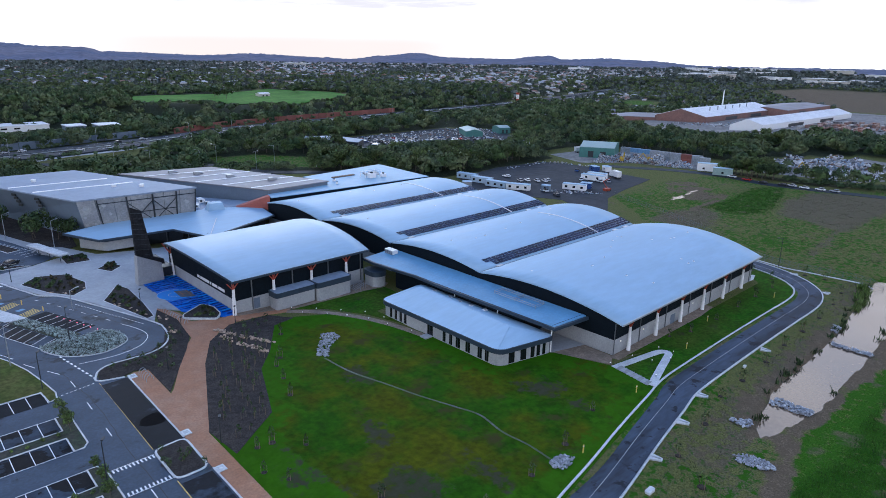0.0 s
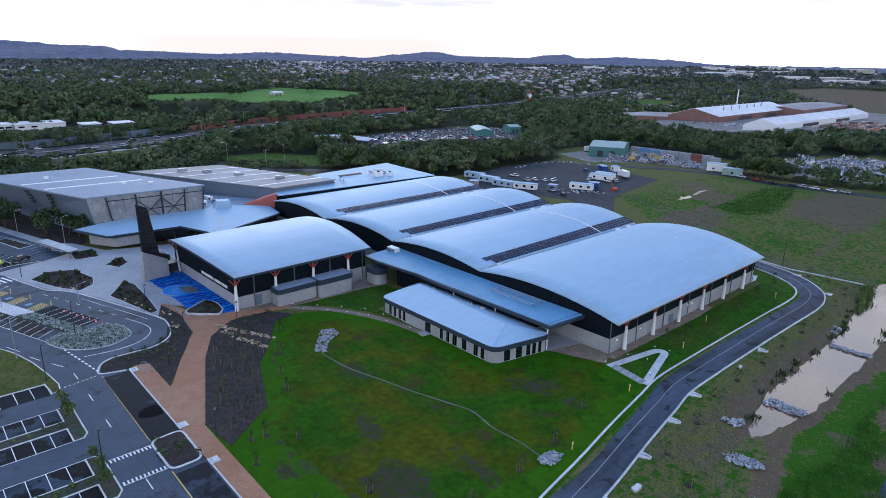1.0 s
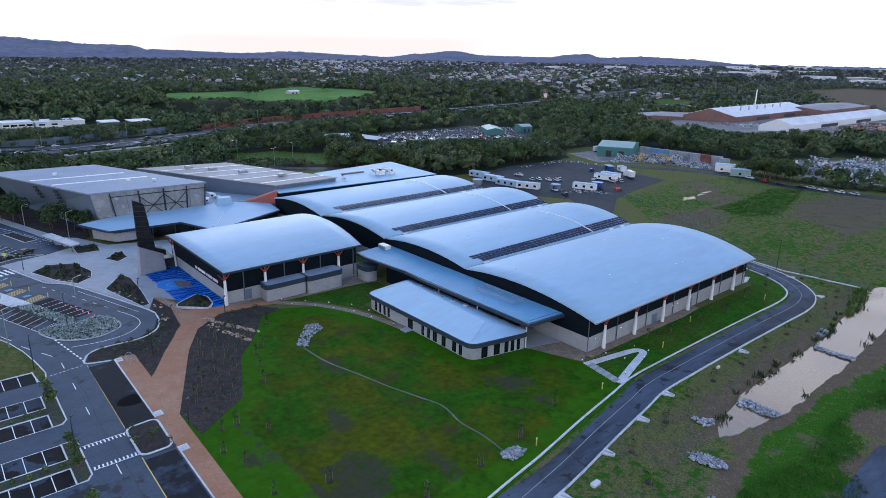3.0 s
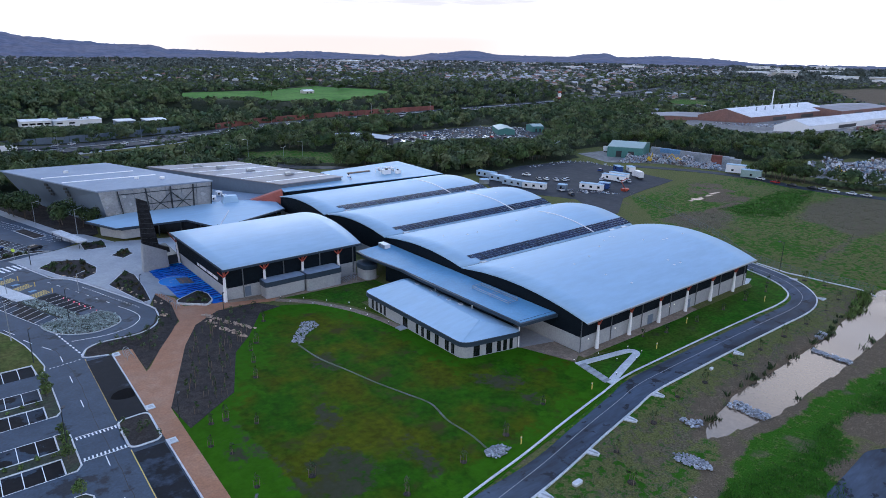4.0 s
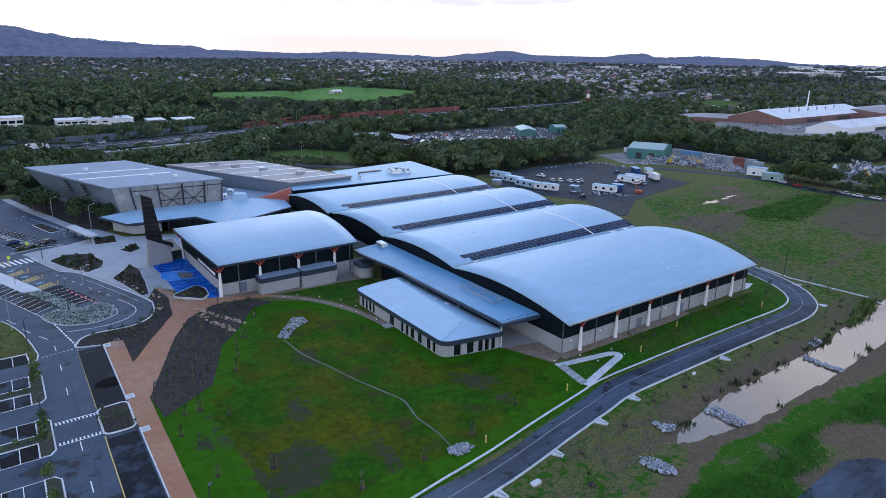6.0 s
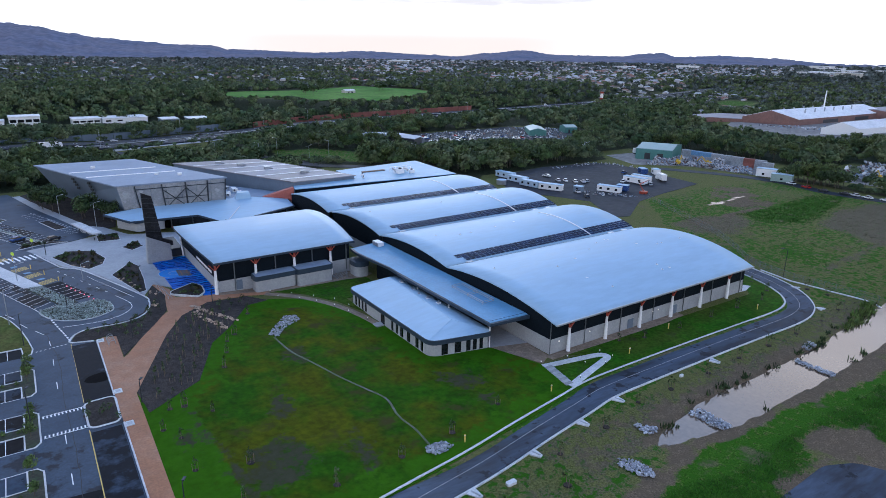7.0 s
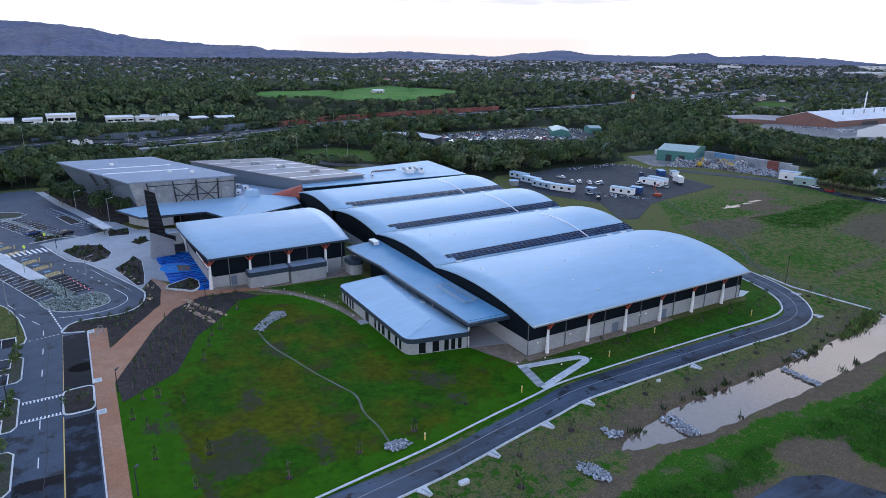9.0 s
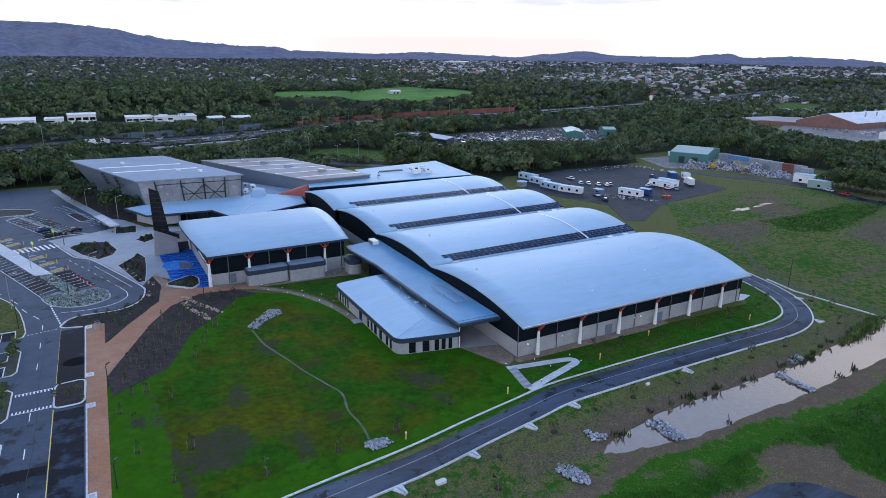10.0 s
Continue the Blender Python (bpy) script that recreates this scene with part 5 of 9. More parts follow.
part("deck", _bm, M_DARKSTEEL, stair)
for k in range(7):
    _bm = bmesh.new()
    box(_bm, 60.4, 60.5, 172.6 + k * 1.9, 174.3 + k * 1.9, 5.0, 6.0)
    part("panel", _bm, M_ROOF_LOW, stair)

# ---- older halls behind ----
gym = thing("old_gymnasium", "older gymnasium of weathered concrete panels with outside steel bracing", "gymnasium", at=(62, 250, 3))
GW = [(53.7, 221.6), (91.8, 218.9), (69.4, 279.8), (32.6, 282.4)]
_bm = bmesh.new()
prism(_bm, [(57.0, 223.4), (90.6, 220.8), (69.0, 278), (41.5, 280)], 2.0, 15.6, top=[(54.1, 222.0), (91.4, 219.3), (69.2, 279.4), (33.2, 282.0)])
part("wall", _bm, M_BLUEGREY, gym, "leaning blue-grey metal wall")
_bm = bmesh.new()
prism(_bm, GW, 15.6, 16.05)
part("roof", _bm, M_ROOF_OLD, gym, "flat grey metal roof")
for k in range(7):
    u0, u1 = k / 7, (k + 1) / 7 - 0.004
    lo0, lo1 = Vector((57.0, 223.3)).lerp(Vector((90.6, 220.7)), u0), Vector((57.0, 223.3)).lerp(Vector((90.6, 220.7)), u1)
    hi0, hi1 = Vector((54.3, 221.8)).lerp(Vector((91.3, 219.2)), u0), Vector((54.3, 221.8)).lerp(Vector((91.3, 219.2)), u1)
    _bm = bmesh.new()
    n = Vector((0.07, 1.0)) * 0.3
    solid(_bm, [(*(lo0 - n), 2.2), (*(lo1 - n), 2.2), (*lo1, 2.2), (*lo0, 2.2), (*(hi0 - n), 15.5), (*(hi1 - n), 15.5), (*hi1, 15.5), (*hi0, 15.5)], BOX)
    part("panel", _bm, M_OLDCONC, gym, "weathered precast panel")
def gymp(u, v, d=0.5):
    lo, hi = Vector((57.0, 223.0)).lerp(Vector((90.6, 220.4)), u), Vector((54.3, 221.5)).lerp(Vector((91.3, 218.9)), u)
    p = lo.lerp(hi, v)
    return Vector((p.x - 0.03, p.y - d, 2.2 + 13.3 * v))
for u in (0.15, 0.39, 0.61, 0.82, 0.995):
    _bm = bmesh.new()
    tube(_bm, gymp(u, 0), gymp(u, 1.0), 0.28, 0.28, 4)
    part("steel_post", _bm, M_DARKSTEEL, gym)
for u0, u1, v0, v1 in ((0.39, 0.61, 0.85, 0.3), (0.39, 0.61, 0.3, 0.85), (0.61, 0.82, 0.85, 0.3), (0.61, 0.82, 0.3, 0.85), (0.15, 0.995, 0.9, 0.9), (0.39, 0.82, 0.58, 0.58), (0.39, 0.82, 0.28, 0.28)):
    _bm = bmesh.new()
    tube(_bm, gymp(u0, v0, 0.55), gymp(u1, v1, 0.55), 0.14, 0.14, 4)
    part("steel_brace", _bm, M_DARKSTEEL, gym)
for u, v, r in ((0.05, 0.82, 0.7), (0.03, 0.6, 0.5), (0.1, 0.4, 0.6), (0.2, 0.85, 0.7), (0.24, 0.62, 0.5), (0.3, 0.42, 0.6), (0.92, 0.7, 0.9), (0.88, 0.35, 0.5)):
    _bm = bmesh.new()
    c = gymp(u, v, 0.0)
    tube(_bm, c + Vector((0, -0.04, 0)), c + Vector((0, 0.2, 0)), r, r, 14)
    part("round_emblem", _bm, M_PRECAST, gym, "faint pale disc on the panel")
for u in (0.36, 0.57):
    a, b = Vector(GW[0]).lerp(Vector(GW[3]), u), Vector(GW[1]).lerp(Vector(GW[2]), u)
    a, b = a.lerp(b, 0.03), a.lerp(b, 0.85)
    d = (b - a).normalized()
    n = Vector((-d.y, d.x)) * 0.7
    _bm = bmesh.new()
    prism(_bm, [tuple(a - n), tuple(b - n), tuple(b + n), tuple(a + n)], 16.05, 16.16)
    part("skylight", _bm, M_WHITE, gym, "white roof light strip")
for u, v in ((0.7, 0.35), (0.28, 0.6), (0.2, 0.75)):
    a = Vector(GW[0]).lerp(Vector(GW[3]), u).lerp(Vector(GW[1]).lerp(Vector(GW[2]), u), v)
    _bm = bmesh.new()
    tube(_bm, (a.x, a.y, 16), (a.x, a.y, 16.9), 0.8, 0.9, 10)
    part("roof_vent", _bm, M_WHITE, gym, "white roof vent")
for s in (0.32, 0.52):
    for z in range(4):
        a = Vector((54.9, 222.5)).lerp(Vector((36.2, 281.4)), s)
        top, bot = Vector((53.9, 222.0)).lerp(Vector((33.0, 282.2)), s), Vector((56.9, 223.5)).lerp(Vector((41.4, 280.1)), s)
        v = 0.9 - z * 0.09
        p = bot.lerp(top, v)
        _bm = bmesh.new()
        box(_bm, -0.2, 0.1, -1.0, 1.0, 2 + 13.6 * v - 0.4, 2 + 13.6 * v + 0.4, Matrix.Translation((p.x, p.y, 0)) @ Matrix.Rotation(math.atan2(21, 60), 4, "Z"))
        part("louvre", _bm, M_DARKSTEEL, gym, "dark wall louvre")

hall2 = thing("old_hall", "older dark grey hall with worn pale metal roof", "sports hall", at=(115, 245, 1))
G2 = [(116.6, 214.6), (143.2, 215.2), (121.6, 274.1), (86, 281)]
_bm = bmesh.new()
prism(_bm, G2, 1.0, 12.2)
part("wall", _bm, M_BLUEGREY, hall2, "dark blue-grey wall")
_bm = bmesh.new()
prism(_bm, [(116.2, 214.0), (143.8, 214.7), (121.8, 274.7), (85.4, 281.6)], 12.2, 12.55)
part("roof", _bm, M_ROOF_WORN, hall2, "worn pale metal roof")
for k in range(5):
    u = 0.1 + k * 0.18
    a, b = Vector(G2[0]).lerp(Vector(G2[3]), u), Vector(G2[1]).lerp(Vector(G2[2]), u)
    d = (b - a).normalized()
    n = Vector((-d.y, d.x)) * 0.5
    _bm = bmesh.new()
    prism(_bm, [tuple(a - n), tuple(b - n), tuple(b + n), tuple(a + n)], 12.55, 12.66)
    part("skylight", _bm, M_WHITE_ROOF, hall2, "pale roof light strip")
for u, v in ((0.25, 0.62), (0.5, 0.5), (0.72, 0.45), (0.85, 0.35)):
    a = Vector(G2[0]).lerp(Vector(G2[3]), u).lerp(Vector(G2[1]).lerp(Vector(G2[2]), u), v)
    c = thing("roof_plant", "grey evaporative cooler on the old roof", "air conditioner", "coolers on the old hall", at=(a.x, a.y, 12.6))
    _bm = bmesh.new()
    box(_bm, a.x - 1.1, a.x + 1.1, a.y - 0.8, a.y + 0.8, 12.6, 13.7)
    part("body", _bm, M_STEEL, c)
    _bm = bmesh.new()
    tube(_bm, (a.x + 1.0, a.y, 13.2), (a.x + 2.6, a.y - 0.4, 12.8), 0.35, 0.3, 7)
    part("duct", _bm, M_STEEL, c)

pool = thing("rear_hall", "wide rear hall with a pale blue low-pitched roof", "building", at=(160, 222, 0.8))
BK = [(116.5, 208.3), (187, 204.5), (187, 238), (143.8, 233), (144.0, 215.6), (116.8, 214.2)]
_bm = bmesh.new()
prism(_bm, BK, 0.5, 10.6)
part("wall", _bm, M_DARK, pool)
_bm = bmesh.new()
prism(_bm, [(114.5, 208.4), (187.8, 204.2), (187.8, 238.8), (143.6, 233.8), (143.9, 215.0), (116, 213.8)], 10.6, lambda x, y: 10.9 + 0.02 * (y - 208))
part("roof", _bm, M_ROOF_MID, pool, "pale blue metal roof")
for x, y, w in ((166, 216, 3.2), (171, 214.5, 2.2), (149, 219, 1.2), (147, 214, 0.9)):
    c = thing("roof_plant", "white air handling unit on the rear roof", "air conditioner", "units on the rear hall", at=(x, y, 11.1))
    _bm = bmesh.new()
    box(_bm, x - w / 2, x + w / 2, y - w / 3, y + w / 3, 10.9, 11.2 + w * 0.55)
    part("body", _bm, M_WHITE, c)
    _bm = bmesh.new()
    tube(_bm, (x, y, 11.2 + w * 0.5), (x, y, 11.6 + w * 0.6), w * 0.22, w * 0.22, 8)
    part("fan", _bm, M_DARKSTEEL, c)
_bm = bmesh.new()
box(_bm, 152, 163, 224, 225.6, 11.2, 11.6)
tagged(part("roof_ridge_cap", _bm, M_SANDROCK), "faded orange strip of roofing on the rear roof", "roof strip")
plant = thing("roof_plant", "white framed plant platform with ducts on the rear roof", "air conditioner", at=(168, 219, 11.1))
for x in (163.4, 166.2, 169.0, 171.8):
    for y in (216.8, 220.4):
        _bm = bmesh.new()
        tube(_bm, (x, y, 11.0), (x, y, 13.4), 0.09, 0.09, 5)
        part("frame_post", _bm, M_WHITE, plant)
for y in (216.8, 220.4):
    for z in (12.2, 13.3):
        _bm = bmesh.new()
        tube(_bm, (163.2, y, z), (172.0, y, z), 0.08, 0.08, 5)
        part("rail", _bm, M_WHITE, plant)
for x, r in ((164.8, 0.55), (167.6, 0.45), (170.4, 0.55)):
    _bm = bmesh.new()
    tube(_bm, (x, 217.0, 12.0), (x, 220.2, 12.6), r, r, 10)
    part("duct", _bm, M_STEEL, plant)
redw = thing("red_wall", "red wedge-shaped wall between the foyer and the halls", "wall", at=(110, 213, 1))
_bm = bmesh.new()
solid(_bm, [(103, 216, 6), (114.2, 209, 6), (114.4, 211, 6), (103.5, 218, 6), (104, 216, 7.4), (114.2, 209, 11.5), (114.4, 211, 11.5), (104.5, 218, 7.4)], BOX)
part("panel", _bm, M_REDWALL, redw)
plat = thing("service_roof", "low cluttered service roof with white plant", "roof", at=(95, 228, 1))
_bm = bmesh.new()
prism(_bm, [(92.5, 220), (104, 217), (112, 214.5), (116, 216), (90, 258), (78, 258)], 1.0, 7.6)
part("deck", _bm, M_ROOF_OLD, plat)
for i in range(9):
    rnd = random.Random(30 + i)
    x, y = 93 + rnd.uniform(0, 9), 222 + rnd.uniform(0, 14)
    c = thing("roof_plant", "small white plant box on the service roof", "air conditioner", "plant on the service roof", at=(x, y, 7.6))
    _bm = bmesh.new()
    w, h = rnd.uniform(0.5, 1.1), rnd.uniform(0.6, 1.5)
    box(_bm, x - w, x + w, y - 0.7, y + 0.7, 7.6, 7.6 + h)
    part("body", _bm, M_WHITE if i % 3 else M_STEEL, c)
    _bm = bmesh.new()
    tube(_bm, (x - w * 0.4, y - 0.75, 7.7 + h * 0.5), (x - w * 0.4, y - 0.6, 7.7 + h * 0.5), h * 0.3, h * 0.3, 10)
    part("fan_grille", _bm, M_DARKSTEEL, c)

# ---- car park: kerbs, islands, markings ----
def kerb(line, label="pale concrete kerb", closed=False, w=0.25):
    return setting("kerb", label, "kerb", strip("kerb", line, w, 0.0, M_KERB, closed=closed, h=0.16))


def marking(name, line, w, m=None, label="white painted road line", dz=0.02):
    return setting("road_marking", label, "road marking", strip("road_marking", line, w, dz, m or M_LINE, base=0.03))


def marks(label, lines, w, m=None, dz=0.02):
    """Many strokes of one kind as one painted marking."""
    bm = bmesh.new()
    for a, b in lines:
        a, b = Vector(lean(*a)), Vector(lean(*b))
        d = (b - a).normalized()
        n = Vector((-d.y, d.x)) * w / 2
        k = max(1, int((b - a).length / 2.5))
        for i in range(k):
            p, q = a.lerp(b, i / k), a.lerp(b, (i + 1) / k)
            vs = [bm.verts.new((v.x, v.y, gz(v.x, v.y) + dz + 0.012)) for v in (p - n, q - n, q + n, p + n)]
            bm.faces.new(vs)
    bmesh.ops.recalc_face_normals(bm, faces=bm.faces[:])
    for f in bm.faces:
        if f.normal.z < 0:
            f.normal_flip()
    return setting("road_marking", label, "road marking", part("road_marking", bm, m or M_LINE))


NW_LAWN = [(-15, 123.2), (20.2, 122.8), (20.5, 118.0), (21.8, 118.4), (22.2, 121), (21.6, 126.5), (20.5, 133.7), (18.9, 139.9), (17.6, 143.3), (10, 158), (-15, 176)]
setting("lawn", "kerbed lawn island in the car park", "lawn", drape("lawn", NW_LAWN, 0.12, material("dull_mown_grass", (0.070, 0.098, 0.022), 0.95, 0, 0.3, 0.1, 1.2, other=(0.105, 0.100, 0.034), spec=0.05, bump=0.4)))
kerb(NW_LAWN[1:], "pale kerb round the lawn island")
kerb([(-15, 123.0), (20.2, 122.6)])
M_PLANTBED = material("planted_median_soil", (0.03, 0.045, 0.02), 1.0, 0, 0.4, 0.4, 3, other=(0.05, 0.045, 0.035), bump=0.6)
for top, bot in ((111.6, 99.5), (93.2, 81.1), (74.8, 62.7)):
    mid = (top + bot) / 2
    isl = [(-15, mid + 1.2), (19.9, mid + 1.1), (19.9, top), (21.2, top - 0.1), (22.0, top - 1.2), (22.0, bot + 1.2), (21.2, bot), (19.8, bot), (19.8, mid - 1.5), (-15, mid - 1.2)]
    for y0, y1 in ((mid + 1.2, top - 0.05), (bot + 0.05, mid - 1.5)):
        setting("road", "damp dark asphalt of a row of parking bays", "parking bay", drape("road", [(-15, y0), (19.8, y0), (19.8, y1), (-15, y1)], 0.012, M_DARKPAVE))
    setting("garden_bed", "planted car park median with pale kerbs", "garden bed", drape("garden_bed", isl, 0.1, M_PLANTBED))
    kerb(isl + [isl[0]], "pale kerb round the planted median")
    marks("white parking bay lines", [((19.85 - 2.6 * k, y0), (19.85 - 2.6 * k, y1)) for k in range(1, 13) for y0, y1 in ((mid + 1.3, top), (bot, mid - 1.6))] + [((-14, top), (19.8, top)), ((-14, bot), (19.8, bot))], 0.12)
setting("road", "fresh black asphalt of the bays by the lawn", "parking bay", drape("road", [(-15, 117.7), (20.3, 117.7), (20.2, 122.4), (-15, 122.8)], 0.012, M_NEWBAY))
marks("white parking bay lines by the lawn", [((20.3 - 2.55 * k, 117.8), (20.3 - 2.55 * k, 122.4)) for k in range(0, 13)], 0.12)
marks("dashed white centre line", [((25.35, y - 1.5), (25.35, y + 1.5)) for y in (46.0, 57.6, 69.4, 81.2, 101.5, 112.2, 122.4)] + [((24.6, 128), (23.2, 131)), ((21.8, 134), (20.6, 137)), ((19.6, 141), (18, 145)), ((15.6, 150), (13.6, 154)), ((11, 160), (8, 164))], 0.15)
marks("faded yellow line along the parallel bays", [((28.9, 92), (29.0, 119.6))], 0.10, M_YELLOW)
marks("yellow line along the parallel bays", [((28.8, 37), (28.8, 82))], 0.14, M_YELLOW)
hump = [((22.4, y), (28.9, y)) for y in (90.7, 83.1)]
marks("white edge lines of the speed hump", hump, 0.13)
M_TAR = material("black_tar_seam", (0.006, 0.007, 0.009), 0.6, 0, 0.2, 0.5, 3)
_seams = []
for _pts in ([(26.6, 38), (26.2, 60), (26.5, 75), (26.1, 95), (26.3, 112), (25.0, 128)], [(22.3, 120.5), (26, 121.2), (28.6, 121.6)], [(31.2, 172), (35, 163), (39.2, 152), (42.2, 143.5)], [(22.2, 90.9), (28.8, 91.0)], [(22.2, 82.9), (28.8, 82.8)]):
    _ln = [(x + 0.25 * noise.noise((x * 0.7, y * 0.7, 3)), y) for x, y in smooth_line(_pts, 8)]
    _seams += list(zip(_ln, _ln[1:]))
marks("black tar seams in the asphalt", _seams, 0.10, M_TAR, 0.008)
marks("white teeth on the speed hump", [((22.6 + 0.57 * k, 90.6), (22.65 + 0.57 * k, 89.8)) for k in range(11)] + [((22.6 + 0.57 * k, 83.2), (22.65 + 0.57 * k, 84.0)) for k in range(11)], 0.24)
marks("fine dashed holding lines", [((22.6 + 0.75 * k, 119.2 + 0.12 * k), (23.0 + 0.75 * k, 119.25 + 0.12 * k)) for k in range(8)], 0.18)
marks("dashed give-way line", [((lerp(26.6, 28.9, k / 9), lerp(136.2, 122.5, k / 9)), (lerp(26.6, 28.9, (k + 0.55) / 9), lerp(136.2, 122.5, (k + 0.55) / 9))) for k in range(10)], 0.35)
LOOP = smooth_line([(26.8, 192.3), (30.4, 180.8), (32.2, 175.8), (36, 171.8), (40.2, 161.5), (47.1, 142.8), (47.7, 138), (46.6, 132.5), (44.3, 128.6), (40.2, 126.2), (33.3, 126.0), (30.6, 124.8), (29.3, 122.6), (29.1, 120.4), (33.2, 118.9)], 5)
kerb(LOOP, "pale kerb round the loop road", w=0.36)
marks("dashed line along the drop-off lane", [((lerp(37.0, 45.2, k / 22), lerp(164.5, 142, k / 22)), (lerp(37.0, 45.2, (k + 0.5) / 22), lerp(164.5, 142, (k + 0.5) / 22))) for k in range(22)], 0.2)
marks("white turning line in the loop", list(zip(*(lambda L: (L[:-1], L[1:]))(smooth_line([(28.5, 130.2), (35, 129.4), (40, 131), (43, 134.5), (43.6, 138), (42.6, 142), (41.2, 145.5)])))), 0.15)
marks("dashed lane line of the loop road", [((lerp(30.6, 41, k / 7), lerp(173.5, 146.5, k / 7)), (lerp(30.6, 41, (k + 0.35) / 7), lerp(173.5, 146.5, (k + 0.35) / 7))) for k in range(7)], 0.15)
kerb([(33.75, 92.2), (33.75, 118.6)], "pale kerb between bay and path")
kerb([(33.9, 38), (33.9, 81.5)], "pale kerb between bay and path")
ISL = rounded([(28.8, 91.6), (33.8, 91.9), (33.6, 82.3), (28.8, 82.3)], 1.4, 4)
setting("garden_bed", "small mulched island between parking bays", "garden bed", drape("garden_bed", ISL, 0.1, M_MULCH))
kerb(ISL + [ISL[0]], "pale kerb round the mulched island", w=0.35)
for x, y in ((34.1, 93.2), (34.0, 80.6), (34.4, 118.2), (33.4, 53.4)):
    _bm = bmesh.new()
    z = gz(x, y)
    box(_bm, x - 0.65, x + 0.65, y - 0.8, y + 0.8, z - 0.2, z + 0.14)
    _t = thing("drain_pit", "square pale concrete pit lid by the kerb", "drain pit", "pit lids", at=(x, y, z))
    part("surround", _bm, M_KERB, _t)
    _bm = bmesh.new()
    box(_bm, x - 0.4, x + 0.4, y - 0.4, y + 0.4, z + 0.14, z + 0.165)
    part("lid", _bm, M_STEEL, _t)

# planted central island with the angled bays
ISLE = smooth_line([(24.9, 143.4), (24.8, 140.9), (27, 136), (30.3, 133.2), (34.3, 132.4), (38, 134.2), (39.6, 136.6), (39.3, 140.8), (37, 144.7)], 4) + [(33.2, 143.8), (28.9, 144.9)]
setting("garden_bed", "kerbed island of pale grey-green groundcover", "garden bed", drape("garden_bed", ISLE, 0.1, M_PLANTBED))
kerb(ISLE + [ISLE[0]], "pale kerb round the planted island")
AX, PX_ = Vector((-0.352, 0.936)), Vector((0.936, 0.352))


def bay_point(s, p):
    q = Vector((31.2, 144.4)) + AX * s + PX_ * p
    return (q.x, q.y)


setting("garden_bed", "narrow planted median between angled bays", "garden bed", drape("garden_bed", [bay_point(0, -1.9), bay_point(0, 1.9), bay_point(18, 1.7), bay_point(20, -1.9)], 0.1, M_PLANTBED))
setting("pavement", "pale concrete footpath between the parking rows", "pavement", drape("pavement", [bay_point(18.1, 0.0), bay_point(18.1, 1.9), bay_point(72, 1.9), bay_point(72, -1.9), bay_point(20, -1.9)], 0.1, M_KERB))
setting("road", "fresh dark asphalt of the bays beside the median", "parking bay", drape("road", [bay_point(1.4, 2.1), bay_point(1.4, 6.4), bay_point(18.4, 6.4), bay_point(18.4, 2.1)], 0.012, M_NEWBAY))
setting("road", "damp dark asphalt of the angled bays", "parking bay", drape("road", [bay_point(1.0, -2.1), bay_point(-0.5, -6.6), bay_point(66, -6.6), bay_point(66, -2.1)], 0.012, M_DARKPAVE))
marks("white bay lines beside the median", [(bay_point(s, 2.0), bay_point(s, 6.4)) for s in np.arange(2.6, 18, 2.6)] + [(bay_point(s, -2.1), bay_point(s - 1.5, -6.6)) for s in np.arange(2.6, 68, 2.6)] + [(bay_point(0, -6.7), bay_point(68, -6.7))], 0.12)
hat = []
for s in (19.0, 27.0, 35.0, 47.5, 55.0, 62.0):
    for k in range(5):
        hat.append((bay_point(s + k * 0.62, 2.1), bay_point(s + 1.0 + k * 0.62, 6.2)))
marks("yellow hatching between accessible bays", hat, 0.26, M_YELLOW)
marks("pale blue accessible bay symbols", [(bay_point(s + 5.2, 3.2), bay_point(s + 5.2, 4.9)) for s in (19.0, 27.0, 35.0, 55.0)], 1.3, M_ROOF_LOW)
marks("white zebra crossing bars", [((17.2 + 1.35 * k, 187.6 + 0.25 * k), (15.6 + 1.35 * k, 192.6 + 0.25 * k)) for k in range(9)], 0.62)
for s in (19.2, 27.2, 35.2, 46.5, 54.2):
    x, y = bay_point(s, 6.3)
    z = gz(x, y)
    b = thing("bollard", "yellow steel bollard beside an accessible bay", "bollard", "yellow bollards", at=(x, y, z))
    _bm = bmesh.new()
    tube(_bm, (x, y, z), (x, y, z + 1.15), 0.11, 0.11, 8)
    part("post", _bm, M_YELLOW, b)
    _bm = bmesh.new()
    tube(_bm, (x, y, z + 1.15), (x, y, z + 1.22), 0.13, 0.08, 8)
    part("cap", _bm, M_YELLOW, b)
M_REDLAMP = material("red_lamp", (1.0, 0.12, 0.18), 0.4, emit=1.2)
for k in range(7):
    x, y = lerp(31.7, 36.3, k / 6), lerp(158.3, 145.1, k / 6)
    z = gz(x, y)
    b = thing("barrier_post", "low steel stud with a glowing red warning lamp", "barrier post", "red lit posts", at=(x, y, z))
    _bm = bmesh.new()
    tube(_bm, (x, y, z), (x, y, z + 0.14), 0.12, 0.12, 6)
    part("post", _bm, M_STEEL, b)
    _bm = bmesh.new()
    tube(_bm, (x, y, z + 0.14), (x, y, z + 0.32), 0.12, 0.09, 8)
    part("lamp", _bm, M_REDLAMP, b)

# upper car park by the zebra crossing
def upper(a, p):
    return (25.9 - 0.415 * a + 0.79 * p, 201.0 + 0.91 * a + 0.61 * p)


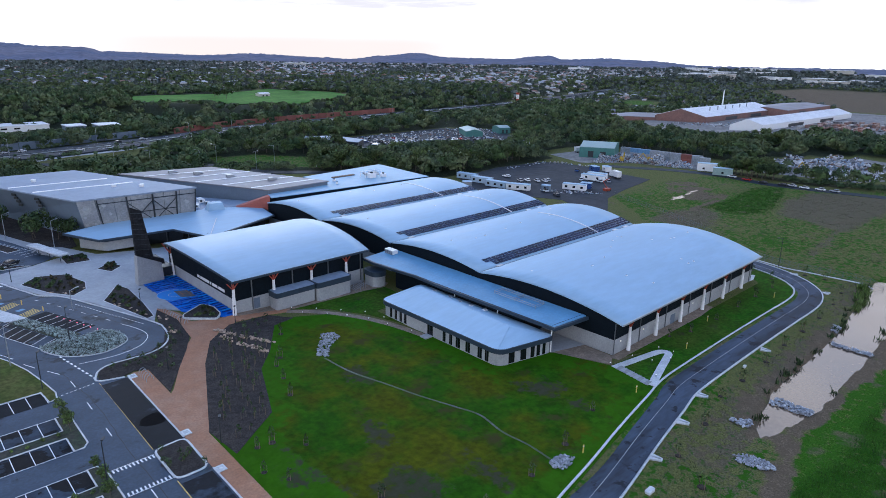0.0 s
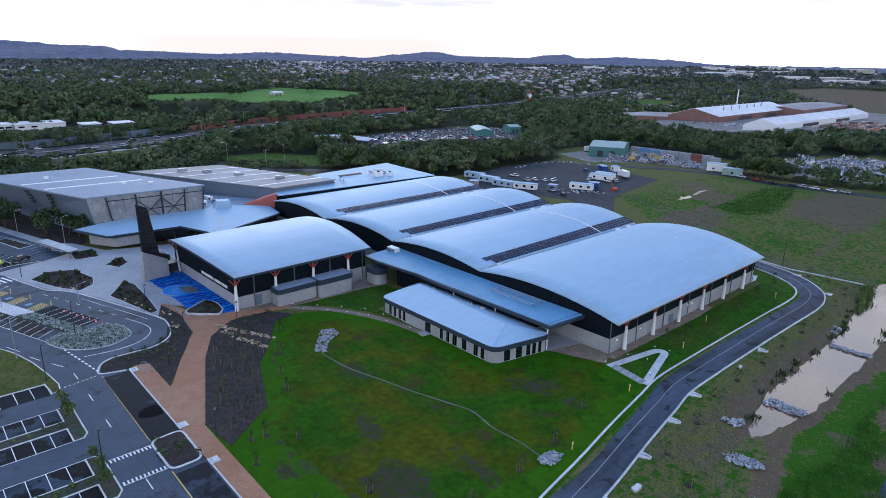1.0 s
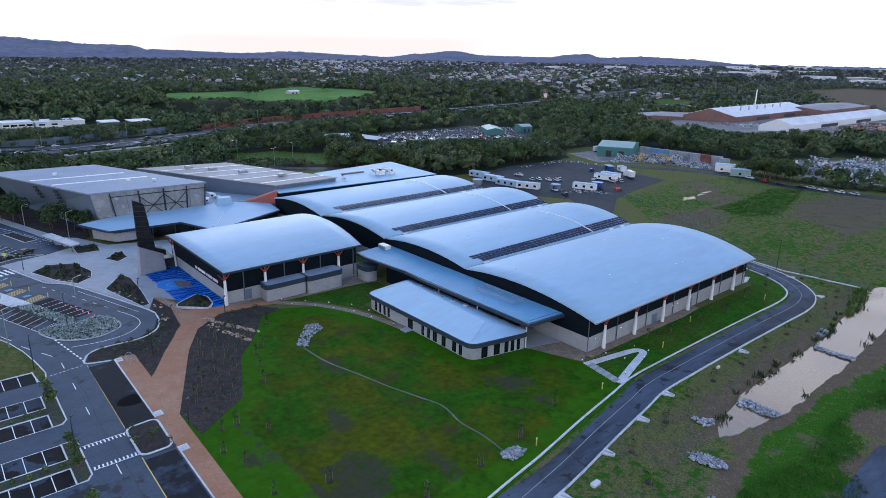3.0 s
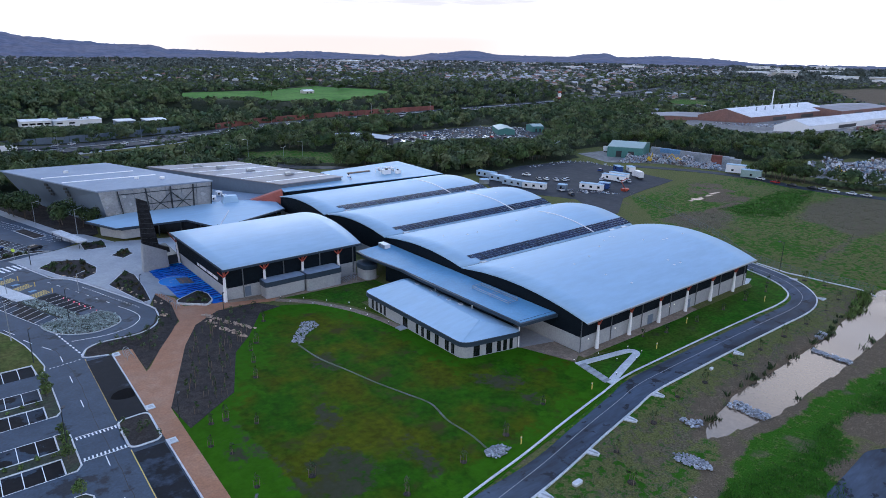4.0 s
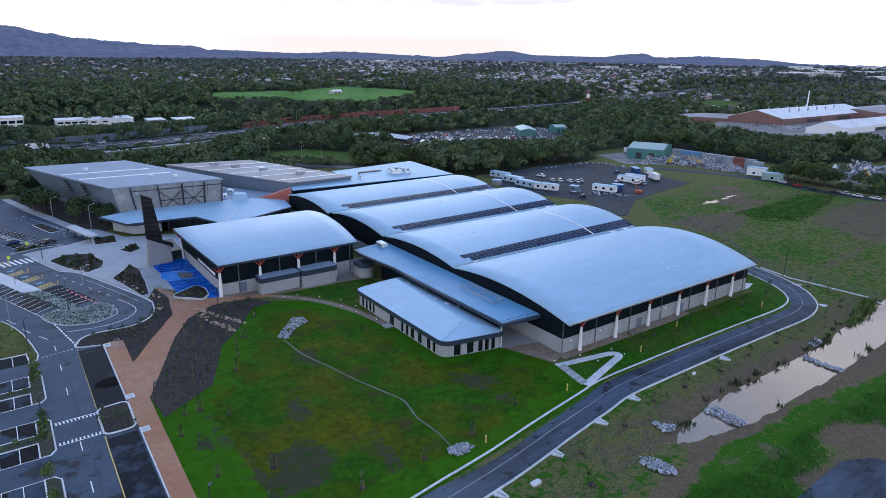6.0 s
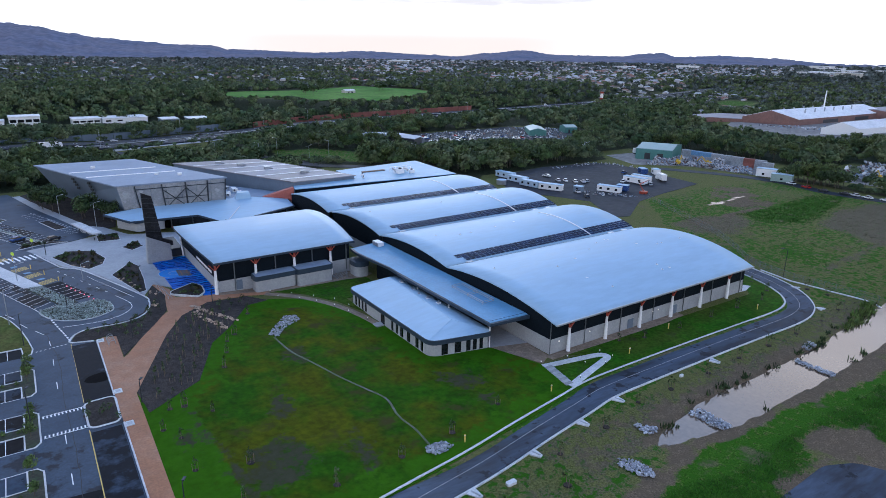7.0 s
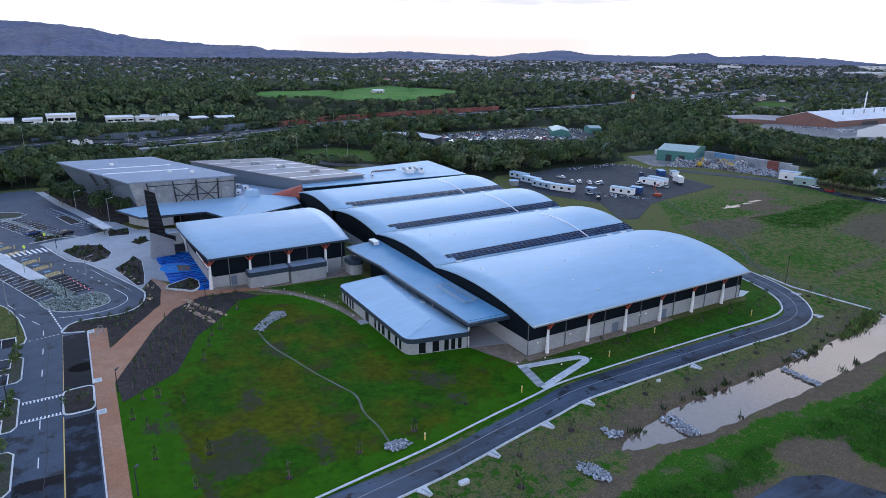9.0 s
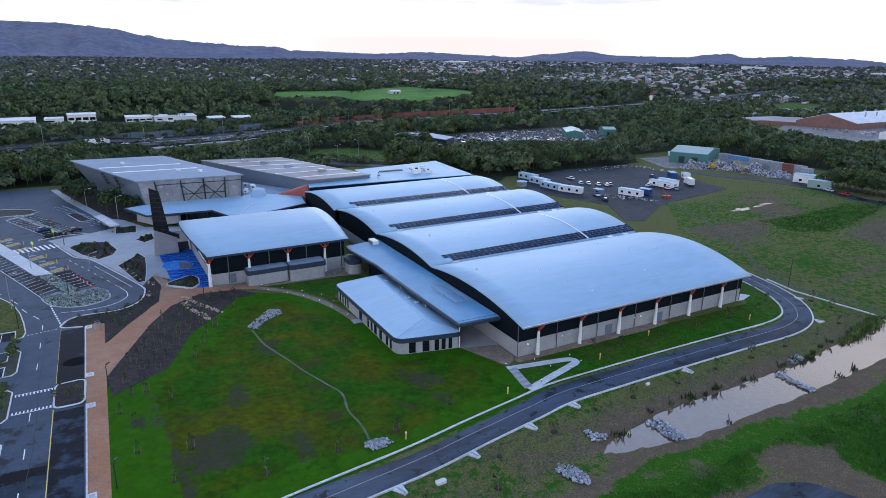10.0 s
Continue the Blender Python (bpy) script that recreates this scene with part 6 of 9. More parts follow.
for p0, p1 in ((0.0, 4.5), (5.9, 10.4)):
    setting("road", "dark asphalt of a row of upper parking bays", "parking bay", drape("road", [upper(1.4, p0), upper(1.4, p1), upper(36, p1), upper(36, p0)], 0.012, M_DARKPAVE))
for a in (1.2, 36.4):
    kerb([upper(a, 0.2), upper(a + 0.8, 2.4), upper(a, 5.2), upper(a + 0.8, 8.0), upper(a, 10.4)], "pale kerb at the end of the upper bays")
shelter = thing("walkway_shelter", "flat pale walkway shelter on slim posts", "shelter", at=(42, 210, gz(42, 210)))
_bm = bmesh.new()
prism(_bm, [(38.6, 218.4), (41.3, 219.4), (45.8, 202.0), (43.0, 201.0)], 5.15, 5.36)
part("roof", _bm, M_KERB, shelter, "flat pale roof")
_bm = bmesh.new()
prism(_bm, [(38.5, 218.6), (41.4, 219.6), (46.0, 201.8), (42.9, 200.8)], 5.0, 5.15)
part("fascia", _bm, M_STEEL, shelter)
for k in range(4):
    for dx in (0.25, 2.5):
        x, y = lerp(38.6, 43.1, k / 3) + dx, lerp(217.9, 201.7, k / 3) + dx * 0.35
        _bm = bmesh.new()
        tube(_bm, (x, y, gz(x, y)), (x, y, 5.05), 0.08, 0.08, 6)
        part("post", _bm, M_DARKSTEEL, shelter)
M_SIGNGREEN = material("fluorescent_yellow_green", (0.62, 0.80, 0.06), 0.5, 0, 0.05, 0.5, 4)
for x, y in ((21.0, 188.2), (26.3, 200.8)):
    b = thing("crossing_sign", "round yellow-green sign on a slim post by the crossing", "road sign", "crossing signs", at=(x, y, gz(x, y)))
    _bm = bmesh.new()
    tube(_bm, (x, y, gz(x, y)), (x, y, gz(x, y) + 2.9), 0.05, 0.05, 6)
    part("post", _bm, M_STEEL, b)
    _bm = bmesh.new()
    tube(_bm, (x - 0.02, y - 0.09, gz(x, y) + 2.7), (x + 0.02, y - 0.05, gz(x, y) + 2.7), 0.55, 0.55, 16)
    part("disc", _bm, M_SIGNGREEN, b)
setting("garden_bed", "kerbed hedge island at the end of the car park", "garden bed", drape("garden_bed", [(4, 246), (8, 254), (17.4, 249.5), (20.5, 244.4), (17.6, 240.6), (8, 241)], 0.12, M_PLANTBED))
kerb([(4, 246), (8, 254), (17.4, 249.5), (20.5, 244.4), (17.6, 240.6), (8, 241), (4, 246)], "pale kerb round the hedge island")
marks("white bay lines of the upper car park", [((25.9 - 0.415 * s + 0.79 * p, 201.0 + 0.91 * s + 0.61 * p), (25.9 - 0.415 * s + 0.79 * (p + 4.5), 201.0 + 0.91 * s + 0.61 * (p + 4.5))) for s in np.arange(2.0, 40, 2.6) for p in (0.0, 5.9)] + [((37 - 0.85 * k, 214 + 2.45 * k), (41.5 - 0.85 * k, 215.6 + 2.45 * k)) for k in range(15)] + [((25.1, 202.8), (10.5, 234.8)), ((41.4, 215.5), (28, 252))], 0.12)
for bed in ([(21.8, 201), (29, 204), (36, 203.5), (33, 206), (24, 205.4)], [(30.4, 187.4), (35, 192), (41.3, 189.8), (43.6, 180), (42.2, 174.3), (38.3, 170.8), (34.6, 176)], [(49.4, 190.3), (54.3, 195), (55.8, 190), (51.9, 185.9)], [(42.8, 162.6), (49.2, 173.2), (50.6, 168.5), (49.8, 156), (48.6, 146), (46.8, 145.2)], [(44.5, 207.2), (51.2, 209.6), (50.6, 200), (44.2, 199.4)], [(34, 221), (37.5, 222.5), (33, 236), (30, 235)]):
    setting("garden_bed", "mulched plaza bed with low shrubs and stones", "garden bed", drape("garden_bed", bed, 0.14, M_MULCH))
    kerb(bed + [bed[0]], "low pale edging round a plaza bed", w=0.2)
setting("pavement", "pale footpath beside the upper car park", "pavement", drape("pavement", [(43, 209.8), (46.6, 214.2), (40.0, 234.6), (32, 262), (26, 286), (23.4, 286), (29.6, 259), (37.6, 231.8)], 0.13, M_CONC, step=4))
setting("garden_bed", "dark mulched bed under trees beside the old gymnasium", "garden bed", drape("garden_bed", [(46.7, 214.6), (52, 219), (56, 246), (52, 264), (36, 296), (25.2, 286), (31.2, 262), (39.4, 235)], 0.06, M_MULCH, step=4))

_med2 = [(25.9 - 0.415 * s + 0.79 * p, 201.0 + 0.91 * s + 0.61 * p) for s, p in ((1.0, 4.6), (40, 4.6), (40, 5.8), (1.0, 5.8))]
setting("garden_bed", "narrow pale planted median in the upper car park", "garden bed", drape("garden_bed", _med2, 0.1, M_PLANTBED))
kerb(_med2 + [_med2[0]], "pale kerb round the upper median", w=0.25)
setting("pavement", "small concrete apron at the hall's far corner", "pavement", drape("pavement", [(190.4, 68.5), (192.1, 65.9), (187.8, 64.7), (184.0, 65.1)], 0.05, M_KERB))

# ---- blue seating terrace ----
TER = [(55.0, 173.4), (64.35, 174.2), (64.35, 136.9), (61.2, 136.6), (54.8, 145.5)]
terrace = thing("seating_terrace", "bright blue rubber seating terrace with a painted half court", "terrace", at=(60, 156, 2))
terrace_base = drape("base", TER, 0.12, M_BLUEPAINT)
terrace_base.parent = terrace
terrace_base.matrix_parent_inverse = world_of(terrace).inverted()
_rt = random.Random(12)


def tier(x0, x1, y, deep, h=0.4, m=None):
    """A low seat block with a darker riser on its south face."""
    z = gz((x0 + x1) / 2, y) + 0.1
    bm = bmesh.new()
    box(bm, x0, x1, y, y + deep, z - 0.3, z + h)
    seat = part("step", bm, m or M_BLUEPAINT, terrace)
    bm = bmesh.new()
    box(bm, x0 + 0.02, x1 - 0.02, y - 0.05, y - 0.004, z - 0.3, z + h - 0.03)
    part("riser", bm, M_BLUEDEEP, seat)
    bm = bmesh.new()
    box(bm, x0 + 0.02, x1 - 0.02, y + deep * 0.62, y + deep - 0.02, z + h + 0.004, z + h + 0.012)
    part("painted_band", bm, M_BLUEDEEP if _rt.random() < 0.6 else M_BLUELIGHT, seat)


for y0, y1, left in ((140.4, 153.0, None), (163.2, 172.6, 54.6)):
    y = y0
    while y < y1:
        x = left if left else max(54.9, 61.4 - (y - 137) * 0.86)
        while x < 62.0:
            w = min(_rt.uniform(1.8, 3.4), 62.4 - x)
            if not inside(x + w / 2, y, [(53.4, 142.6), (60.3, 148.2), (62.8, 143.7), (62.2, 138.3), (59.1, 134), (51.5, 140.8)]):
                tier(x, x + w - 0.03, y + _rt.uniform(-0.35, 0.35), 0.85, 0.22)
            x += w
        y += 1.5
for k in range(22):
    tier(62.5 - 0.5 * (k % 2), 64.3, 137.8 + k * 1.6, 0.95, 0.42, M_BLUELIGHT if k % 4 == 1 else None)
def disc(name, cx, cy, r0, r1, a0, a1, m, dz):
    bm = bmesh.new()
    n = 28
    rows = []
    for k in range(n + 1):
        a = radians(lerp(a0, a1, k / n))
        rows.append([bm.verts.new((cx + r * math.cos(a), cy + r * math.sin(a), gz(cx + r * math.cos(a), cy + r * math.sin(a)) + dz)) for r in (r0, r1)])
    for p, q in zip(rows, rows[1:]):
        bm.faces.new((p[0], p[1], q[1], q[0]))
    return part(name, bm, m, terrace)
def drape_quad(pts, dz):
    bm = bmesh.new()
    bm.faces.new([bm.verts.new((x, y, gz(x, y) + dz)) for x, y in pts])
    bmesh.ops.recalc_face_normals(bm, faces=bm.faces[:])
    return bm


disc("court_circle", 58.2, 157.6, 0.02, 4.2, 0, 360, M_BLUELIGHT, 0.17)
disc("court_ring", 58.2, 157.6, 4.2, 4.36, 0, 360, M_PALEBLUE, 0.18)
disc("court_ring", 58.2, 157.6, 1.6, 1.72, 0, 360, M_PALEBLUE, 0.18)
_key = drape("court_key", [(58.6, 154.9), (62.0, 153.9), (62.3, 159.4), (58.9, 160.4)], 0.19, material("grey_brown_rubber", (0.11, 0.11, 0.13), 0.7), skirt=0.04, parent=terrace)
_key["label"] = "grey-brown painted key"
for a, b in (((59.6, 155.2), (59.9, 159.8)), ((61.2, 154.8), (61.5, 159.3)), ((59.4, 157.4), (62.0, 156.8))):
    n = Vector((b[1] - a[1], a[0] - b[0])).normalized() * 0.09
    part("court_line", drape_quad([(a[0] - n.x, a[1] - n.y), (b[0] - n.x, b[1] - n.y), (b[0] + n.x, b[1] + n.y), (a[0] + n.x, a[1] + n.y)], 0.205), M_GRAVELPATH, terrace, "thin orange court line")
BB = rounded([(53.2, 140.2), (59.1, 135.9), (61.3, 138.6), (61.9, 143.7), (60.3, 147.0), (53.8, 142.2)], 0.8, 3)
setting("garden_bed", "raised mulched bed with white edging", "garden bed", drape("garden_bed", BB, 0.40, M_MULCH, skirt=0.4))
setting("kerb", "white concrete wall round the raised bed", "kerb", strip("kerb", BB + [BB[0]], 0.28, 0.1, M_KERB, h=0.38))

# ---- path details ----
rail = thing("bike_racks", "row of pale curved steel bike hoops on the path", "bike rack", at=(52.5, 144, gz(52, 144)))
def hoop(parent, x, y, ang, r=0.45):
    bm = bmesh.new()
    z = gz(x, y)
    pts = [Vector((x + r * math.cos(math.pi * k / 6) * math.cos(ang), y + r * math.cos(math.pi * k / 6) * math.sin(ang), z + 0.3 + r * 1.3 * math.sin(math.pi * k / 6))) for k in range(7)]
    for p, q in zip(pts, pts[1:]):
        tube(bm, p, q, 0.05, 0.05, 5)
    tube(bm, pts[0], pts[0] - Vector((0, 0, 0.3)), 0.05, 0.05, 5)
    tube(bm, pts[-1], pts[-1] - Vector((0, 0, 0.3)), 0.05, 0.05, 5)
    part("hoop", bm, M_STEEL, parent)
for k in range(12):
    hoop(rail, lerp(51.6, 52.6, k / 11), lerp(149.8, 137.5, k / 11), 0.2)
rail2 = thing("bike_racks", "short row of pale steel bike hoops by the parking bays", "bike rack", at=(36, 116.5, gz(36, 116)))
for k in range(5):
    hoop(rail2, 36.2, 118.2 - k * 0.95, 0.2, 0.7)
M_LAMP = material("lit_white_lamp", (1.0, 0.96, 0.88), 0.4, emit=0.2)
PATH_LIGHTS = [(76.5, 132.1), (77.1, 127.8), (80.9, 127.9), (81.2, 123.4), (85, 123.2), (84.2, 119.5), (88.7, 118.3), (86.9, 114.5), (90.1, 112.7), (88.3, 109.1), (90, 102.4), (110.0, 62.8), (116.5, 61.6), (124.4, 59.8), (124.9, 56.6), (121.4, 55.4), (117.6, 57.6), (112.4, 53.8)]
for x, y in PATH_LIGHTS:
    z = gz(x, y)
    b = thing("path_light", "low dark bollard light beside the path, lit", "path light", "bollard lights along the paths", at=(x, y, z))
    _bm = bmesh.new()
    tube(_bm, (x, y, z), (x, y, z + 0.5), 0.07, 0.07, 6)
    part("post", _bm, M_DARKSTEEL, b)
    _bm = bmesh.new()
    tube(_bm, (x, y, z + 0.5), (x, y, z + 0.66), 0.11, 0.10, 8)
    part("lamp", _bm, M_LAMP, b)
for x, y in ((80.1, 48.8), (103.9, 53.2), (129.5, 55.9), (147.7, 59.7), (177.3, 55.1)):
    z = gz(x, y)
    b = thing("marker_post", "yellow hydrant marker post on the grass", "marker post", "yellow marker posts", at=(x, y, z))
    _bm = bmesh.new()
    box(_bm, x - 0.1, x + 0.1, y - 0.06, y + 0.06, z, z + 1.5)
    part("post", _bm, M_YELLOW, b)
    _bm = bmesh.new()
    box(_bm, x - 0.12, x + 0.12, y - 0.08, y + 0.08, z + 1.2, z + 1.35)
    part("band", _bm, M_WHITE, b)
# side drains of the access road
for x, y in ((56, 33.6), (73.6, 38.2), (88.4, 41.4), (101.6, 43.4), (113, 45.3), (143, 45.0), (192.4, 47.2), (201.4, 58.6)):
    z = gz(x, y)
    _t = thing("kerb_drain", "pale concrete drain apron at the kerb", "drain", "aprons along the access road", at=(x, y, z))
    _bm = bmesh.new()
    m = Matrix.Translation((x, y, 0)) @ Matrix.Rotation(radians(-70 if x < 180 else -20), 4, "Z")
    solid(_bm, [m @ Vector(p) for p in ((-0.2, -1.0, z - 0.3), (1.9, -0.35, z - 0.4), (1.9, 0.35, z - 0.4), (-0.2, 1.0, z - 0.3), (-0.2, -1.0, z + 0.14), (1.9, -0.35, z + 0.02), (1.9, 0.35, z + 0.02), (-0.2, 1.0, z + 0.14))], BOX)
    part("apron", _bm, M_KERB, _t)
    _bm = bmesh.new()
    box(_bm, 0.0, 1.7, -0.12, 0.12, z + 0.05, z + 0.16, m)
    part("channel", _bm, M_CONC, _t)
for x, y, s in ((80.4, 37.0, 0.9), (131.5, 44.0, 0.5)):
    _bm = bmesh.new()
    prism(_bm, rounded([(x - s, y - s * 0.5), (x + s, y - s * 0.5), (x + s, y + s * 0.5), (x - s, y + s * 0.5)], 0.3), gz(x, y) - 0.1, gz(x, y) + 0.35)
    tagged(part("concrete_lid", _bm, M_KERB), "pale concrete pit lid in the rough grass", "pit lid")

# ---- solar arrays on the roofs ----
def solar_array(k, rows, cols):
    x0, y0, y1, z0, z1, s0, s1 = HALLS[k]
    arr = thing("solar_array", "long strip of dark blue solar panels on a curved roof", "solar panels", "arrays on the vaulted halls", at=(153, y0 + 4, 10))
    bm = bmesh.new()
    box(bm, -0.755, 0.755, -0.415, 0.415, 0.03, 0.075)
    me = bpy.data.meshes.new("solar_panel")
    bm.to_mesh(me)
    bm.free()
    me.materials.append(bpy.data.materials["solar_cell"])
    for i in range(cols):
        for j in range(rows):
            if i < 1 and j < 2:
                continue
            x = 119.6 + i * (67.6 / cols) + 0.84
            y = y0 + 1.5 + j * 1.0
            s = (x - x0) / (X1 - x0)
            z = vault_z(y, s, y0, y1, z0, z1, s0, s1)
            e = 0.2
            gy = (vault_z(y + e, s, y0, y1, z0, z1, s0, s1) - z) / e
            gx = (vault_z(y, s + 0.01, y0, y1, z0, z1, s0, s1) - z) / (0.01 * (X1 - x0))
            piece("solar_panel", me, arr, Matrix.Translation((x, y, z)) @ Euler((math.atan(gy), -math.atan(gx), 0)).to_matrix().to_4x4())


material("solar_cell", (0.007, 0.016, 0.050), 0.2, 0.0, 0.2, 0.05, 3, other=(0.011, 0.022, 0.062), shuffle=0.45, spec=0.035)
for _k in (1, 2, 3):
    solar_array(_k, 4, 40)
# roof vents and walkway lines on the halls
for k, (x0, y0, y1, z0, z1, s0, s1) in enumerate(HALLS):
    rnd = random.Random(k + 3)
    for i in range(16 if k == 0 else 7):
        x, y = lerp(x0 + 6, X1 - 6, rnd.random()), lerp(y0 + 6, y1 - 6, rnd.random() if k == 0 else 0.45 + 0.5 * rnd.random())
        z = vault_z(y, (x - x0) / (X1 - x0), y0, y1, z0, z1, s0, s1)
        v = thing("roof_anchor", "small pale safety anchor on the curved roof", "roof anchor", "anchors on the halls", at=(x, y, z))
        _bm = bmesh.new()
        box(_bm, x - 0.26, x + 0.26, y - 0.26, y + 0.26, z - 0.1, z + 0.08)
        part("plate", _bm, M_WHITE, v)
        _bm = bmesh.new()
        tube(_bm, (x, y, z + 0.05), (x, y, z + 0.3), 0.05, 0.05, 6)
        part("post", _bm, M_STEEL, v)
    if k:
        for x in (121.5, 182.0, 176.0):
            z = vault_z(y0 + 0.9, (x - x0) / (X1 - x0), y0, y1, z0, z1, s0, s1)
            v = thing("access_hatch", "pale roof access hatch beside the valley gutter", "roof hatch", "roof hatches", at=(x, y0, z))
            _bm = bmesh.new()
            box(_bm, x - 1.0, x + 1.0, y0 - 0.5, y0 + 0.5, 9.3, 9.75)
            part("lid", _bm, M_WHITE if x > 122 else M_KERB, v)
            _bm = bmesh.new()
            box(_bm, x - 1.1, x + 1.1, y0 - 0.6, y0 + 0.6, 9.2, 9.55)
            part("curb", _bm, M_STEEL, v)

# ---- stones ----
def stone_mesh(seed, material_):
    rnd = random.Random(seed)
    bm = bmesh.new()
    bmesh.ops.create_icosphere(bm, subdivisions=1, radius=0.5)
    for v in bm.verts:
        v.co *= rnd.uniform(0.7, 1.15)
        v.co.z *= 0.7
    me = bpy.data.meshes.new("stone")
    bm.to_mesh(me)
    bm.free()
    me.materials.append(material_)
    return me


GREY_STONES = [stone_mesh(k, M_ROCK) for k in range(5)]
TAN_STONES = [stone_mesh(k + 9, M_SANDROCK) for k in range(5)]


def stone_bed(name, label, poly, size, n, meshes, seed, lift=0.0, zf=None):
    rnd = random.Random(seed)
    xs, ys = [p[0] for p in poly], [p[1] for p in poly]
    cx, cy = sum(xs) / len(xs), sum(ys) / len(ys)
    t = thing(name, label, "rocks", at=(cx, cy, (zf or gz)(cx, cy)))
    k = 0
    while k < n:
        x, y = rnd.uniform(min(xs), max(xs)), rnd.uniform(min(ys), max(ys))
        if not inside(x, y, poly):
            continue
        s = size * rnd.uniform(0.55, 1.35)
        z = (zf or gz)(x, y) + lift * rnd.random()
        piece("stone", rnd.choice(meshes), t, Matrix.LocRotScale((x, y, z + s * 0.12), Euler((rnd.uniform(-0.4, 0.4), rnd.uniform(-0.4, 0.4), rnd.uniform(0, 6.3))), (s, s * rnd.uniform(0.7, 1.1), s)))
        k += 1


stone_bed("rock_pad", "pad of pale grey drainage rocks on the lawn", [(66.5, 105.6), (73.6, 114.6), (76.4, 113.8), (76.2, 110.8), (71.5, 108), (68, 103.2)], 0.46, 300, GREY_STONES, 1, 0.1)
stone_bed("rock_pad", "pad of grey drainage rocks by the road", [(72.8, 49.4), (73.4, 50.6), (75.5, 51), (77.4, 50.2), (77.8, 48.8), (75.6, 48), (74.0, 48)], 0.46, 200, GREY_STONES, 2, 0.1)
stone_bed("rock_pad", "long pad of grey rocks in the rough grass", [(98.4, 31.4), (99.8, 32.9), (101.6, 31.6), (102.4, 28), (101.2, 26.2), (99.6, 27.6)], 0.46, 290, GREY_STONES, 3, 0.15)
stone_bed("rock_pad", "small pad of pale rocks at a culvert mouth", [(109.3, 37.6), (110.6, 37.6), (112.6, 34.8), (111.4, 34), (109.2, 35)], 0.6, 80, GREY_STONES, 4, 0.1)
stone_bed("rock_pad", "grey rocks at the bottom of the verge", [(90, 24.5), (92.5, 25), (92.5, 21.5), (90, 21)], 0.6, 60, GREY_STONES, 14, 0.1)
stone_bed("rock_pad", "few pale rocks on the creek bank", [(167, 38.2), (171.5, 39), (172, 37.2), (167.5, 36.8)], 0.6, 40, GREY_STONES, 15, 0.1)
wz = lambda x, y: -1.15
stone_bed("rock_weir", "low weir of pale grey rocks across the creek", [(122.0, 35.4), (125.2, 35.0), (125.0, 28.4), (122.4, 28.4)], 0.58, 260, GREY_STONES, 5, 0.4, wz)
stone_bed("rock_weir", "low weir of dark grey rocks across the creek", [(160.0, 36), (161.9, 36), (161.8, 27.6), (159.9, 27.6)], 0.55, 200, GREY_STONES, 6, 0.35, wz)
stone_bed("boulder_line", "line of tan sandstone boulders through the mulch", [(55.4, 130.3), (57.4, 125), (59.7, 120.6), (63.1, 116), (63.9, 116.6), (60.9, 121.2), (58.8, 125.4), (56.8, 130.5)], 0.72, 80, TAN_STONES, 7, 0.1)
stone_bed("boulder_line", "line of tan sandstone boulders edging the mulch", [(54.9, 126.2), (56.1, 119.9), (57.8, 116.3), (59, 112.6), (60, 113), (59, 117), (57.5, 120.3), (56.5, 126.2)], 0.7, 66, TAN_STONES, 8, 0.1)
for _bx, _pl2, _n in ((1, [(33, 178), (36.5, 172.6), (42, 175), (43, 178), (40, 174), (36.4, 176)], 10), (2, [(43.2, 160), (46.8, 147), (48.6, 147), (45.2, 159)], 12), (3, [(48.2, 144), (50.6, 139), (51.4, 145), (50, 147)], 5), (4, [(46.6, 133), (49, 133), (49.6, 138), (48.6, 138)], 5)):
    stone_bed("garden_stones", "scattered pale stones along a garden bed", _pl2, 0.75, _n, TAN_STONES, 20 + _bx, 0.05)

# worn drainage swale over the lawn
SW = smooth_line([(67.2, 103.7), (67.7, 95.3), (69.9, 87.2), (71.9, 79.4), (74.1, 72.7), (75.6, 67.5), (74.5, 61.3), (74.8, 56), (74.4, 51)], 6)
M_SWALE = material("worn_grey_swale", (0.080, 0.090, 0.078), 0.7, 0, 0.35, 0.2, 2.0, other=(0.030, 0.056, 0.006), mix=0.58, contrast=0.08)
setting("swale", "thin worn grey drainage line across the lawn", "swale", strip("swale", SW, 0.55, 0.012, M_SWALE, base=0.1))
# shallow puddles on the field
for cx, cy, rx, ry, sd in ((280, 135, 4.0, 2.0, 1), (291, 135.8, 2.6, 0.8, 2), (298.5, 137.2, 4.0, 0.7, 6), (274, 134.3, 1.6, 0.6, 4)):
    ring = []
    for k in range(44):
        a = 2 * math.pi * k / 44
        q = 1 + 0.85 * noise.noise((math.cos(a) * 1.8 + sd * 5, math.sin(a) * 1.8, 0)) + 0.5 * noise.noise((math.cos(a) * 6 + sd * 3, math.sin(a) * 6, 4))
        ring.append((cx + rx * q * math.cos(a), cy + ry * q * math.sin(a)))
    setting("puddle", "shallow puddle mirroring the pale sky", "puddle", drape("puddle", ring, -0.04, M_WATER, skirt=0.05))
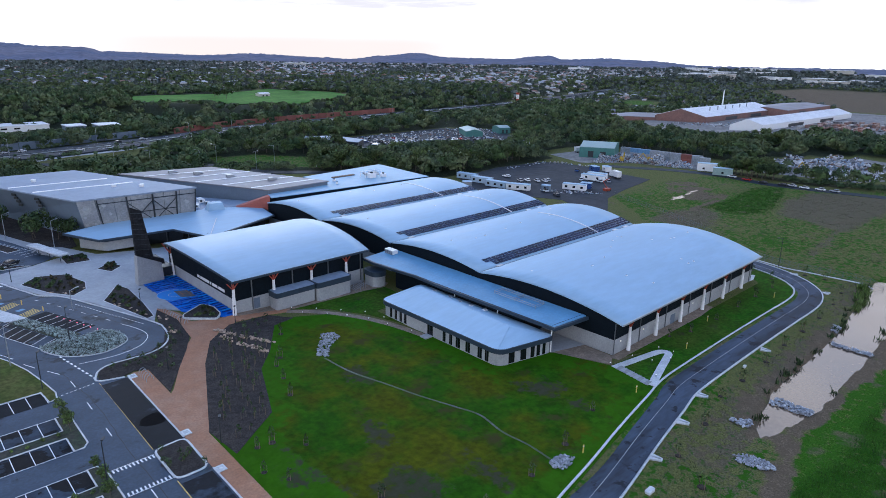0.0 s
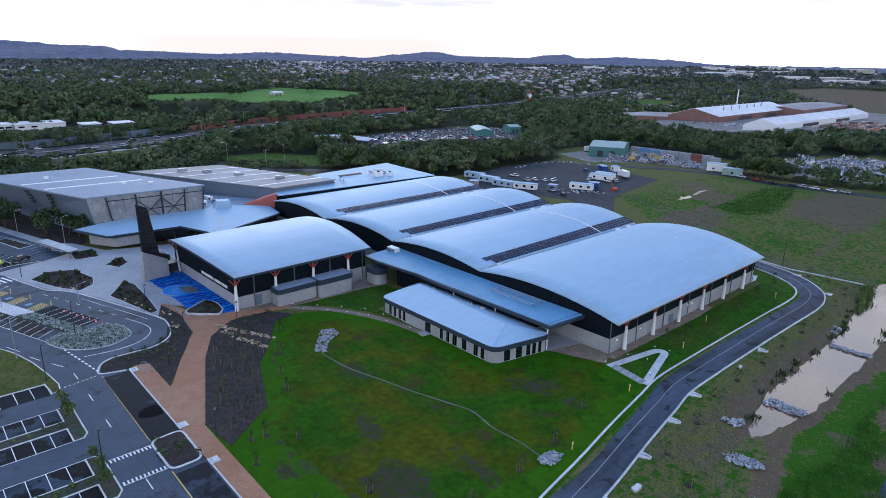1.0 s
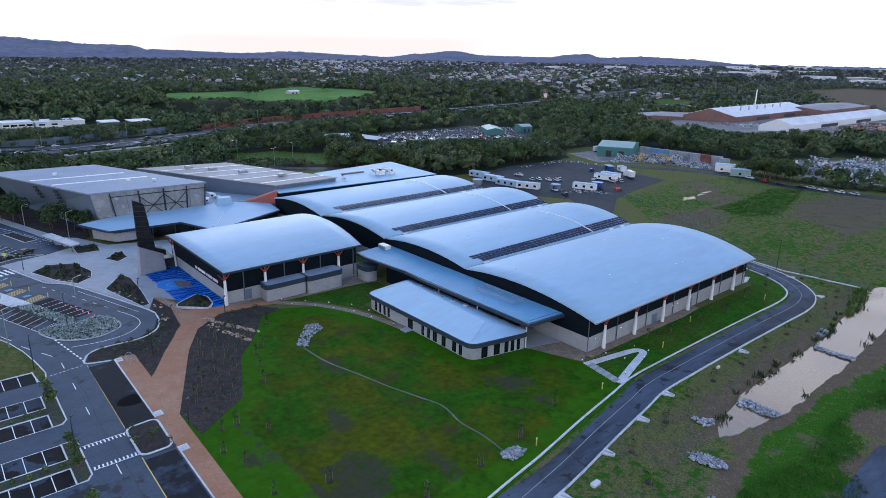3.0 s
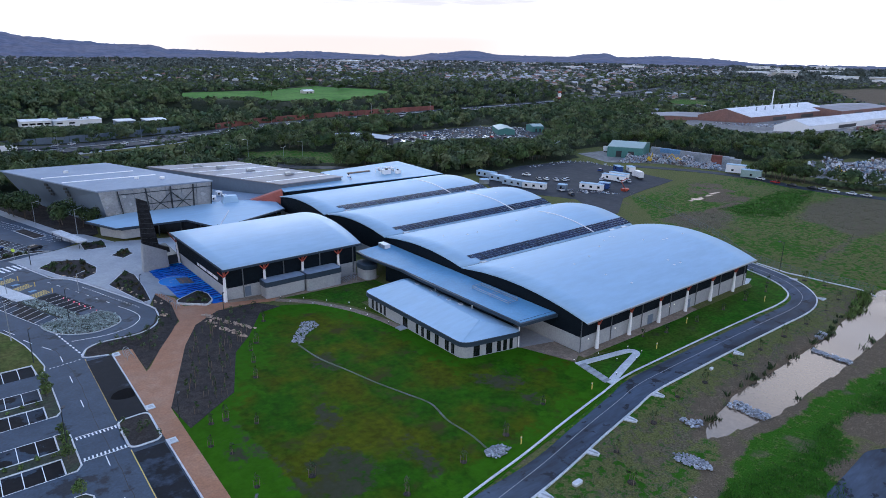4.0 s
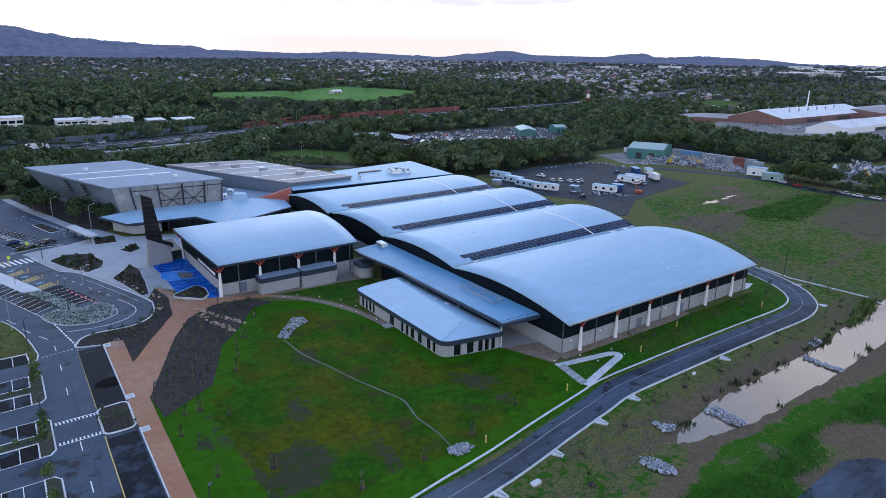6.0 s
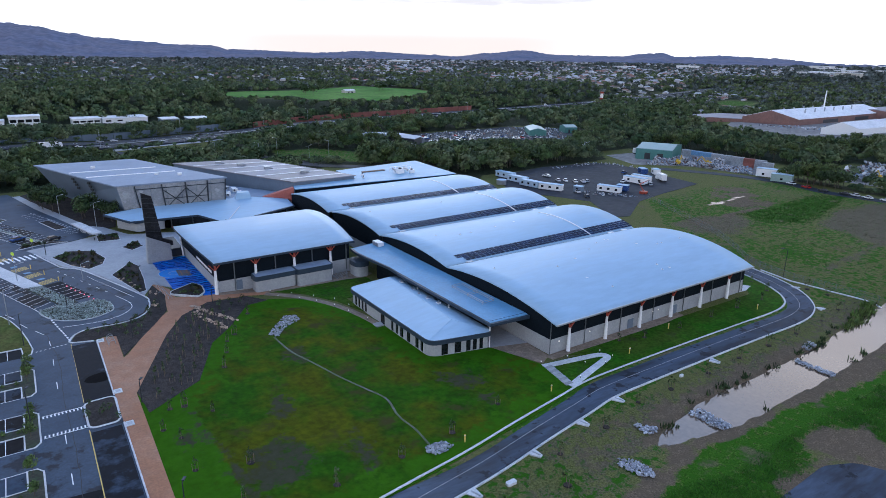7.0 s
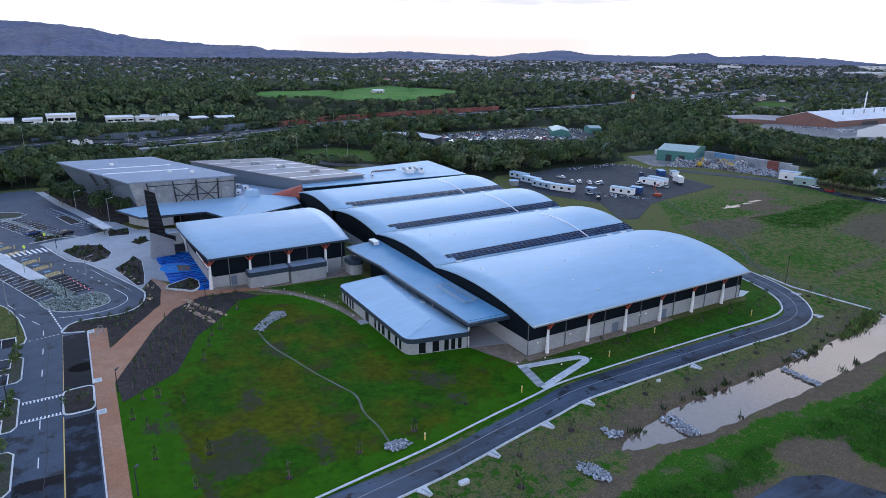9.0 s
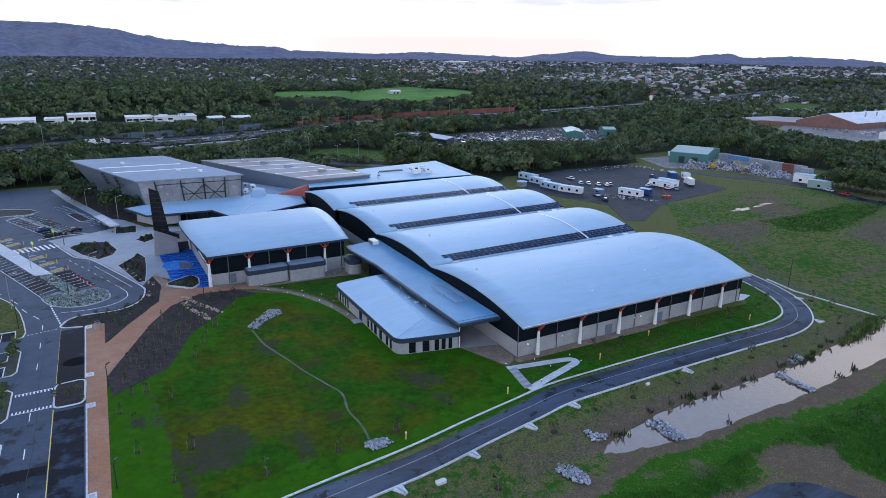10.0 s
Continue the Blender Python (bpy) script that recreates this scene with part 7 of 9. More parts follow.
# pale kerb ditch and mesh fence along the field
setting("ditch_edge", "pale concrete edging below the field fence", "edging", strip("ditch_edge", [(x - 1.3, y + 0.4) for x, y in FENCE[:4]], 0.7, 0.02, M_KERB, h=0.06))
fence = thing("mesh_fence", "long grey chain mesh fence along the field", "fence", at=(212, 80, gz(212, 80)))
_dense = smooth_line(FENCE, 4)
M_WIRE = material("thin_grey_wire", (0.16, 0.17, 0.17), 0.6, 0.4)
for i, (a, b) in enumerate(zip(_dense, _dense[1:])):
    _bm = bmesh.new()
    z0, z1 = gz(*a), gz(*b)
    tube(_bm, (*a, z0), (*a, z0 + 2.1), 0.06, 0.06, 5)
    part("post", _bm, M_WIRE, fence)
    _bm = bmesh.new()
    for h in (0.15, 1.0, 2.0):
        tube(_bm, (*a, z0 + h), (*b, z1 + h), 0.03, 0.03, 4)
    for k in range(10):
        p, q = Vector((*a, z0)).lerp(Vector((*b, z1)), k / 10), Vector((*a, z0)).lerp(Vector((*b, z1)), (k + 1) / 10)
        tube(_bm, p + Vector((0, 0, 0.1)), q + Vector((0, 0, 2.0)), 0.012, 0.012, 3)
        tube(_bm, p + Vector((0, 0, 2.0)), q + Vector((0, 0, 0.1)), 0.012, 0.012, 3)
    part("mesh_panel", _bm, M_WIRE, fence)

# ---- lamp posts ----
def lamp_post(x, y, h, label, arm=1.4, ang=0.0, mat=None, double=False, lit=False, group="lamp posts"):
    z = gz(x, y)
    t = thing("street_lamp", label, "street lamp", group, at=(x, y, z))
    bm = bmesh.new()
    tube(bm, (x, y, z), (x, y, z + h), 0.11, 0.07, 8)
    part("pole", bm, mat or M_DARKSTEEL, t)
    for s in ((1, -1) if double else (1,)):
        d = Vector((math.cos(ang), math.sin(ang), 0)) * s
        top = Vector((x, y, z + h))
        bm = bmesh.new()
        tube(bm, top - Vector((0, 0, 0.1)), top + d * arm + Vector((0, 0, 0.15)), 0.06, 0.05, 6)
        part("arm", bm, mat or M_DARKSTEEL, t)
        bm = bmesh.new()
        q = top + d * arm
        m = Matrix.Translation((q.x, q.y, q.z + 0.15)) @ Matrix.Rotation(ang, 4, "Z")
        box(bm, -0.1, 0.75 * s if s > 0 else 0.1, -0.18, 0.18, -0.06, 0.08, m) if s > 0 else box(bm, -0.75, 0.1, -0.18, 0.18, -0.06, 0.08, m)
        part("lamp_head", bm, M_LAMP if lit else mat or M_DARKSTEEL, t, "lit lamp head" if lit else "")
for x, y, h in ((18.6, 137.8, 8.5), (21.2, 169.7, 4.6), (36.6, 236.9, 8.5), (46.2, 220.4, 8.5), (35.8, 162.2, 4.5)):
    lamp_post(x, y, h, "tall pale steel car park light pole", 1.6, 0.4, M_STEEL, group="car park lights")
for x, y, h in ((20.8, 123.8, 7.0), (30.4, 143.8, 7.0), (20.4, 86.7, 7.5), (29.2, 191.4, 4.5), (40.5, 116.8, 4.2), (48.9, 130.6, 4.2), (37.0, 86.9, 4.2), (48.4, 153.6, 4.2), (61.1, 130.6, 4.2), (36.6, 54, 4.2)):
    lamp_post(x, y, h, "slim black pedestrian light pole", 0.35, 1.0, group="path light poles")
lamp_post(206.3, 64.5, 9.0, "tall dark light pole beside the access road", 1.2, 2.6, group="road lights")
for x, y in ((144, 337), (160, 352), (183, 328), (195, 304), (220, 290), (218, 254), (123, 350), (112, 372)):
    lamp_post(x, y, 10.0, "tall pale street lamp on the ring road", 2.2, 2.2, M_STEEL, lit=(x in (160, 220)), group="ring road lights")
lamp_post(166, 317, 9.5, "pale double-armed street lamp", 2.4, 0.7, M_STEEL, double=True, group="ring road lights")
for i in range(13):
    u = i / 12
    x, y = lerp(-40, 640, u), 0
    for (ax, ay), (bx, by) in zip(FREEWAY, FREEWAY[1:]):
        if ax <= x <= bx:
            y = lerp(ay, by, (x - ax) / (bx - ax))
    lamp_post(x, y + (14 if i % 2 else -14), 12.0, "tall freeway light pole", 2.5, 1.8, M_STEEL, group="freeway lights")

# ---- planting ----
def leaf_material(name, a, b, island=0.45):
    return material(name, a, 0.8, 0, 0.3, 0.25, 1.2, other=b, island=island, shuffle=0.2, spec=0.2)


M_LEAF = leaf_material("gum_leaves", (0.062, 0.094, 0.028), (0.100, 0.120, 0.040))
M_LEAF2 = leaf_material("dark_tree_leaves", (0.036, 0.062, 0.022), (0.062, 0.086, 0.032))
M_LEAF3 = leaf_material("fresh_green_leaves", (0.070, 0.118, 0.026), (0.104, 0.138, 0.040))
M_SILVER = leaf_material("silver_green_groundcover", (0.60, 0.68, 0.66), (0.44, 0.52, 0.48))
M_BARK = material("grey_brown_bark", (0.10, 0.08, 0.06), 0.95, 0, 0.3, 0.8, 5)
M_STAKE = material("weathered_timber_stake", (0.16, 0.12, 0.08), 0.9, 0, 0.2, 0.8, 5)


def leaf_mesh(name, clumps, n, size, seed, material_, flat=0.5):
    """Many small leaf sprays (crooked quads) over the shells of clumps ((x, y, z, r), ...)."""
    rng = np.random.default_rng(seed)
    c = np.array(clumps, float)
    w = c[:, 3] ** 2
    pick = rng.choice(len(c), n, p=w / w.sum())
    d = rng.normal(size=(n, 3))
    d[:, 2] = d[:, 2] * 0.8 + 0.25
    d /= np.linalg.norm(d, axis=1)[:, None]
    pos = c[pick, :3] + d * (c[pick, 3] * rng.uniform(0.6, 1.08, n))[:, None]
    nrm = d + rng.normal(size=(n, 3)) * flat
    nrm /= np.linalg.norm(nrm, axis=1)[:, None]
    u = np.cross(nrm, rng.normal(size=(n, 3)))
    u /= np.linalg.norm(u, axis=1)[:, None]
    v = np.cross(nrm, u)
    s = size * rng.uniform(0.6, 1.4, n)[:, None]
    quad = np.stack([pos - u * s - v * s * 0.5, pos + u * s * 0.8 - v * s * 0.6, pos + u * s + v * s * 0.6 + nrm * s * 0.2, pos - u * s * 0.7 + v * s * 0.55], 1).reshape(-1, 3)
    return quad_mesh(name, quad, material_, d + nrm * 0.45 + np.array((0, 0, 0.25)))


def quad_mesh(name, quad, material_, soft=None):
    """One mesh of loose quads; soft: a shading normal for each, so that a crown reads as a rounded mass."""
    me = bpy.data.meshes.new(name)
    n = len(quad) // 4
    me.vertices.add(4 * n)
    me.vertices.foreach_set("co", quad.astype(np.float32).ravel())
    me.loops.add(4 * n)
    me.loops.foreach_set("vertex_index", np.arange(4 * n, dtype=np.int32))
    me.polygons.add(n)
    me.polygons.foreach_set("loop_start", np.arange(0, 4 * n, 4, dtype=np.int32))
    me.update(calc_edges=True)
    me.materials.append(material_)
    if soft is not None:
        me.shade_smooth()
        me.normals_split_custom_set_from_vertices(np.repeat(soft / np.linalg.norm(soft, axis=1)[:, None], 4, 0).tolist())
    return me


def tree_template(name, label, h, spread, seed, leaf, n=230, size=0.55, category="tree", group="", at=(0, 0, -500)):
    """A tree at the origin: tapered trunk with limbs, and a ragged crown of leaf sprays."""
    rnd = random.Random(seed)
    t = thing(name, label, category, group)
    bm = bmesh.new()
    fork = h * rnd.uniform(0.28, 0.4)
    lean = Vector((rnd.uniform(-0.06, 0.06) * h, rnd.uniform(-0.06, 0.06) * h, fork))
    tube(bm, (0, 0, -0.3), lean, h * 0.020, h * 0.013, 6)
    clumps = []
    for k in range(6):
        a = k * 2.4 + rnd.random()
        r = spread * rnd.uniform(0.35, 0.75)
        tip = Vector((math.cos(a) * r, math.sin(a) * r, h * rnd.uniform(0.55, 0.9)))
        tube(bm, lean, tip, h * 0.009, h * 0.003, 4)
        clumps.append((*tip, spread * rnd.uniform(0.36, 0.58)))
    clumps.append((lean.x, lean.y, h * 0.82, spread * 0.55))
    part("trunk", bm, M_BARK, t)
    me = leaf_mesh("crown", clumps, n, size, seed, leaf)
    ob = new("crown", me)
    ob.parent = t
    return t


def plant_all(template, places, seed, lo=0.75, hi=1.25):
    """The template goes to the first place, copies to the rest."""
    rnd = random.Random(seed)
    out = []
    for i, (x, y) in enumerate(places):
        s = rnd.uniform(lo, hi)
        x, y = lean(x, y)
        m = Matrix.LocRotScale((x, y, gz(x, y)), Euler((0, 0, rnd.uniform(0, 6.28))), (s, s, s * rnd.uniform(0.85, 1.15)))
        if i == 0:
            first = m
        else:
            out.append(copy_thing(template, m))
    template.matrix_basis = first
    return out


def scatter(poly, n, seed, gap=0.0, avoid=()):
    rnd = random.Random(seed)
    xs, ys = [p[0] for p in poly], [p[1] for p in poly]
    out, tries = [], 0
    while len(out) < n and tries < n * 60:
        tries += 1
        x, y = rnd.uniform(min(xs), max(xs)), rnd.uniform(min(ys), max(ys))
        if inside(x, y, poly) and all(math.dist((x, y), q) > gap for q in out[-60:]) and not any(inside(x, y, a) for a in avoid):
            out.append((x, y))
    return out


def along(line, n, width, seed):
    rnd = random.Random(seed)
    out = []
    L = [math.dist(a, b) for a, b in zip(line, line[1:])]
    for k in range(n):
        s = rnd.random() * sum(L)
        for (a, b), l in zip(zip(line, line[1:]), L):
            if s <= l:
                u = s / l
                nx, ny = -(b[1] - a[1]) / l, (b[0] - a[0]) / l
                w = rnd.uniform(-0.5, 0.5) * width
                out.append((lerp(a[0], b[0], u) + nx * w, lerp(a[1], b[1], u) + ny * w))
                break
            s -= l
    return out


# young staked trees
def sapling_template(seed, h, label, leaf, stakes=2, n=34, r=0.42):
    rnd = random.Random(seed)
    t = thing("sapling", label, "sapling", "young trees")
    bm = bmesh.new()
    tube(bm, (0, 0, -0.1), (0.05, 0.03, h * 0.8), 0.03, 0.015, 5)
    part("stem", bm, M_BARK, t)
    me = leaf_mesh("foliage", [(rnd.uniform(-0.2, 0.2), rnd.uniform(-0.2, 0.2), h * f, r * g) for f, g in ((0.55, 0.9), (0.75, 1.0), (0.95, 0.7))], n, 0.15, seed, leaf, 0.9)
    ob = new("foliage", me)
    ob.parent = t
    for k in range(stakes):
        bm = bmesh.new()
        x = 0.5 if k else -0.5
        box(bm, x - 0.035, x + 0.035, -0.035, 0.035, -0.1, 1.3)
        part("stake", bm, M_STAKE, t)
    bm = bmesh.new()
    tube(bm, (0, 0, -0.1), (0, 0, 0.06), 0.55, 0.5, 9)
    part("mulch_ring", bm, M_MULCH, t)
    return t


LAWN_SAP = [(57.5, 105.9), (55.8, 100.4), (53.4, 93.8), (46.8, 78), (47.5, 59.8), (56.6, 48.5), (79.8, 52.1), (68.7, 50.2), (92.3, 55.2), (38.7, 75.6), (40.2, 71.9), (40.6, 82), (43, 81.8), (40, 62), (44, 52), (60, 109), (66.5, 120)]
VERGE_SAP = [(104.7, 39.9), (116, 42.2), (125.6, 42), (137.8, 42), (149.5, 42.5), (161, 42.5), (173, 42.5), (185.9, 43.1), (196.9, 44.4), (204.3, 50.8), (92.3, 38.6), (88, 32.5), (76, 33), (203.5, 56)]
STRIP_SAP = [(132.7, 61.6), (139, 59.6), (150.7, 58.8), (163, 58.7), (174.1, 58.7), (185.1, 58.5), (192.6, 61.4), (196, 68)]
plant_all(sapling_template(1, 2.3, "thin young tree tied between two timber stakes", M_LEAF2), LAWN_SAP, 1)
plant_all(sapling_template(2, 2.2, "young staked tree on the road verge", M_LEAF, r=0.6, n=44), VERGE_SAP, 2)
plant_all(sapling_template(3, 2.2, "young staked tree in the grass by the hall", M_LEAF2, r=0.55, n=40), STRIP_SAP, 3)
MULCH_A = [(39.5, 92), (48, 114), (53, 123), (59, 128), (60, 114.5), (54, 107), (51, 99.5), (47.3, 91), (40, 85)]
_pl = scatter(MULCH_A, 48, 4, 1.6)
plant_all(sapling_template(4, 1.9, "small olive shrub planted in the mulch", M_LEAF2, 1, 20, 0.28), _pl[:26], 5)
plant_all(sapling_template(5, 2.2, "thin staked sapling planted in the mulch", M_LEAF2, 2, 14, 0.25), _pl[26:], 6)
plant_all(sapling_template(6, 1.1, "young shrub planted beside the loop road", M_LEAF2, 0, 26, 0.4), scatter([(30.5, 124), (34, 121), (38, 122), (39, 112), (46.5, 125), (49.5, 131), (51, 140), (49.5, 144), (48, 136), (44, 128.5)], 26, 7, 1.2) + scatter([(61, 130.5), (69, 131), (72, 127.5), (66, 126), (60, 118)], 10, 8, 1.5) + scatter(ISL, 7, 9, 1.0), 10)
# shrubs in the plaza beds
def shrub_template(seed, r, h, label, leaf, n=60, group="plaza shrubs"):
    rnd = random.Random(seed)
    t = thing("shrub", label, "shrub", group)
    bm = bmesh.new()
    for k in range(3):
        tube(bm, (0, 0, -0.05), (rnd.uniform(-0.5, 0.5) * r, rnd.uniform(-0.5, 0.5) * r, h * 0.7), 0.03, 0.012, 4)
    part("stem", bm, M_BARK, t)
    me = leaf_mesh("foliage", [(rnd.uniform(-0.4, 0.4) * r, rnd.uniform(-0.4, 0.4) * r, h * rnd.uniform(0.35, 0.7), r * 0.6) for _ in range(4)], n, r * 0.22, seed, leaf, 0.8)
    ob = new("foliage", me)
    ob.parent = t
    return t


_beds = scatter([(31, 186.5), (35, 190.5), (40.5, 188.8), (42.8, 180), (41.6, 175), (38.4, 172), (35, 177)], 26, 11, 1.0) + scatter([(44, 162), (49, 171.5), (49.8, 168), (49, 156), (48, 147), (47, 146)], 16, 12, 1.0) + scatter([(50.5, 190), (54, 193.5), (55, 190), (52, 187)], 8, 13, 0.8) + scatter([(45.5, 206), (50.5, 208), (50, 201), (45, 200.5)], 12, 14, 1.0) + scatter([(55, 140.5), (59, 137.4), (60.6, 139), (61, 144), (60, 145.4)], 9, 15, 0.7) + scatter([(23, 202.5), (29, 204.2), (33, 204.4), (25, 204.8)], 8, 16, 0.7)
plant_all(shrub_template(1, 0.8, 0.9, "low dull green shrub in a mulched bed", M_LEAF2), _beds[::2], 17, 0.6, 1.3)
plant_all(shrub_template(2, 0.7, 1.0, "small reddish-green shrub in a mulched bed", leaf_material("reddish_leaves", (0.07, 0.055, 0.028), (0.05, 0.06, 0.025))), _beds[1::2], 18, 0.6, 1.3)
_med = [(x, y) for top in (105.55, 87.15, 68.75) for x, y in [(19 - 2.1 * k, top + 0.4 * math.sin(k * 2.2)) for k in range(9)]] + [(21, 102), (21, 110), (21, 91.5), (21, 84), (20.9, 72)]
plant_all(shrub_template(3, 0.9, 0.8, "low green shrub in the car park median", M_LEAF3, group="median shrubs"), _med[:27], 19, 0.35, 0.7)
plant_all(tree_template("small_tree", "small leafy green tree in a car park island", 4.6, 1.5, 21, M_LEAF3, 420, 0.17, group="car park trees"), [(20.9, 112.6), (20.9, 108.4), (20.9, 106), (20.8, 92.4), (20.8, 88.2), (20.7, 84.8), (20.7, 74), (20.6, 68)], 22, 0.5, 0.75)
# silvery groundcover on the island
def groundcover(name, label, poly, n, seed, size, leaf, lift=0.1):
    pts = scatter(poly, n, seed)
    me = leaf_mesh(name, [(x, y, gz(x, y) + lift + 0.10, 0.26) for x, y in pts], n * 8, size, seed, leaf, 0.9)
    tagged(new(name, me), label, "groundcover", kind="stuff")


groundcover("groundcover", "pale silver-green groundcover on the traffic island", ISLE, 1100, 31, 0.095, M_SILVER)
groundcover("groundcover", "pale silver-green groundcover in the upper median", _med2, 260, 33, 0.10, M_SILVER)
groundcover("groundcover", "pale silver-green groundcover along the median", [bay_point(0, -1.5), bay_point(0, 1.5), bay_point(17.5, 1.4), bay_point(19.5, -1.5)], 420, 32, 0.095, M_SILVER)
# reeds and rough grass by the creek
def tufts(name, label, pts, h, spread, blades, leaf, seed):
    rng = np.random.default_rng(seed)
    base = np.array([(x, y, gz(x, y)) for x, y in pts])
    b = np.repeat(base, blades, 0) + np.c_[rng.normal(size=(len(base) * blades, 2)) * spread, np.zeros(len(base) * blades)]
    n = len(b)
    d = np.c_[rng.normal(size=(n, 2)) * 0.35, np.ones(n)] * (h * rng.uniform(0.5, 1.2, n))[:, None]
    a = rng.uniform(0, 6.28, n)
    w = np.c_[np.cos(a), np.sin(a), np.zeros(n)] * (h * 0.16)
    tagged(new(name, quad_mesh(name, np.stack([b - w, b + w, b + d + w * 0.3, b + d - w * 0.3], 1).reshape(-1, 3), leaf)), label, "grass", kind="stuff")


_rd = random.Random(3)
_reed = []
for k in range(60):
    x = _rd.uniform(112, 214)
    side = 1 if _rd.random() < 0.72 else -1
    _reed.append((x, creek_mid(x) + side * (creek_half(x) + _rd.uniform(0.9, 2.0))))
tufts("reeds", "dark reeds along the creek banks", [p for p in _reed if _rd.random() < 0.8], 1.0, 0.35, 10, M_LEAF2, 41)
tufts("reeds", "green reeds at the bend of the creek", scatter([(188, 38.5), (206, 42.5), (210, 41), (196, 37.6)], 70, 42), 1.3, 0.5, 10, M_LEAF3, 43)
M_TUFT = leaf_material("lush_grass_blades", (0.032, 0.096, 0.010), (0.058, 0.130, 0.016), 0.3)
tufts("rough_grass", "lush green rough grass south of the creek", [p for p in scatter([(75, 8), (92, 24), (104, 22.5), (112, 20), (130, 21), (170, 20), (190, 22), (190, 5), (120, -8), (90, -12)], 7000, 44) if ground_masks(*p)[0] > 0.5 and ground_masks(*p)[1] < 0.35], 0.36, 0.5, 6, M_TUFT, 45)
M_TUFT2 = leaf_material("dull_grass_blades", (0.052, 0.066, 0.024), (0.085, 0.082, 0.042), 0.3)
tufts("rough_grass", "dull rough grass on the verge and field", scatter([(50, 20), (60, 34), (85, 39), (110, 43.5), (190, 44.5), (205, 52), (210, 42), (160, 38.5), (110, 37), (84, 28)], 500, 46) + scatter([(214, 42), (345, 60), (345, 120), (300, 134), (256, 150), (230, 105), (212, 75)], 3000, 47), 0.3, 0.5, 5, M_TUFT2, 48)

tufts("rushes", "dark green rushes in a damp hollow of the field", scatter([(268, 118), (298, 118), (332, 122), (344, 112), (327, 106), (299, 99), (278, 96), (264, 102)], 900, 49), 0.5, 0.6, 6, M_TUFT, 50)

# ---- trees nearer the halls ----
T1 = tree_template("gum_tree", "tall gum tree with an open grey-green crown", 12, 4.2, 51, M_LEAF, 900, 0.36, group="gum trees")
T2 = tree_template("gum_tree", "broad dark green gum tree in a belt", 10, 4.6, 52, M_LEAF2, 900, 0.38, group="gum trees")
T3 = tree_template("gum_tree", "young bright green gum tree in a belt", 9, 3.4, 53, M_LEAF3, 800, 0.32, group="gum trees")
T4 = tree_template("gum_tree", "spreading gum tree with pale forked limbs", 13, 5.4, 54, M_LEAF, 1000, 0.4, group="gum trees")
ROWA = along([(196, 305), (212, 275), (226, 254), (252, 254), (282, 257), (322, 256)], 84, 15, 60)
ROWA += along([(212, 300), (232, 276), (262, 268), (300, 270)], 40, 22, 61)
RIGHT = scatter([(355, 152), (357, 122), (368, 122), (376, 146)], 26, 62, 2.6) + [(378, 118), (372, 104), (388, 84)]
BEHIND = along([(424, 262), (402, 250), (420, 222), (408, 185), (440, 170), (470, 178), (540, 190)], 70, 26, 64)
WEST = scatter([(-20, 300), (30, 296), (60, 300), (84, 296), (90, 322), (60, 350), (-20, 352)], 78, 65, 3.6)
NORTH = along([(170, 384), (190, 378), (228, 360), (222, 330)], 30, 22, 66) + along([(240, 400), (300, 420), (390, 425)], 30, 22, 67)
for T, k in ((T1, 0), (T2, 1), (T3, 2), (T4, 3)):
    plant_all(T, (ROWA + RIGHT + BEHIND + WEST + NORTH)[k::4], 70 + k, 0.55, 0.92)
plant_all(tree_template("round_tree", "dense dark rounded tree beside the old gymnasium", 6.5, 3.3, 55, M_LEAF2, 800, 0.28, group="trees by the gymnasium"), [(32.6, 256), (35.6, 254), (35.0, 249.5), (37.6, 251), (43.4, 233.5), (44.6, 236), (49.6, 230), (52, 226), (31.6, 261), (29, 272)], 56, 0.95, 1.3)

# ---- freeway and roads behind ----
M_ROADFAR = material("grey_freeway_asphalt", (0.034, 0.040, 0.052), 0.7, 0, 0.15, 0.02, 0.4, other=(0.026, 0.031, 0.041), spec=0.12)
M_YARD = material("pale_dusty_yard", (0.27, 0.255, 0.24), 0.9, 0, 0.25, 0.03, 0.3, other=(0.19, 0.18, 0.17), spec=0.1)
for d, lab in ((9.5, "far carriageway of the grey asphalt freeway"), (-9.5, "near carriageway of the grey asphalt freeway")):
    setting("road", lab, "freeway", strip("road", offset(FREEWAY, d), 13.5, 0.9, M_ROADFAR, h=0.1, base=1.2))
for d in (9.5, -9.5):
    L = offset(FREEWAY, d)
    ln = []
    for (a, b) in zip(L, L[1:]):
        n = int(math.dist(a, b) / 12)
        ln += [((lerp(a[0], b[0], k / n), lerp(a[1], b[1], k / n)), (lerp(a[0], b[0], (k + 0.4) / n), lerp(a[1], b[1], (k + 0.4) / n))) for k in range(n)]
    marks("dashed white freeway lane lines", ln, 0.25, dz=1.02)
setting("road", "curving grey ring road behind the old halls", "road", strip("road", smooth_line([(70, 412), (96, 392), (120, 377), (138, 364), (153, 343), (166, 308), (186, 290), (202, 268), (206, 240), (205, 150)]), 8.5, 0.03, M_ROADFAR))
setting("road", "pale slip road beside the freeway", "road", strip("road", smooth_line([(20, 380), (60, 405), (100, 424), (132, 430), (160, 444)]), 7, 0.05, M_CONC))
setting("road", "grey back road beside the field", "road", strip("road", smooth_line([(330, 205), (348, 170), (352, 143), (347, 122), (351, 95), (362, 50), (380, 10)]), 7.5, 0.03, M_ROADFAR))
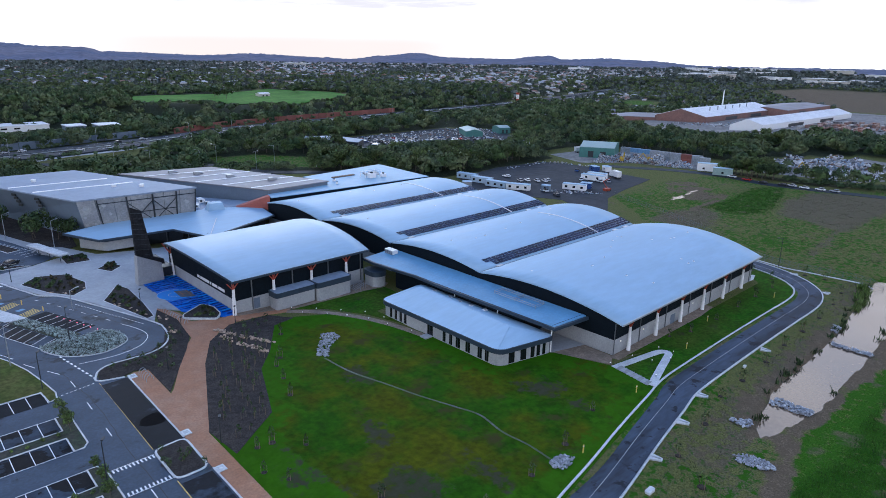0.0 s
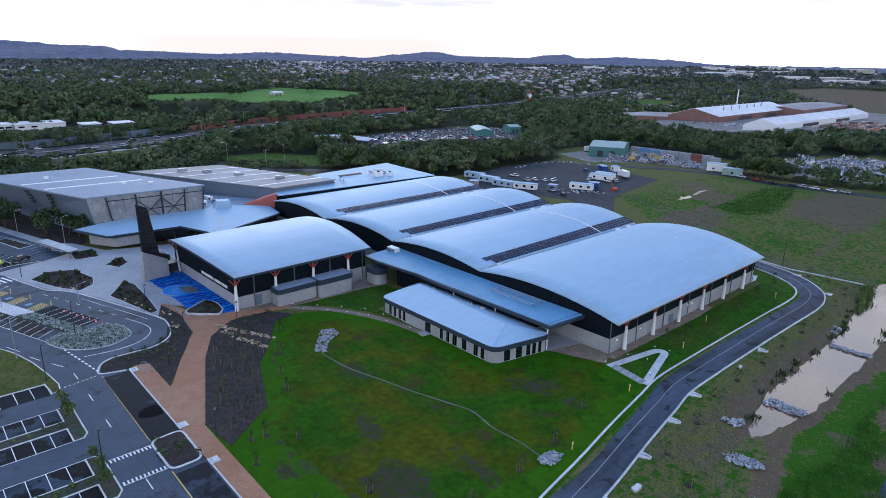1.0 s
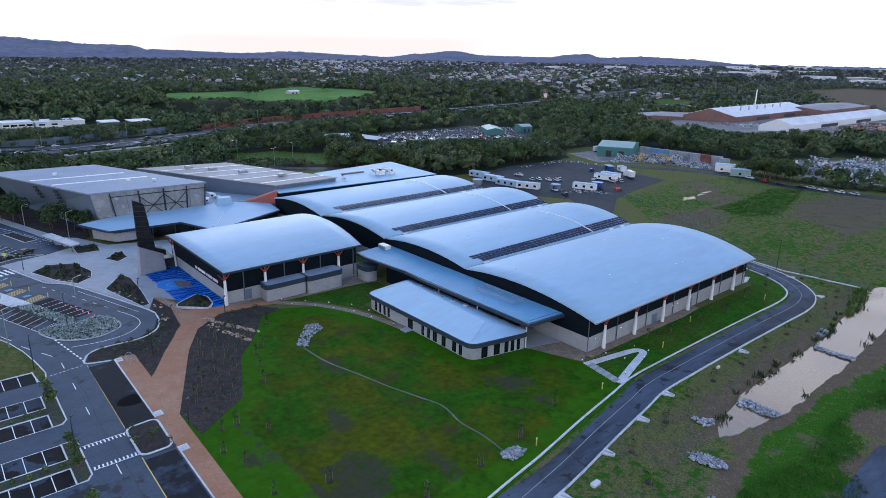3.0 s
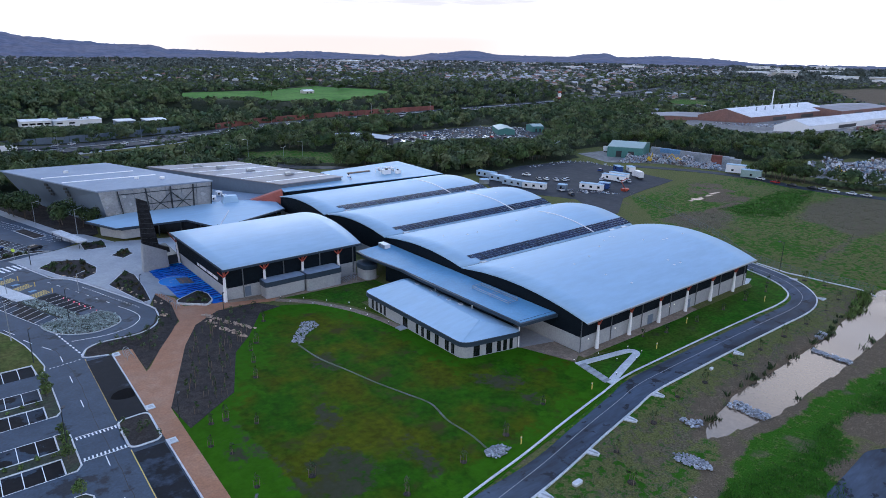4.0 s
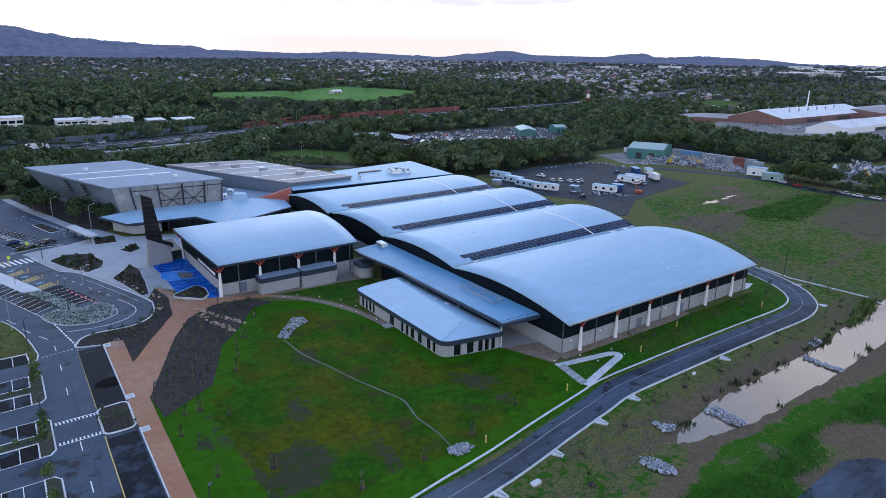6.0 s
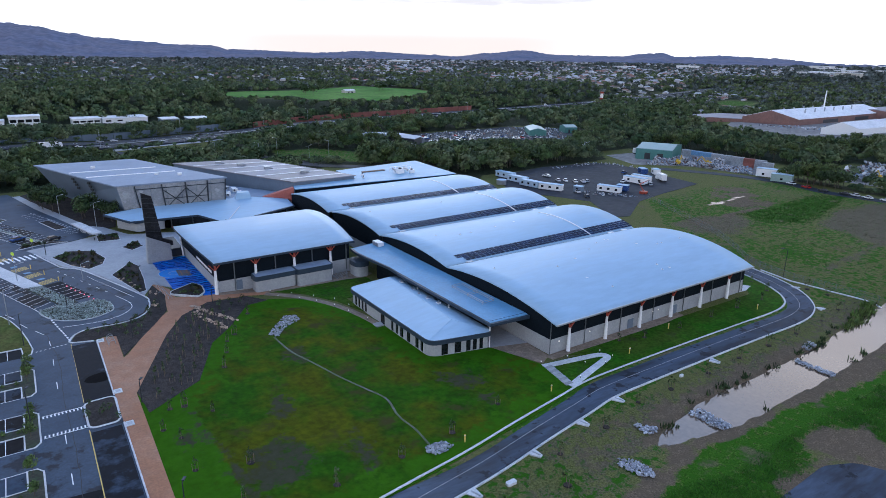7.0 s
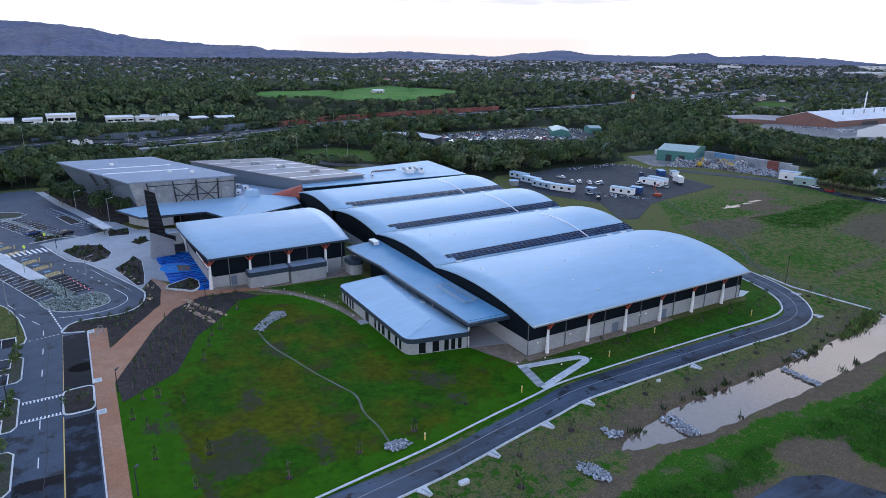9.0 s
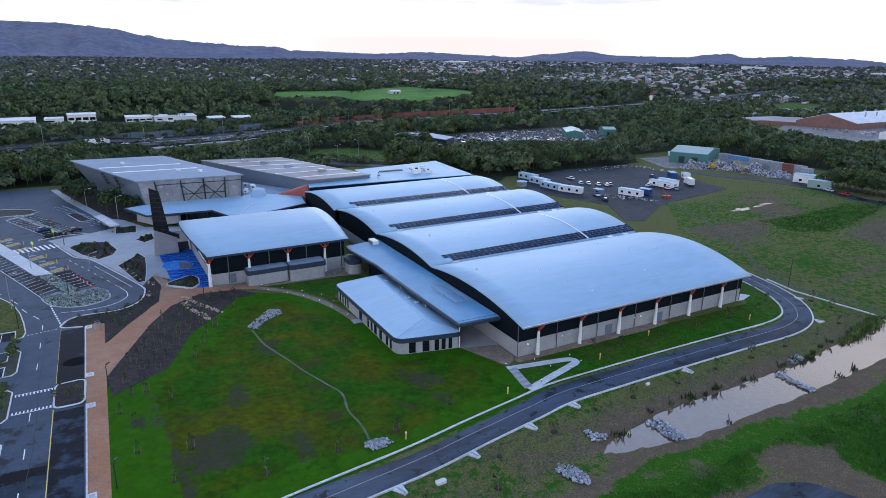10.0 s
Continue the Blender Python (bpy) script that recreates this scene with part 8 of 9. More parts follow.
def long_wall(name, label, line, h, mat_, panel=6.0, lift=0.6):
    t = thing(name, label, "noise wall", at=(*line[0], 0.5))
    for a, b in zip(line, line[1:]):
        n = max(1, int(math.dist(a, b) / panel))
        for k in range(n):
            p, q = Vector(a).lerp(Vector(b), k / n), Vector(a).lerp(Vector(b), (k + 0.97) / n)
            d = (q - p).normalized()
            m = Matrix.Translation((p.x, p.y, 0)) @ Matrix.Rotation(math.atan2(d.y, d.x), 4, "Z")
            bm = bmesh.new()
            box(bm, 0, (q - p).length, -0.15, 0.15, 0, lift + h + 0.15 * (k % 2), m)
            part("panel", bm, mat_, t)


M_RUST = material("rust_red_panel", (0.20, 0.075, 0.058), 0.8, 0, 0.15, 0.1, 1.0, shuffle=0.15)
long_wall("noise_wall", "long rust-red noise wall beside the freeway", [(192, 492), (235, 513), (300, 527), (372, 534), (446, 541)], 4.6, M_RUST, 9)
long_wall("noise_wall", "long blue-grey noise wall beside the freeway", [(20, 462), (97, 470), (176, 494)], 4.5, M_BLUEGREY, 9)
_gr = thing("guard_rail", "steel guard rail along the freeway median", "guard rail", at=(200, 474, 1))
for i in range(18):
    x0, x1 = -40 + i * 40, -40 + (i + 1) * 40
    _bm = bmesh.new()
    tube(_bm, (x0, freeway_y(x0), 1.7), (x1, freeway_y(x1), 1.7), 0.22, 0.22, 5)
    for k in range(4):
        x = lerp(x0, x1, k / 4)
        tube(_bm, (x, freeway_y(x), 0.3), (x, freeway_y(x), 1.7), 0.1, 0.1, 4)
    part("rail", _bm, M_STEEL, _gr)

# ---- vehicles ----
M_TYRE = material("black_rubber", (0.012, 0.012, 0.012), 0.8)
CAR_PAINT = {n: material("car_paint_" + n, c, 0.25, 0.1, 0.04, 0.5, 4, spec=0.6) for n, c in (("white", (0.75, 0.76, 0.77)), ("silver", (0.42, 0.43, 0.45)), ("dark", (0.02, 0.022, 0.027)), ("red", (0.38, 0.02, 0.02)), ("blue", (0.03, 0.07, 0.22)), ("yellow", (0.55, 0.38, 0.03)))}


def car_template(colour, label, ute=False):
    t = thing("car", label, "car", "parked and passing cars")
    bm = bmesh.new()
    prof = [(-2.25, 0.35), (-2.25, 0.85), (-1.9, 0.98), (1.1, 0.98), (2.0, 0.86), (2.25, 0.7), (2.25, 0.35)]
    lo = [bm.verts.new((x, -0.88, z)) for x, z in prof]
    hi = [bm.verts.new((x, 0.88, z)) for x, z in prof]
    bm.faces.new(lo)
    bm.faces.new(hi[::-1])
    for i in range(len(prof)):
        j = (i + 1) % len(prof)
        bm.faces.new((lo[j], lo[i], hi[i], hi[j]))
    bmesh.ops.recalc_face_normals(bm, faces=bm.faces[:])
    bmesh.ops.bevel(bm, geom=bm.edges[:], offset=0.06, segments=1, affect="EDGES")
    part("body", bm, CAR_PAINT[colour], t)
    bm = bmesh.new()
    r = -0.2 if ute else -1.6
    solid(bm, [(r - 0.25, -0.8, 0.97), (1.0, -0.8, 0.97), (1.0, 0.8, 0.97), (r - 0.25, 0.8, 0.97), (r, -0.66, 1.44), (0.35, -0.66, 1.44), (0.35, 0.66, 1.44), (r, 0.66, 1.44)], BOX)
    part("window_glass", bm, M_GLASSDARK, t, "dark glass")
    bm = bmesh.new()
    box(bm, r + 0.03, 0.32, -0.64, 0.64, 1.44, 1.5)
    part("roof", bm, CAR_PAINT[colour], t)
    for x in (-1.4, 1.4):
        for y in (-0.82, 0.82):
            bm = bmesh.new()
            tube(bm, (x, y - 0.1, 0.33), (x, y + 0.1, 0.33), 0.33, 0.33, 10)
            part("wheel", bm, M_TYRE, t)
    for y in (-0.6, 0.6):
        bm = bmesh.new()
        box(bm, 2.2, 2.28, y - 0.2, y + 0.2, 0.62, 0.76)
        part("headlight", bm, M_WHITE, t)
    return t


def park(template, places):
    for i, (x, y, a) in enumerate(places):
        z = gz(x, y) + (1.02 if y > 380 and abs(y - freeway_y(x)) < 18 else 0.05)
        m = Matrix.Translation((x, y, z)) @ Matrix.Rotation(radians(a), 4, "Z")
        if i:
            copy_thing(template, m)
        else:
            first = m
    template.matrix_basis = first


_fw = [(x, freeway_y(x) + d, a) for x, d, a in ((48, 8, 12), (76, 11, 12), (130, -12, 15), (142, 7, 16), (190, -7, 18), (205, -12, 22), (275, 8, 18), (292, -11, 16), (340, -7, 9), (430, -10, 8), (62, -10, 12), (104, -12, 14), (113, -7, 14), (160, 9, 18), (168, -9, 18), (222, 11, 25), (250, -8, 22), (318, 10, 10), (360, -9, 8), (395, 9, 8), (470, 8, 10), (520, -8, 10), (560, 10, 10), (600, -10, 10), (85, 12, 12), (30, -8, 15))]
_rr = random.Random(8)
_yard = [(x, y, _rr.uniform(0, 360)) for x, y in scatter([(262, 350), (322, 338), (352, 318), (360, 340), (330, 372), (285, 385)], 44, 80, 4.5)]
park(car_template("white", "white car parked or driving"), [(254.2, 203, 60), (257, 199, 62), (260, 196.5, 60), (279.7, 187.8, 20), (282.2, 179.2, 80), (254.4, 217, 100), (290, 181, 30), (351, 141, 80), (348.6, 104, 80), (350, 97, 80), (240, 181, 70)] + _fw[::2] + _yard[::3])
park(car_template("silver", "silver car parked or driving"), [(251, 205, 60), (262.8, 197, 62), (286, 176, 40), (349.3, 110, 80), (351, 91, 80)] + _fw[1::4] + _yard[1::3])
park(car_template("dark", "dark car parked or driving"), [(32.4, 208.0, 35), (346.6, 123, 80), (348.2, 114, 80), (262.4, 180.7, 30), (236, 171, 60)] + _fw[3::4] + _yard[2::6])
park(car_template("red", "red car parked beside the back road"), [(348.3, 132, 80)] + _yard[5::12])
park(car_template("blue", "blue car in the yards"), [(22.9, 213.0, 35), (300, 205, 20)] + _yard[11::12])


def truck(x, y, a, label, box_mat, L=11.0):
    z = gz(x, y) + (1.0 if y > 380 else 0.05)
    t = thing("truck", label, "truck", "trucks", at=(x, y, z))
    m = Matrix.Translation((x, y, z)) @ Matrix.Rotation(radians(a), 4, "Z")
    bm = bmesh.new()
    box(bm, -L / 2, L / 2 - 2.6, -1.25, 1.25, 1.0, 3.9, m)
    part("cargo_box", bm, box_mat, t)
    bm = bmesh.new()
    solid(bm, [m @ Vector(p) for p in ((L / 2 - 2.3, -1.2, 0.6), (L / 2, -1.2, 0.6), (L / 2, 1.2, 0.6), (L / 2 - 2.3, 1.2, 0.6), (L / 2 - 2.3, -1.15, 3.1), (L / 2 - 0.5, -1.15, 3.1), (L / 2 - 0.5, 1.15, 3.1), (L / 2 - 2.3, 1.15, 3.1))], BOX)
    part("cab", bm, CAR_PAINT["white"], t)
    bm = bmesh.new()
    box(bm, -L / 2, L / 2 - 0.4, -0.5, 0.5, 0.6, 1.0, m)
    part("chassis", bm, M_DARKSTEEL, t)
    for x_ in (-L / 2 + 1, -L / 2 + 2.4, L / 2 - 1.2):
        for y_ in (-1.0, 1.0):
            bm = bmesh.new()
            tube(bm, m @ Vector((x_, y_ - 0.15, 0.5)), m @ Vector((x_, y_ + 0.15, 0.5)), 0.5, 0.5, 10)
            part("wheel", bm, M_TYRE, t)


truck(46, freeway_y(46) - 10, 15, "white box truck on the freeway", CAR_PAINT["white"], 15)
truck(262, 338, 70, "white tipper truck parked in the yard", CAR_PAINT["white"], 8)
truck(300, 181, 60, "white truck parked in the depot", CAR_PAINT["white"], 9)
truck(363, 246, -20, "white truck parked by the green shed", CAR_PAINT["white"], 10)

# ---- depot ----
M_DEPOT = material("dark_gravel_yard", (0.032, 0.036, 0.045), 0.85, 0, 0.3, 0.08, 0.8, other=(0.045, 0.048, 0.055), spec=0.15)
setting("depot_yard", "dark gravel depot yard", "yard", drape("depot_yard", DEPOT, 0.0, M_DEPOT, step=8))
setting("depot_yard", "grey gravel of the vehicle yards", "yard", drape("depot_yard", [(226, 372), (252, 336), (322, 328), (366, 306), (392, 330), (420, 372), (385, 405), (318, 402), (255, 402)], 0.0, M_DEPOT, step=10))
setting("depot_yard", "pale gravel of the scrap yard", "yard", drape("depot_yard", [(328, 222), (352, 200), (360, 160), (384, 166), (386, 205), (384, 236), (366, 252), (340, 254)], 0.0, M_YARD, step=10))
setting("depot_yard", "pale dusty yard by the back road", "yard", drape("depot_yard", [(380, 144), (440, 150), (486, 114), (474, 78), (424, 72), (388, 92)], 0.0, M_YARD, step=10))
setting("depot_yard", "dusty yard around the factory", "yard", drape("depot_yard", [(528, 268), (545, 240), (588, 200), (636, 150), (700, 128), (900, 160), (900, 300), (770, 340), (620, 345), (575, 322)], 0.0, M_YARD, step=25))


def cabin(x, y, a, L, label, wall=None, w=3.2, h=2.9, windows=3):
    z = gz(x, y)
    t = thing("site_cabin", label, "site cabin", "portable cabins", at=(x, y, z))
    m = Matrix.Translation((x, y, z)) @ Matrix.Rotation(radians(a), 4, "Z")
    bm = bmesh.new()
    box(bm, -L / 2, L / 2, -w / 2, w / 2, 0.3, h, m)
    part("body", bm, wall or M_WHITE, t)
    bm = bmesh.new()
    box(bm, -L / 2 - 0.1, L / 2 + 0.1, -w / 2 - 0.1, w / 2 + 0.1, h, h + 0.18, m)
    part("roof", bm, M_ROOF, t)
    bm = bmesh.new()
    for u in (-0.45, 0, 0.45):
        box(bm, L * u - 0.3, L * u + 0.3, -w / 2 + 0.2, w / 2 - 0.2, 0, 0.3, m)
    part("footing", bm, M_DARKSTEEL, t)
    for s in (-1, 1):
        for k in range(windows):
            u = -L / 2 + L * (k + 0.5) / windows
            bm = bmesh.new()
            box(bm, u - 0.6, u + 0.6, s * (w / 2 + 0.02) - 0.03, s * (w / 2 + 0.02) + 0.03, 1.2, 2.2, m)
            part("window", bm, M_GLASSDARK, t)


for k, (x, y, a) in enumerate(((234.5, 226, 99), (232.5, 214, 99), (230.5, 202.5, 99), (233.5, 191.5, 116))):
    cabin(x, y, a, 11.2, "long pale blue portable cabin beside the depot", M_PALEBLUE if k < 3 else M_WHITE)
cabin(254.5, 174.5, 112, 11, "white portable site office with dark windows")
cabin(262, 173, 112, 5, "bright blue storage cabin in the depot", CAR_PAINT["blue"], windows=1)
cabin(284, 184, 100, 12, "white storage cabin in the depot", windows=2)
cabin(291, 186, 100, 10, "white storage cabin in the depot", windows=2)
cabin(241, 181, 110, 4, "small grey-blue storage box in the depot", M_BLUEGREY, windows=1)
cabin(308.5, 199.5, 60, 6, "bright blue shipping box at the yard's edge", CAR_PAINT["blue"], windows=1)
cabin(313, 194.5, 60, 5, "white shipping box at the yard's edge", windows=1)
_tank = thing("water_tank", "round pale corrugated water tank", "water tank", at=(222, 214, 0))
_bm = bmesh.new()
tube(_bm, (222, 214, gz(222, 214)), (222, 214, 3.0), 2.4, 2.4, 20)
part("body", _bm, M_STEEL, _tank)
_bm = bmesh.new()
tube(_bm, (222, 214, 3.0), (222, 214, 3.4), 2.5, 0.3, 20)
part("lid", _bm, M_ROOF, _tank)
_lift = thing("boom_lift", "red boom lift parked in the depot", "boom lift", at=(266, 164, 0))
_bm = bmesh.new()
box(_bm, 264.4, 267.6, 162.8, 165.2, 0.5, 1.7)
part("base", _bm, M_RED, _lift)
_bm = bmesh.new()
tube(_bm, (266, 164, 1.6), (264.5, 165.5, 5.0), 0.22, 0.18, 6)
tube(_bm, (264.5, 165.5, 5.0), (267.4, 163.4, 6.6), 0.18, 0.15, 6)
part("boom", _bm, M_RED, _lift)
for dx in (-1.1, 1.1):
    for dy in (-1.1, 1.1):
        _bm = bmesh.new()
        tube(_bm, (266 + dx, 164 + dy - 0.15, 0.5), (266 + dx, 164 + dy + 0.15, 0.5), 0.5, 0.5, 10)
        part("wheel", _bm, M_TYRE, _lift)


def colour_scraps(name, stops):
    """Each loose piece takes one of a few colours."""
    m = material(name, (0.5, 0.5, 0.5), 0.7, 0, 0.2, 0.5, 2)
    N, L = m.node_tree.nodes, m.node_tree.links
    geo = N.new("ShaderNodeNewGeometry")
    r = N.new("ShaderNodeValToRGB")
    r.color_ramp.interpolation = "CONSTANT"
    els = r.color_ramp.elements
    els[0].color = (*stops[0], 1)
    els[1].position, els[1].color = 1 / len(stops), (*stops[1], 1)
    for i, c in enumerate(stops[2:]):
        e = els.new((i + 2) / len(stops))
        e.color = (*c, 1)
    L.new(geo.outputs["Random Per Island"], r.inputs["Fac"])
    L.new(r.outputs["Color"], N["Principled BSDF"].inputs["Base Color"])
    return m


M_SCRAP = colour_scraps("mixed_scrap", [(0.42, 0.43, 0.45), (0.6, 0.61, 0.62), (0.16, 0.17, 0.19), (0.30, 0.36, 0.42), (0.5, 0.5, 0.5), (0.20, 0.13, 0.10), (0.07, 0.07, 0.08), (0.34, 0.34, 0.33), (0.22, 0.28, 0.36)])

M_PALESCRAP = colour_scraps("pale_crushed_plastic", [(0.62, 0.63, 0.64), (0.5, 0.52, 0.55), (0.7, 0.7, 0.7), (0.4, 0.42, 0.45)])


def scrap_heap(label, poly, n, seed, size=0.9, heap=3.0, name="scrap_heap", pale=False):
    rnd = random.Random(seed)
    xs, ys = [p[0] for p in poly], [p[1] for p in poly]
    cx, cy = sum(xs) / len(xs), sum(ys) / len(ys)
    verts, faces = [], []
    k = 0
    while k < n:
        x, y = rnd.uniform(min(xs), max(xs)), rnd.uniform(min(ys), max(ys))
        if not inside(x, y, poly):
            continue
        k += 1
        top = heap * max(0, 0.35 + noise.noise((x / 9, y / 9, seed)) * 1.3)
        m = Matrix.LocRotScale((x, y, gz(x, y) + rnd.uniform(0, top)), Euler((rnd.uniform(-0.9, 0.9), rnd.uniform(-0.9, 0.9), rnd.uniform(0, 6.3))), (size * rnd.uniform(0.4, 1.8), size * rnd.uniform(0.3, 1.0), size * rnd.uniform(0.15, 0.7)))
        b = len(verts)
        verts += [tuple(m @ Vector((sx, sy, sz))) for sz in (-0.5, 0.5) for sx, sy in ((-0.5, -0.5), (0.5, -0.5), (0.5, 0.5), (-0.5, 0.5))]
        faces += [tuple(b + i for i in f) for f in BOX]
    me = bpy.data.meshes.new(name)
    me.from_pydata(verts, [], faces)
    me.materials.append(M_PALESCRAP if pale else M_SCRAP)
    tagged(new(name, me), label, "scrap", kind="stuff")


scrap_heap("heaps of pale crushed scrap metal behind the fence", [(333, 217), (352, 203), (358, 166), (373, 176), (374, 214), (358, 224)], 3200, 1, 0.95, 4.2)
scrap_heap("loose clutter along the edge of the depot", [(276, 238), (310, 240), (322, 226), (322, 204), (317, 204), (316, 224), (308, 234), (276, 233)], 80, 2, 0.8, 0.5)
scrap_heap("pallets and pipes lying in the depot", [(240, 184), (256, 168), (258, 160), (244, 172)], 60, 3, 0.9, 0.6)
scrap_heap("vehicle parts and clutter in the far yard", [(255, 395), (318, 400), (385, 402), (415, 372), (370, 318), (330, 340), (262, 372)], 420, 4, 1.2, 1.2)
scrap_heap("heaps of mixed scrap in the yard by the back road", [(386, 138), (436, 144), (470, 112), (452, 92), (414, 100), (394, 116)], 1500, 5, 1.5, 5.0)
scrap_heap("white pile of crushed plastic by the back road", [(384, 108), (400, 104), (424, 88), (418, 80), (398, 92), (384, 98)], 800, 15, 1.0, 4.0, pale=True)
scrap_heap("machinery and pallets beside the factory", [(590, 300), (600, 262), (625, 256), (740, 256), (740, 270), (628, 270), (606, 310)], 200, 6, 1.3, 1.4)


def shed(name, label, poly, h, rise, wall, roof_mat, ridge_along=0):
    """A gabled shed over a four-cornered plan; the ridge runs from the middle of side 0-3 to that of 1-2."""
    x, y = sum(p[0] for p in poly) / 4, sum(p[1] for p in poly) / 4
    z = gz(x, y)
    t = thing(name, label, "shed", at=(x, y, z))
    bm = bmesh.new()
    prism(bm, poly, z - 0.5, z + h)
    part("wall", bm, wall, t)
    P = [Vector((*p, z + h)) for p in poly]
    if ridge_along:
        P = P[1:] + P[:1]
    a, b = (P[0] + P[3]) / 2 + Vector((0, 0, rise)), (P[1] + P[2]) / 2 + Vector((0, 0, rise))
    bm = bmesh.new()
    e = Vector((0, 0, 0.25))
    for p, q in (((P[0], P[1]), (b, a)), ((P[2], P[3]), (a, b))):
        pts = [p[0] + e, p[1] + e, q[0] + e, q[1] + e] + [p[0] - e * 0.2, p[1] - e * 0.2, q[0] - e * 0.2, q[1] - e * 0.2]
        solid(bm, pts, [(0, 1, 2, 3), (7, 6, 5, 4), (0, 4, 5, 1), (1, 5, 6, 2), (2, 6, 7, 3), (3, 7, 4, 0)])
    bmesh.ops.recalc_face_normals(bm, faces=bm.faces[:])
    part("roof", bm, roof_mat, t)
    for u, v, w in ((P[0], P[3], a), (P[1], P[2], b)):
        bm = bmesh.new()
        inw = ((P[0] + P[2]) / 2 - (u + v) / 2).normalized() * 0.3
        inw.z = 0
        solid(bm, [u, v, w, u + inw, v + inw, w + inw], [(0, 1, 2), (5, 4, 3), (0, 3, 4, 1), (1, 4, 5, 2), (2, 5, 3, 0)])
        bmesh.ops.recalc_face_normals(bm, faces=bm.faces[:])
        part("gable", bm, wall, t)
    d = (P[1] - P[0])
    for k in (0.25, 0.6):
        q = P[0] + d * k
        q2 = P[0] + d * (k + 0.16)
        n = Vector((d.y, -d.x, 0)).normalized() * 0.06
        bm = bmesh.new()
        hh = Vector((0, 0, -h * 0.95)), Vector((0, 0, -h * 0.35))
        solid(bm, [q - n + hh[0], q2 - n + hh[0], q2 + n + hh[0], q + n + hh[0], q - n + hh[1], q2 - n + hh[1], q2 + n + hh[1], q + n + hh[1]], BOX)
        part("opening", bm, M_DARKSTEEL, t, "dark doorway")
    return t


M_GREENWALL = material("teal_green_sheet", (0.07, 0.19, 0.17), 0.6, 0, 0.1, 0.2, 2)
M_GREENROOF = material("pale_green_roof", (0.27, 0.36, 0.34), 0.55, 0.1, 0.08, 0.1, 1)
M_FACTROOF = material("dull_white_roof_sheet", (0.80, 0.80, 0.80), 0.6, 0.0, 0.1, 0.03, 0.5, other=(0.70, 0.70, 0.71), spec=0.2)
M_BRICK = material("red_brown_brick", (0.23, 0.125, 0.10), 0.85, 0, 0.15, 0.1, 1.0, other=(0.19, 0.115, 0.10))
M_CREAM = material("cream_sheet_wall", (0.48, 0.46, 0.40), 0.7, 0, 0.1, 0.1, 1.0)
shed("green_shed", "teal green metal shed at the scrap yard", [(346, 236), (356, 217), (384, 231), (374, 250)], 6.3, 2.0, M_GREENWALL, M_GREENROOF)
shed("green_shed", "low green-roofed shed in the far yard", [(360, 350), (371, 343), (386, 366), (375, 373)], 4.0, 1.6, M_GREENWALL, M_GREENROOF, 1)
shed("green_shed", "small green-roofed shed in the far yard", [(397, 349), (406, 345), (412, 358), (403, 362)], 4.4, 1.4, M_GREENWALL, M_GREENROOF)
shed("open_shed", "open shed with a dull blue-grey roof", [(222, 372), (250, 340), (262, 350), (238, 386)], 5.0, 1.6, M_DARKSTEEL, M_ROOF_OLD, 1)
shed("factory", "long brick factory with a white metal roof", [(610, 330), (629, 286), (800, 283), (781, 327)], 5.4, 7.0, M_BRICK, M_FACTROOF, 1)
shed("factory", "long cream factory shed with a white metal roof", [(583, 243), (602, 222), (822, 212), (803, 236)], 4.8, 5.2, M_WHITE, M_FACTROOF, 1)
shed("factory", "brick factory wing behind the white roofs", [(775, 312), (775, 262), (905, 258), (905, 312)], 6.5, 2.2, M_BRICK, M_ROOF_WORN, 1)
shed("factory", "low brown-roofed works behind the trees", [(558, 366), (616, 327), (669, 349), (597, 387)], 2.4, 1.6, M_BRICK, M_ROOF_WORN, 1)
_vents = thing("roof_vents", "row of small grey vents on the factory roof", "roof vents", at=(690, 298, 9))
for i in range(12):
    _bm = bmesh.new()
    x, y = 650 + 9 * i, 297 if i % 2 else 313
    tube(_bm, (x, y, gz(705, 306) + 8.5), (x, y, gz(705, 306) + 13.2), 0.7, 0.7, 8)
    part("vent", _bm, M_STEEL, _vents)
_rs = random.Random(77)
_bv, _bf = [], []
for r in range(7):
    for c in range(20):
        if _rs.random() < 0.22:
            continue
        x, y = 652 + r * 13 + c * 1.2, 208 - c * 3.0 + r * 0.5
        b = len(_bv)
        _bv += [(x + sx * 4.2, y + sy * 1.2, z) for z in (0, _rs.choice((1.2, 2.2, 3.0))) for sx, sy in ((-1, -1), (1, -1), (1, 1), (-1, 1))]
        _bf += [tuple(b + q for q in f) for f in BOX]
_me = bpy.data.meshes.new("brick_stacks")
_me.from_pydata(_bv, [], _bf)
_me.materials.append(colour_scraps("stacked_bricks", [(0.27, 0.13, 0.09), (0.20, 0.12, 0.10), (0.36, 0.34, 0.32), (0.10, 0.09, 0.09), (0.30, 0.20, 0.15)]))
tagged(new("brick_stacks", _me), "rows of stacked brick pallets in the factory yard", "brick stacks", kind="stuff")
_ch = thing("chimney", "tall pale steel chimney on the factory", "chimney", at=(740, 320, 0))
_bm = bmesh.new()
tube(_bm, (740, 320, 0), (740, 320, 27), 0.75, 0.55, 12)
part("stack", _bm, M_WHITE, _ch)
_bm = bmesh.new()
tube(_bm, (740, 320, 26.6), (740, 320, 27.2), 0.7, 0.7, 12)
part("rim", _bm, M_STEEL, _ch)
_sg = thing("pylon_sign", "tall white and red roadside sign beyond the freeway", "sign", at=(634, 530, 0))
_bm = bmesh.new()
box(_bm, 633.4, 634.6, 528.5, 531.5, 0, 15)
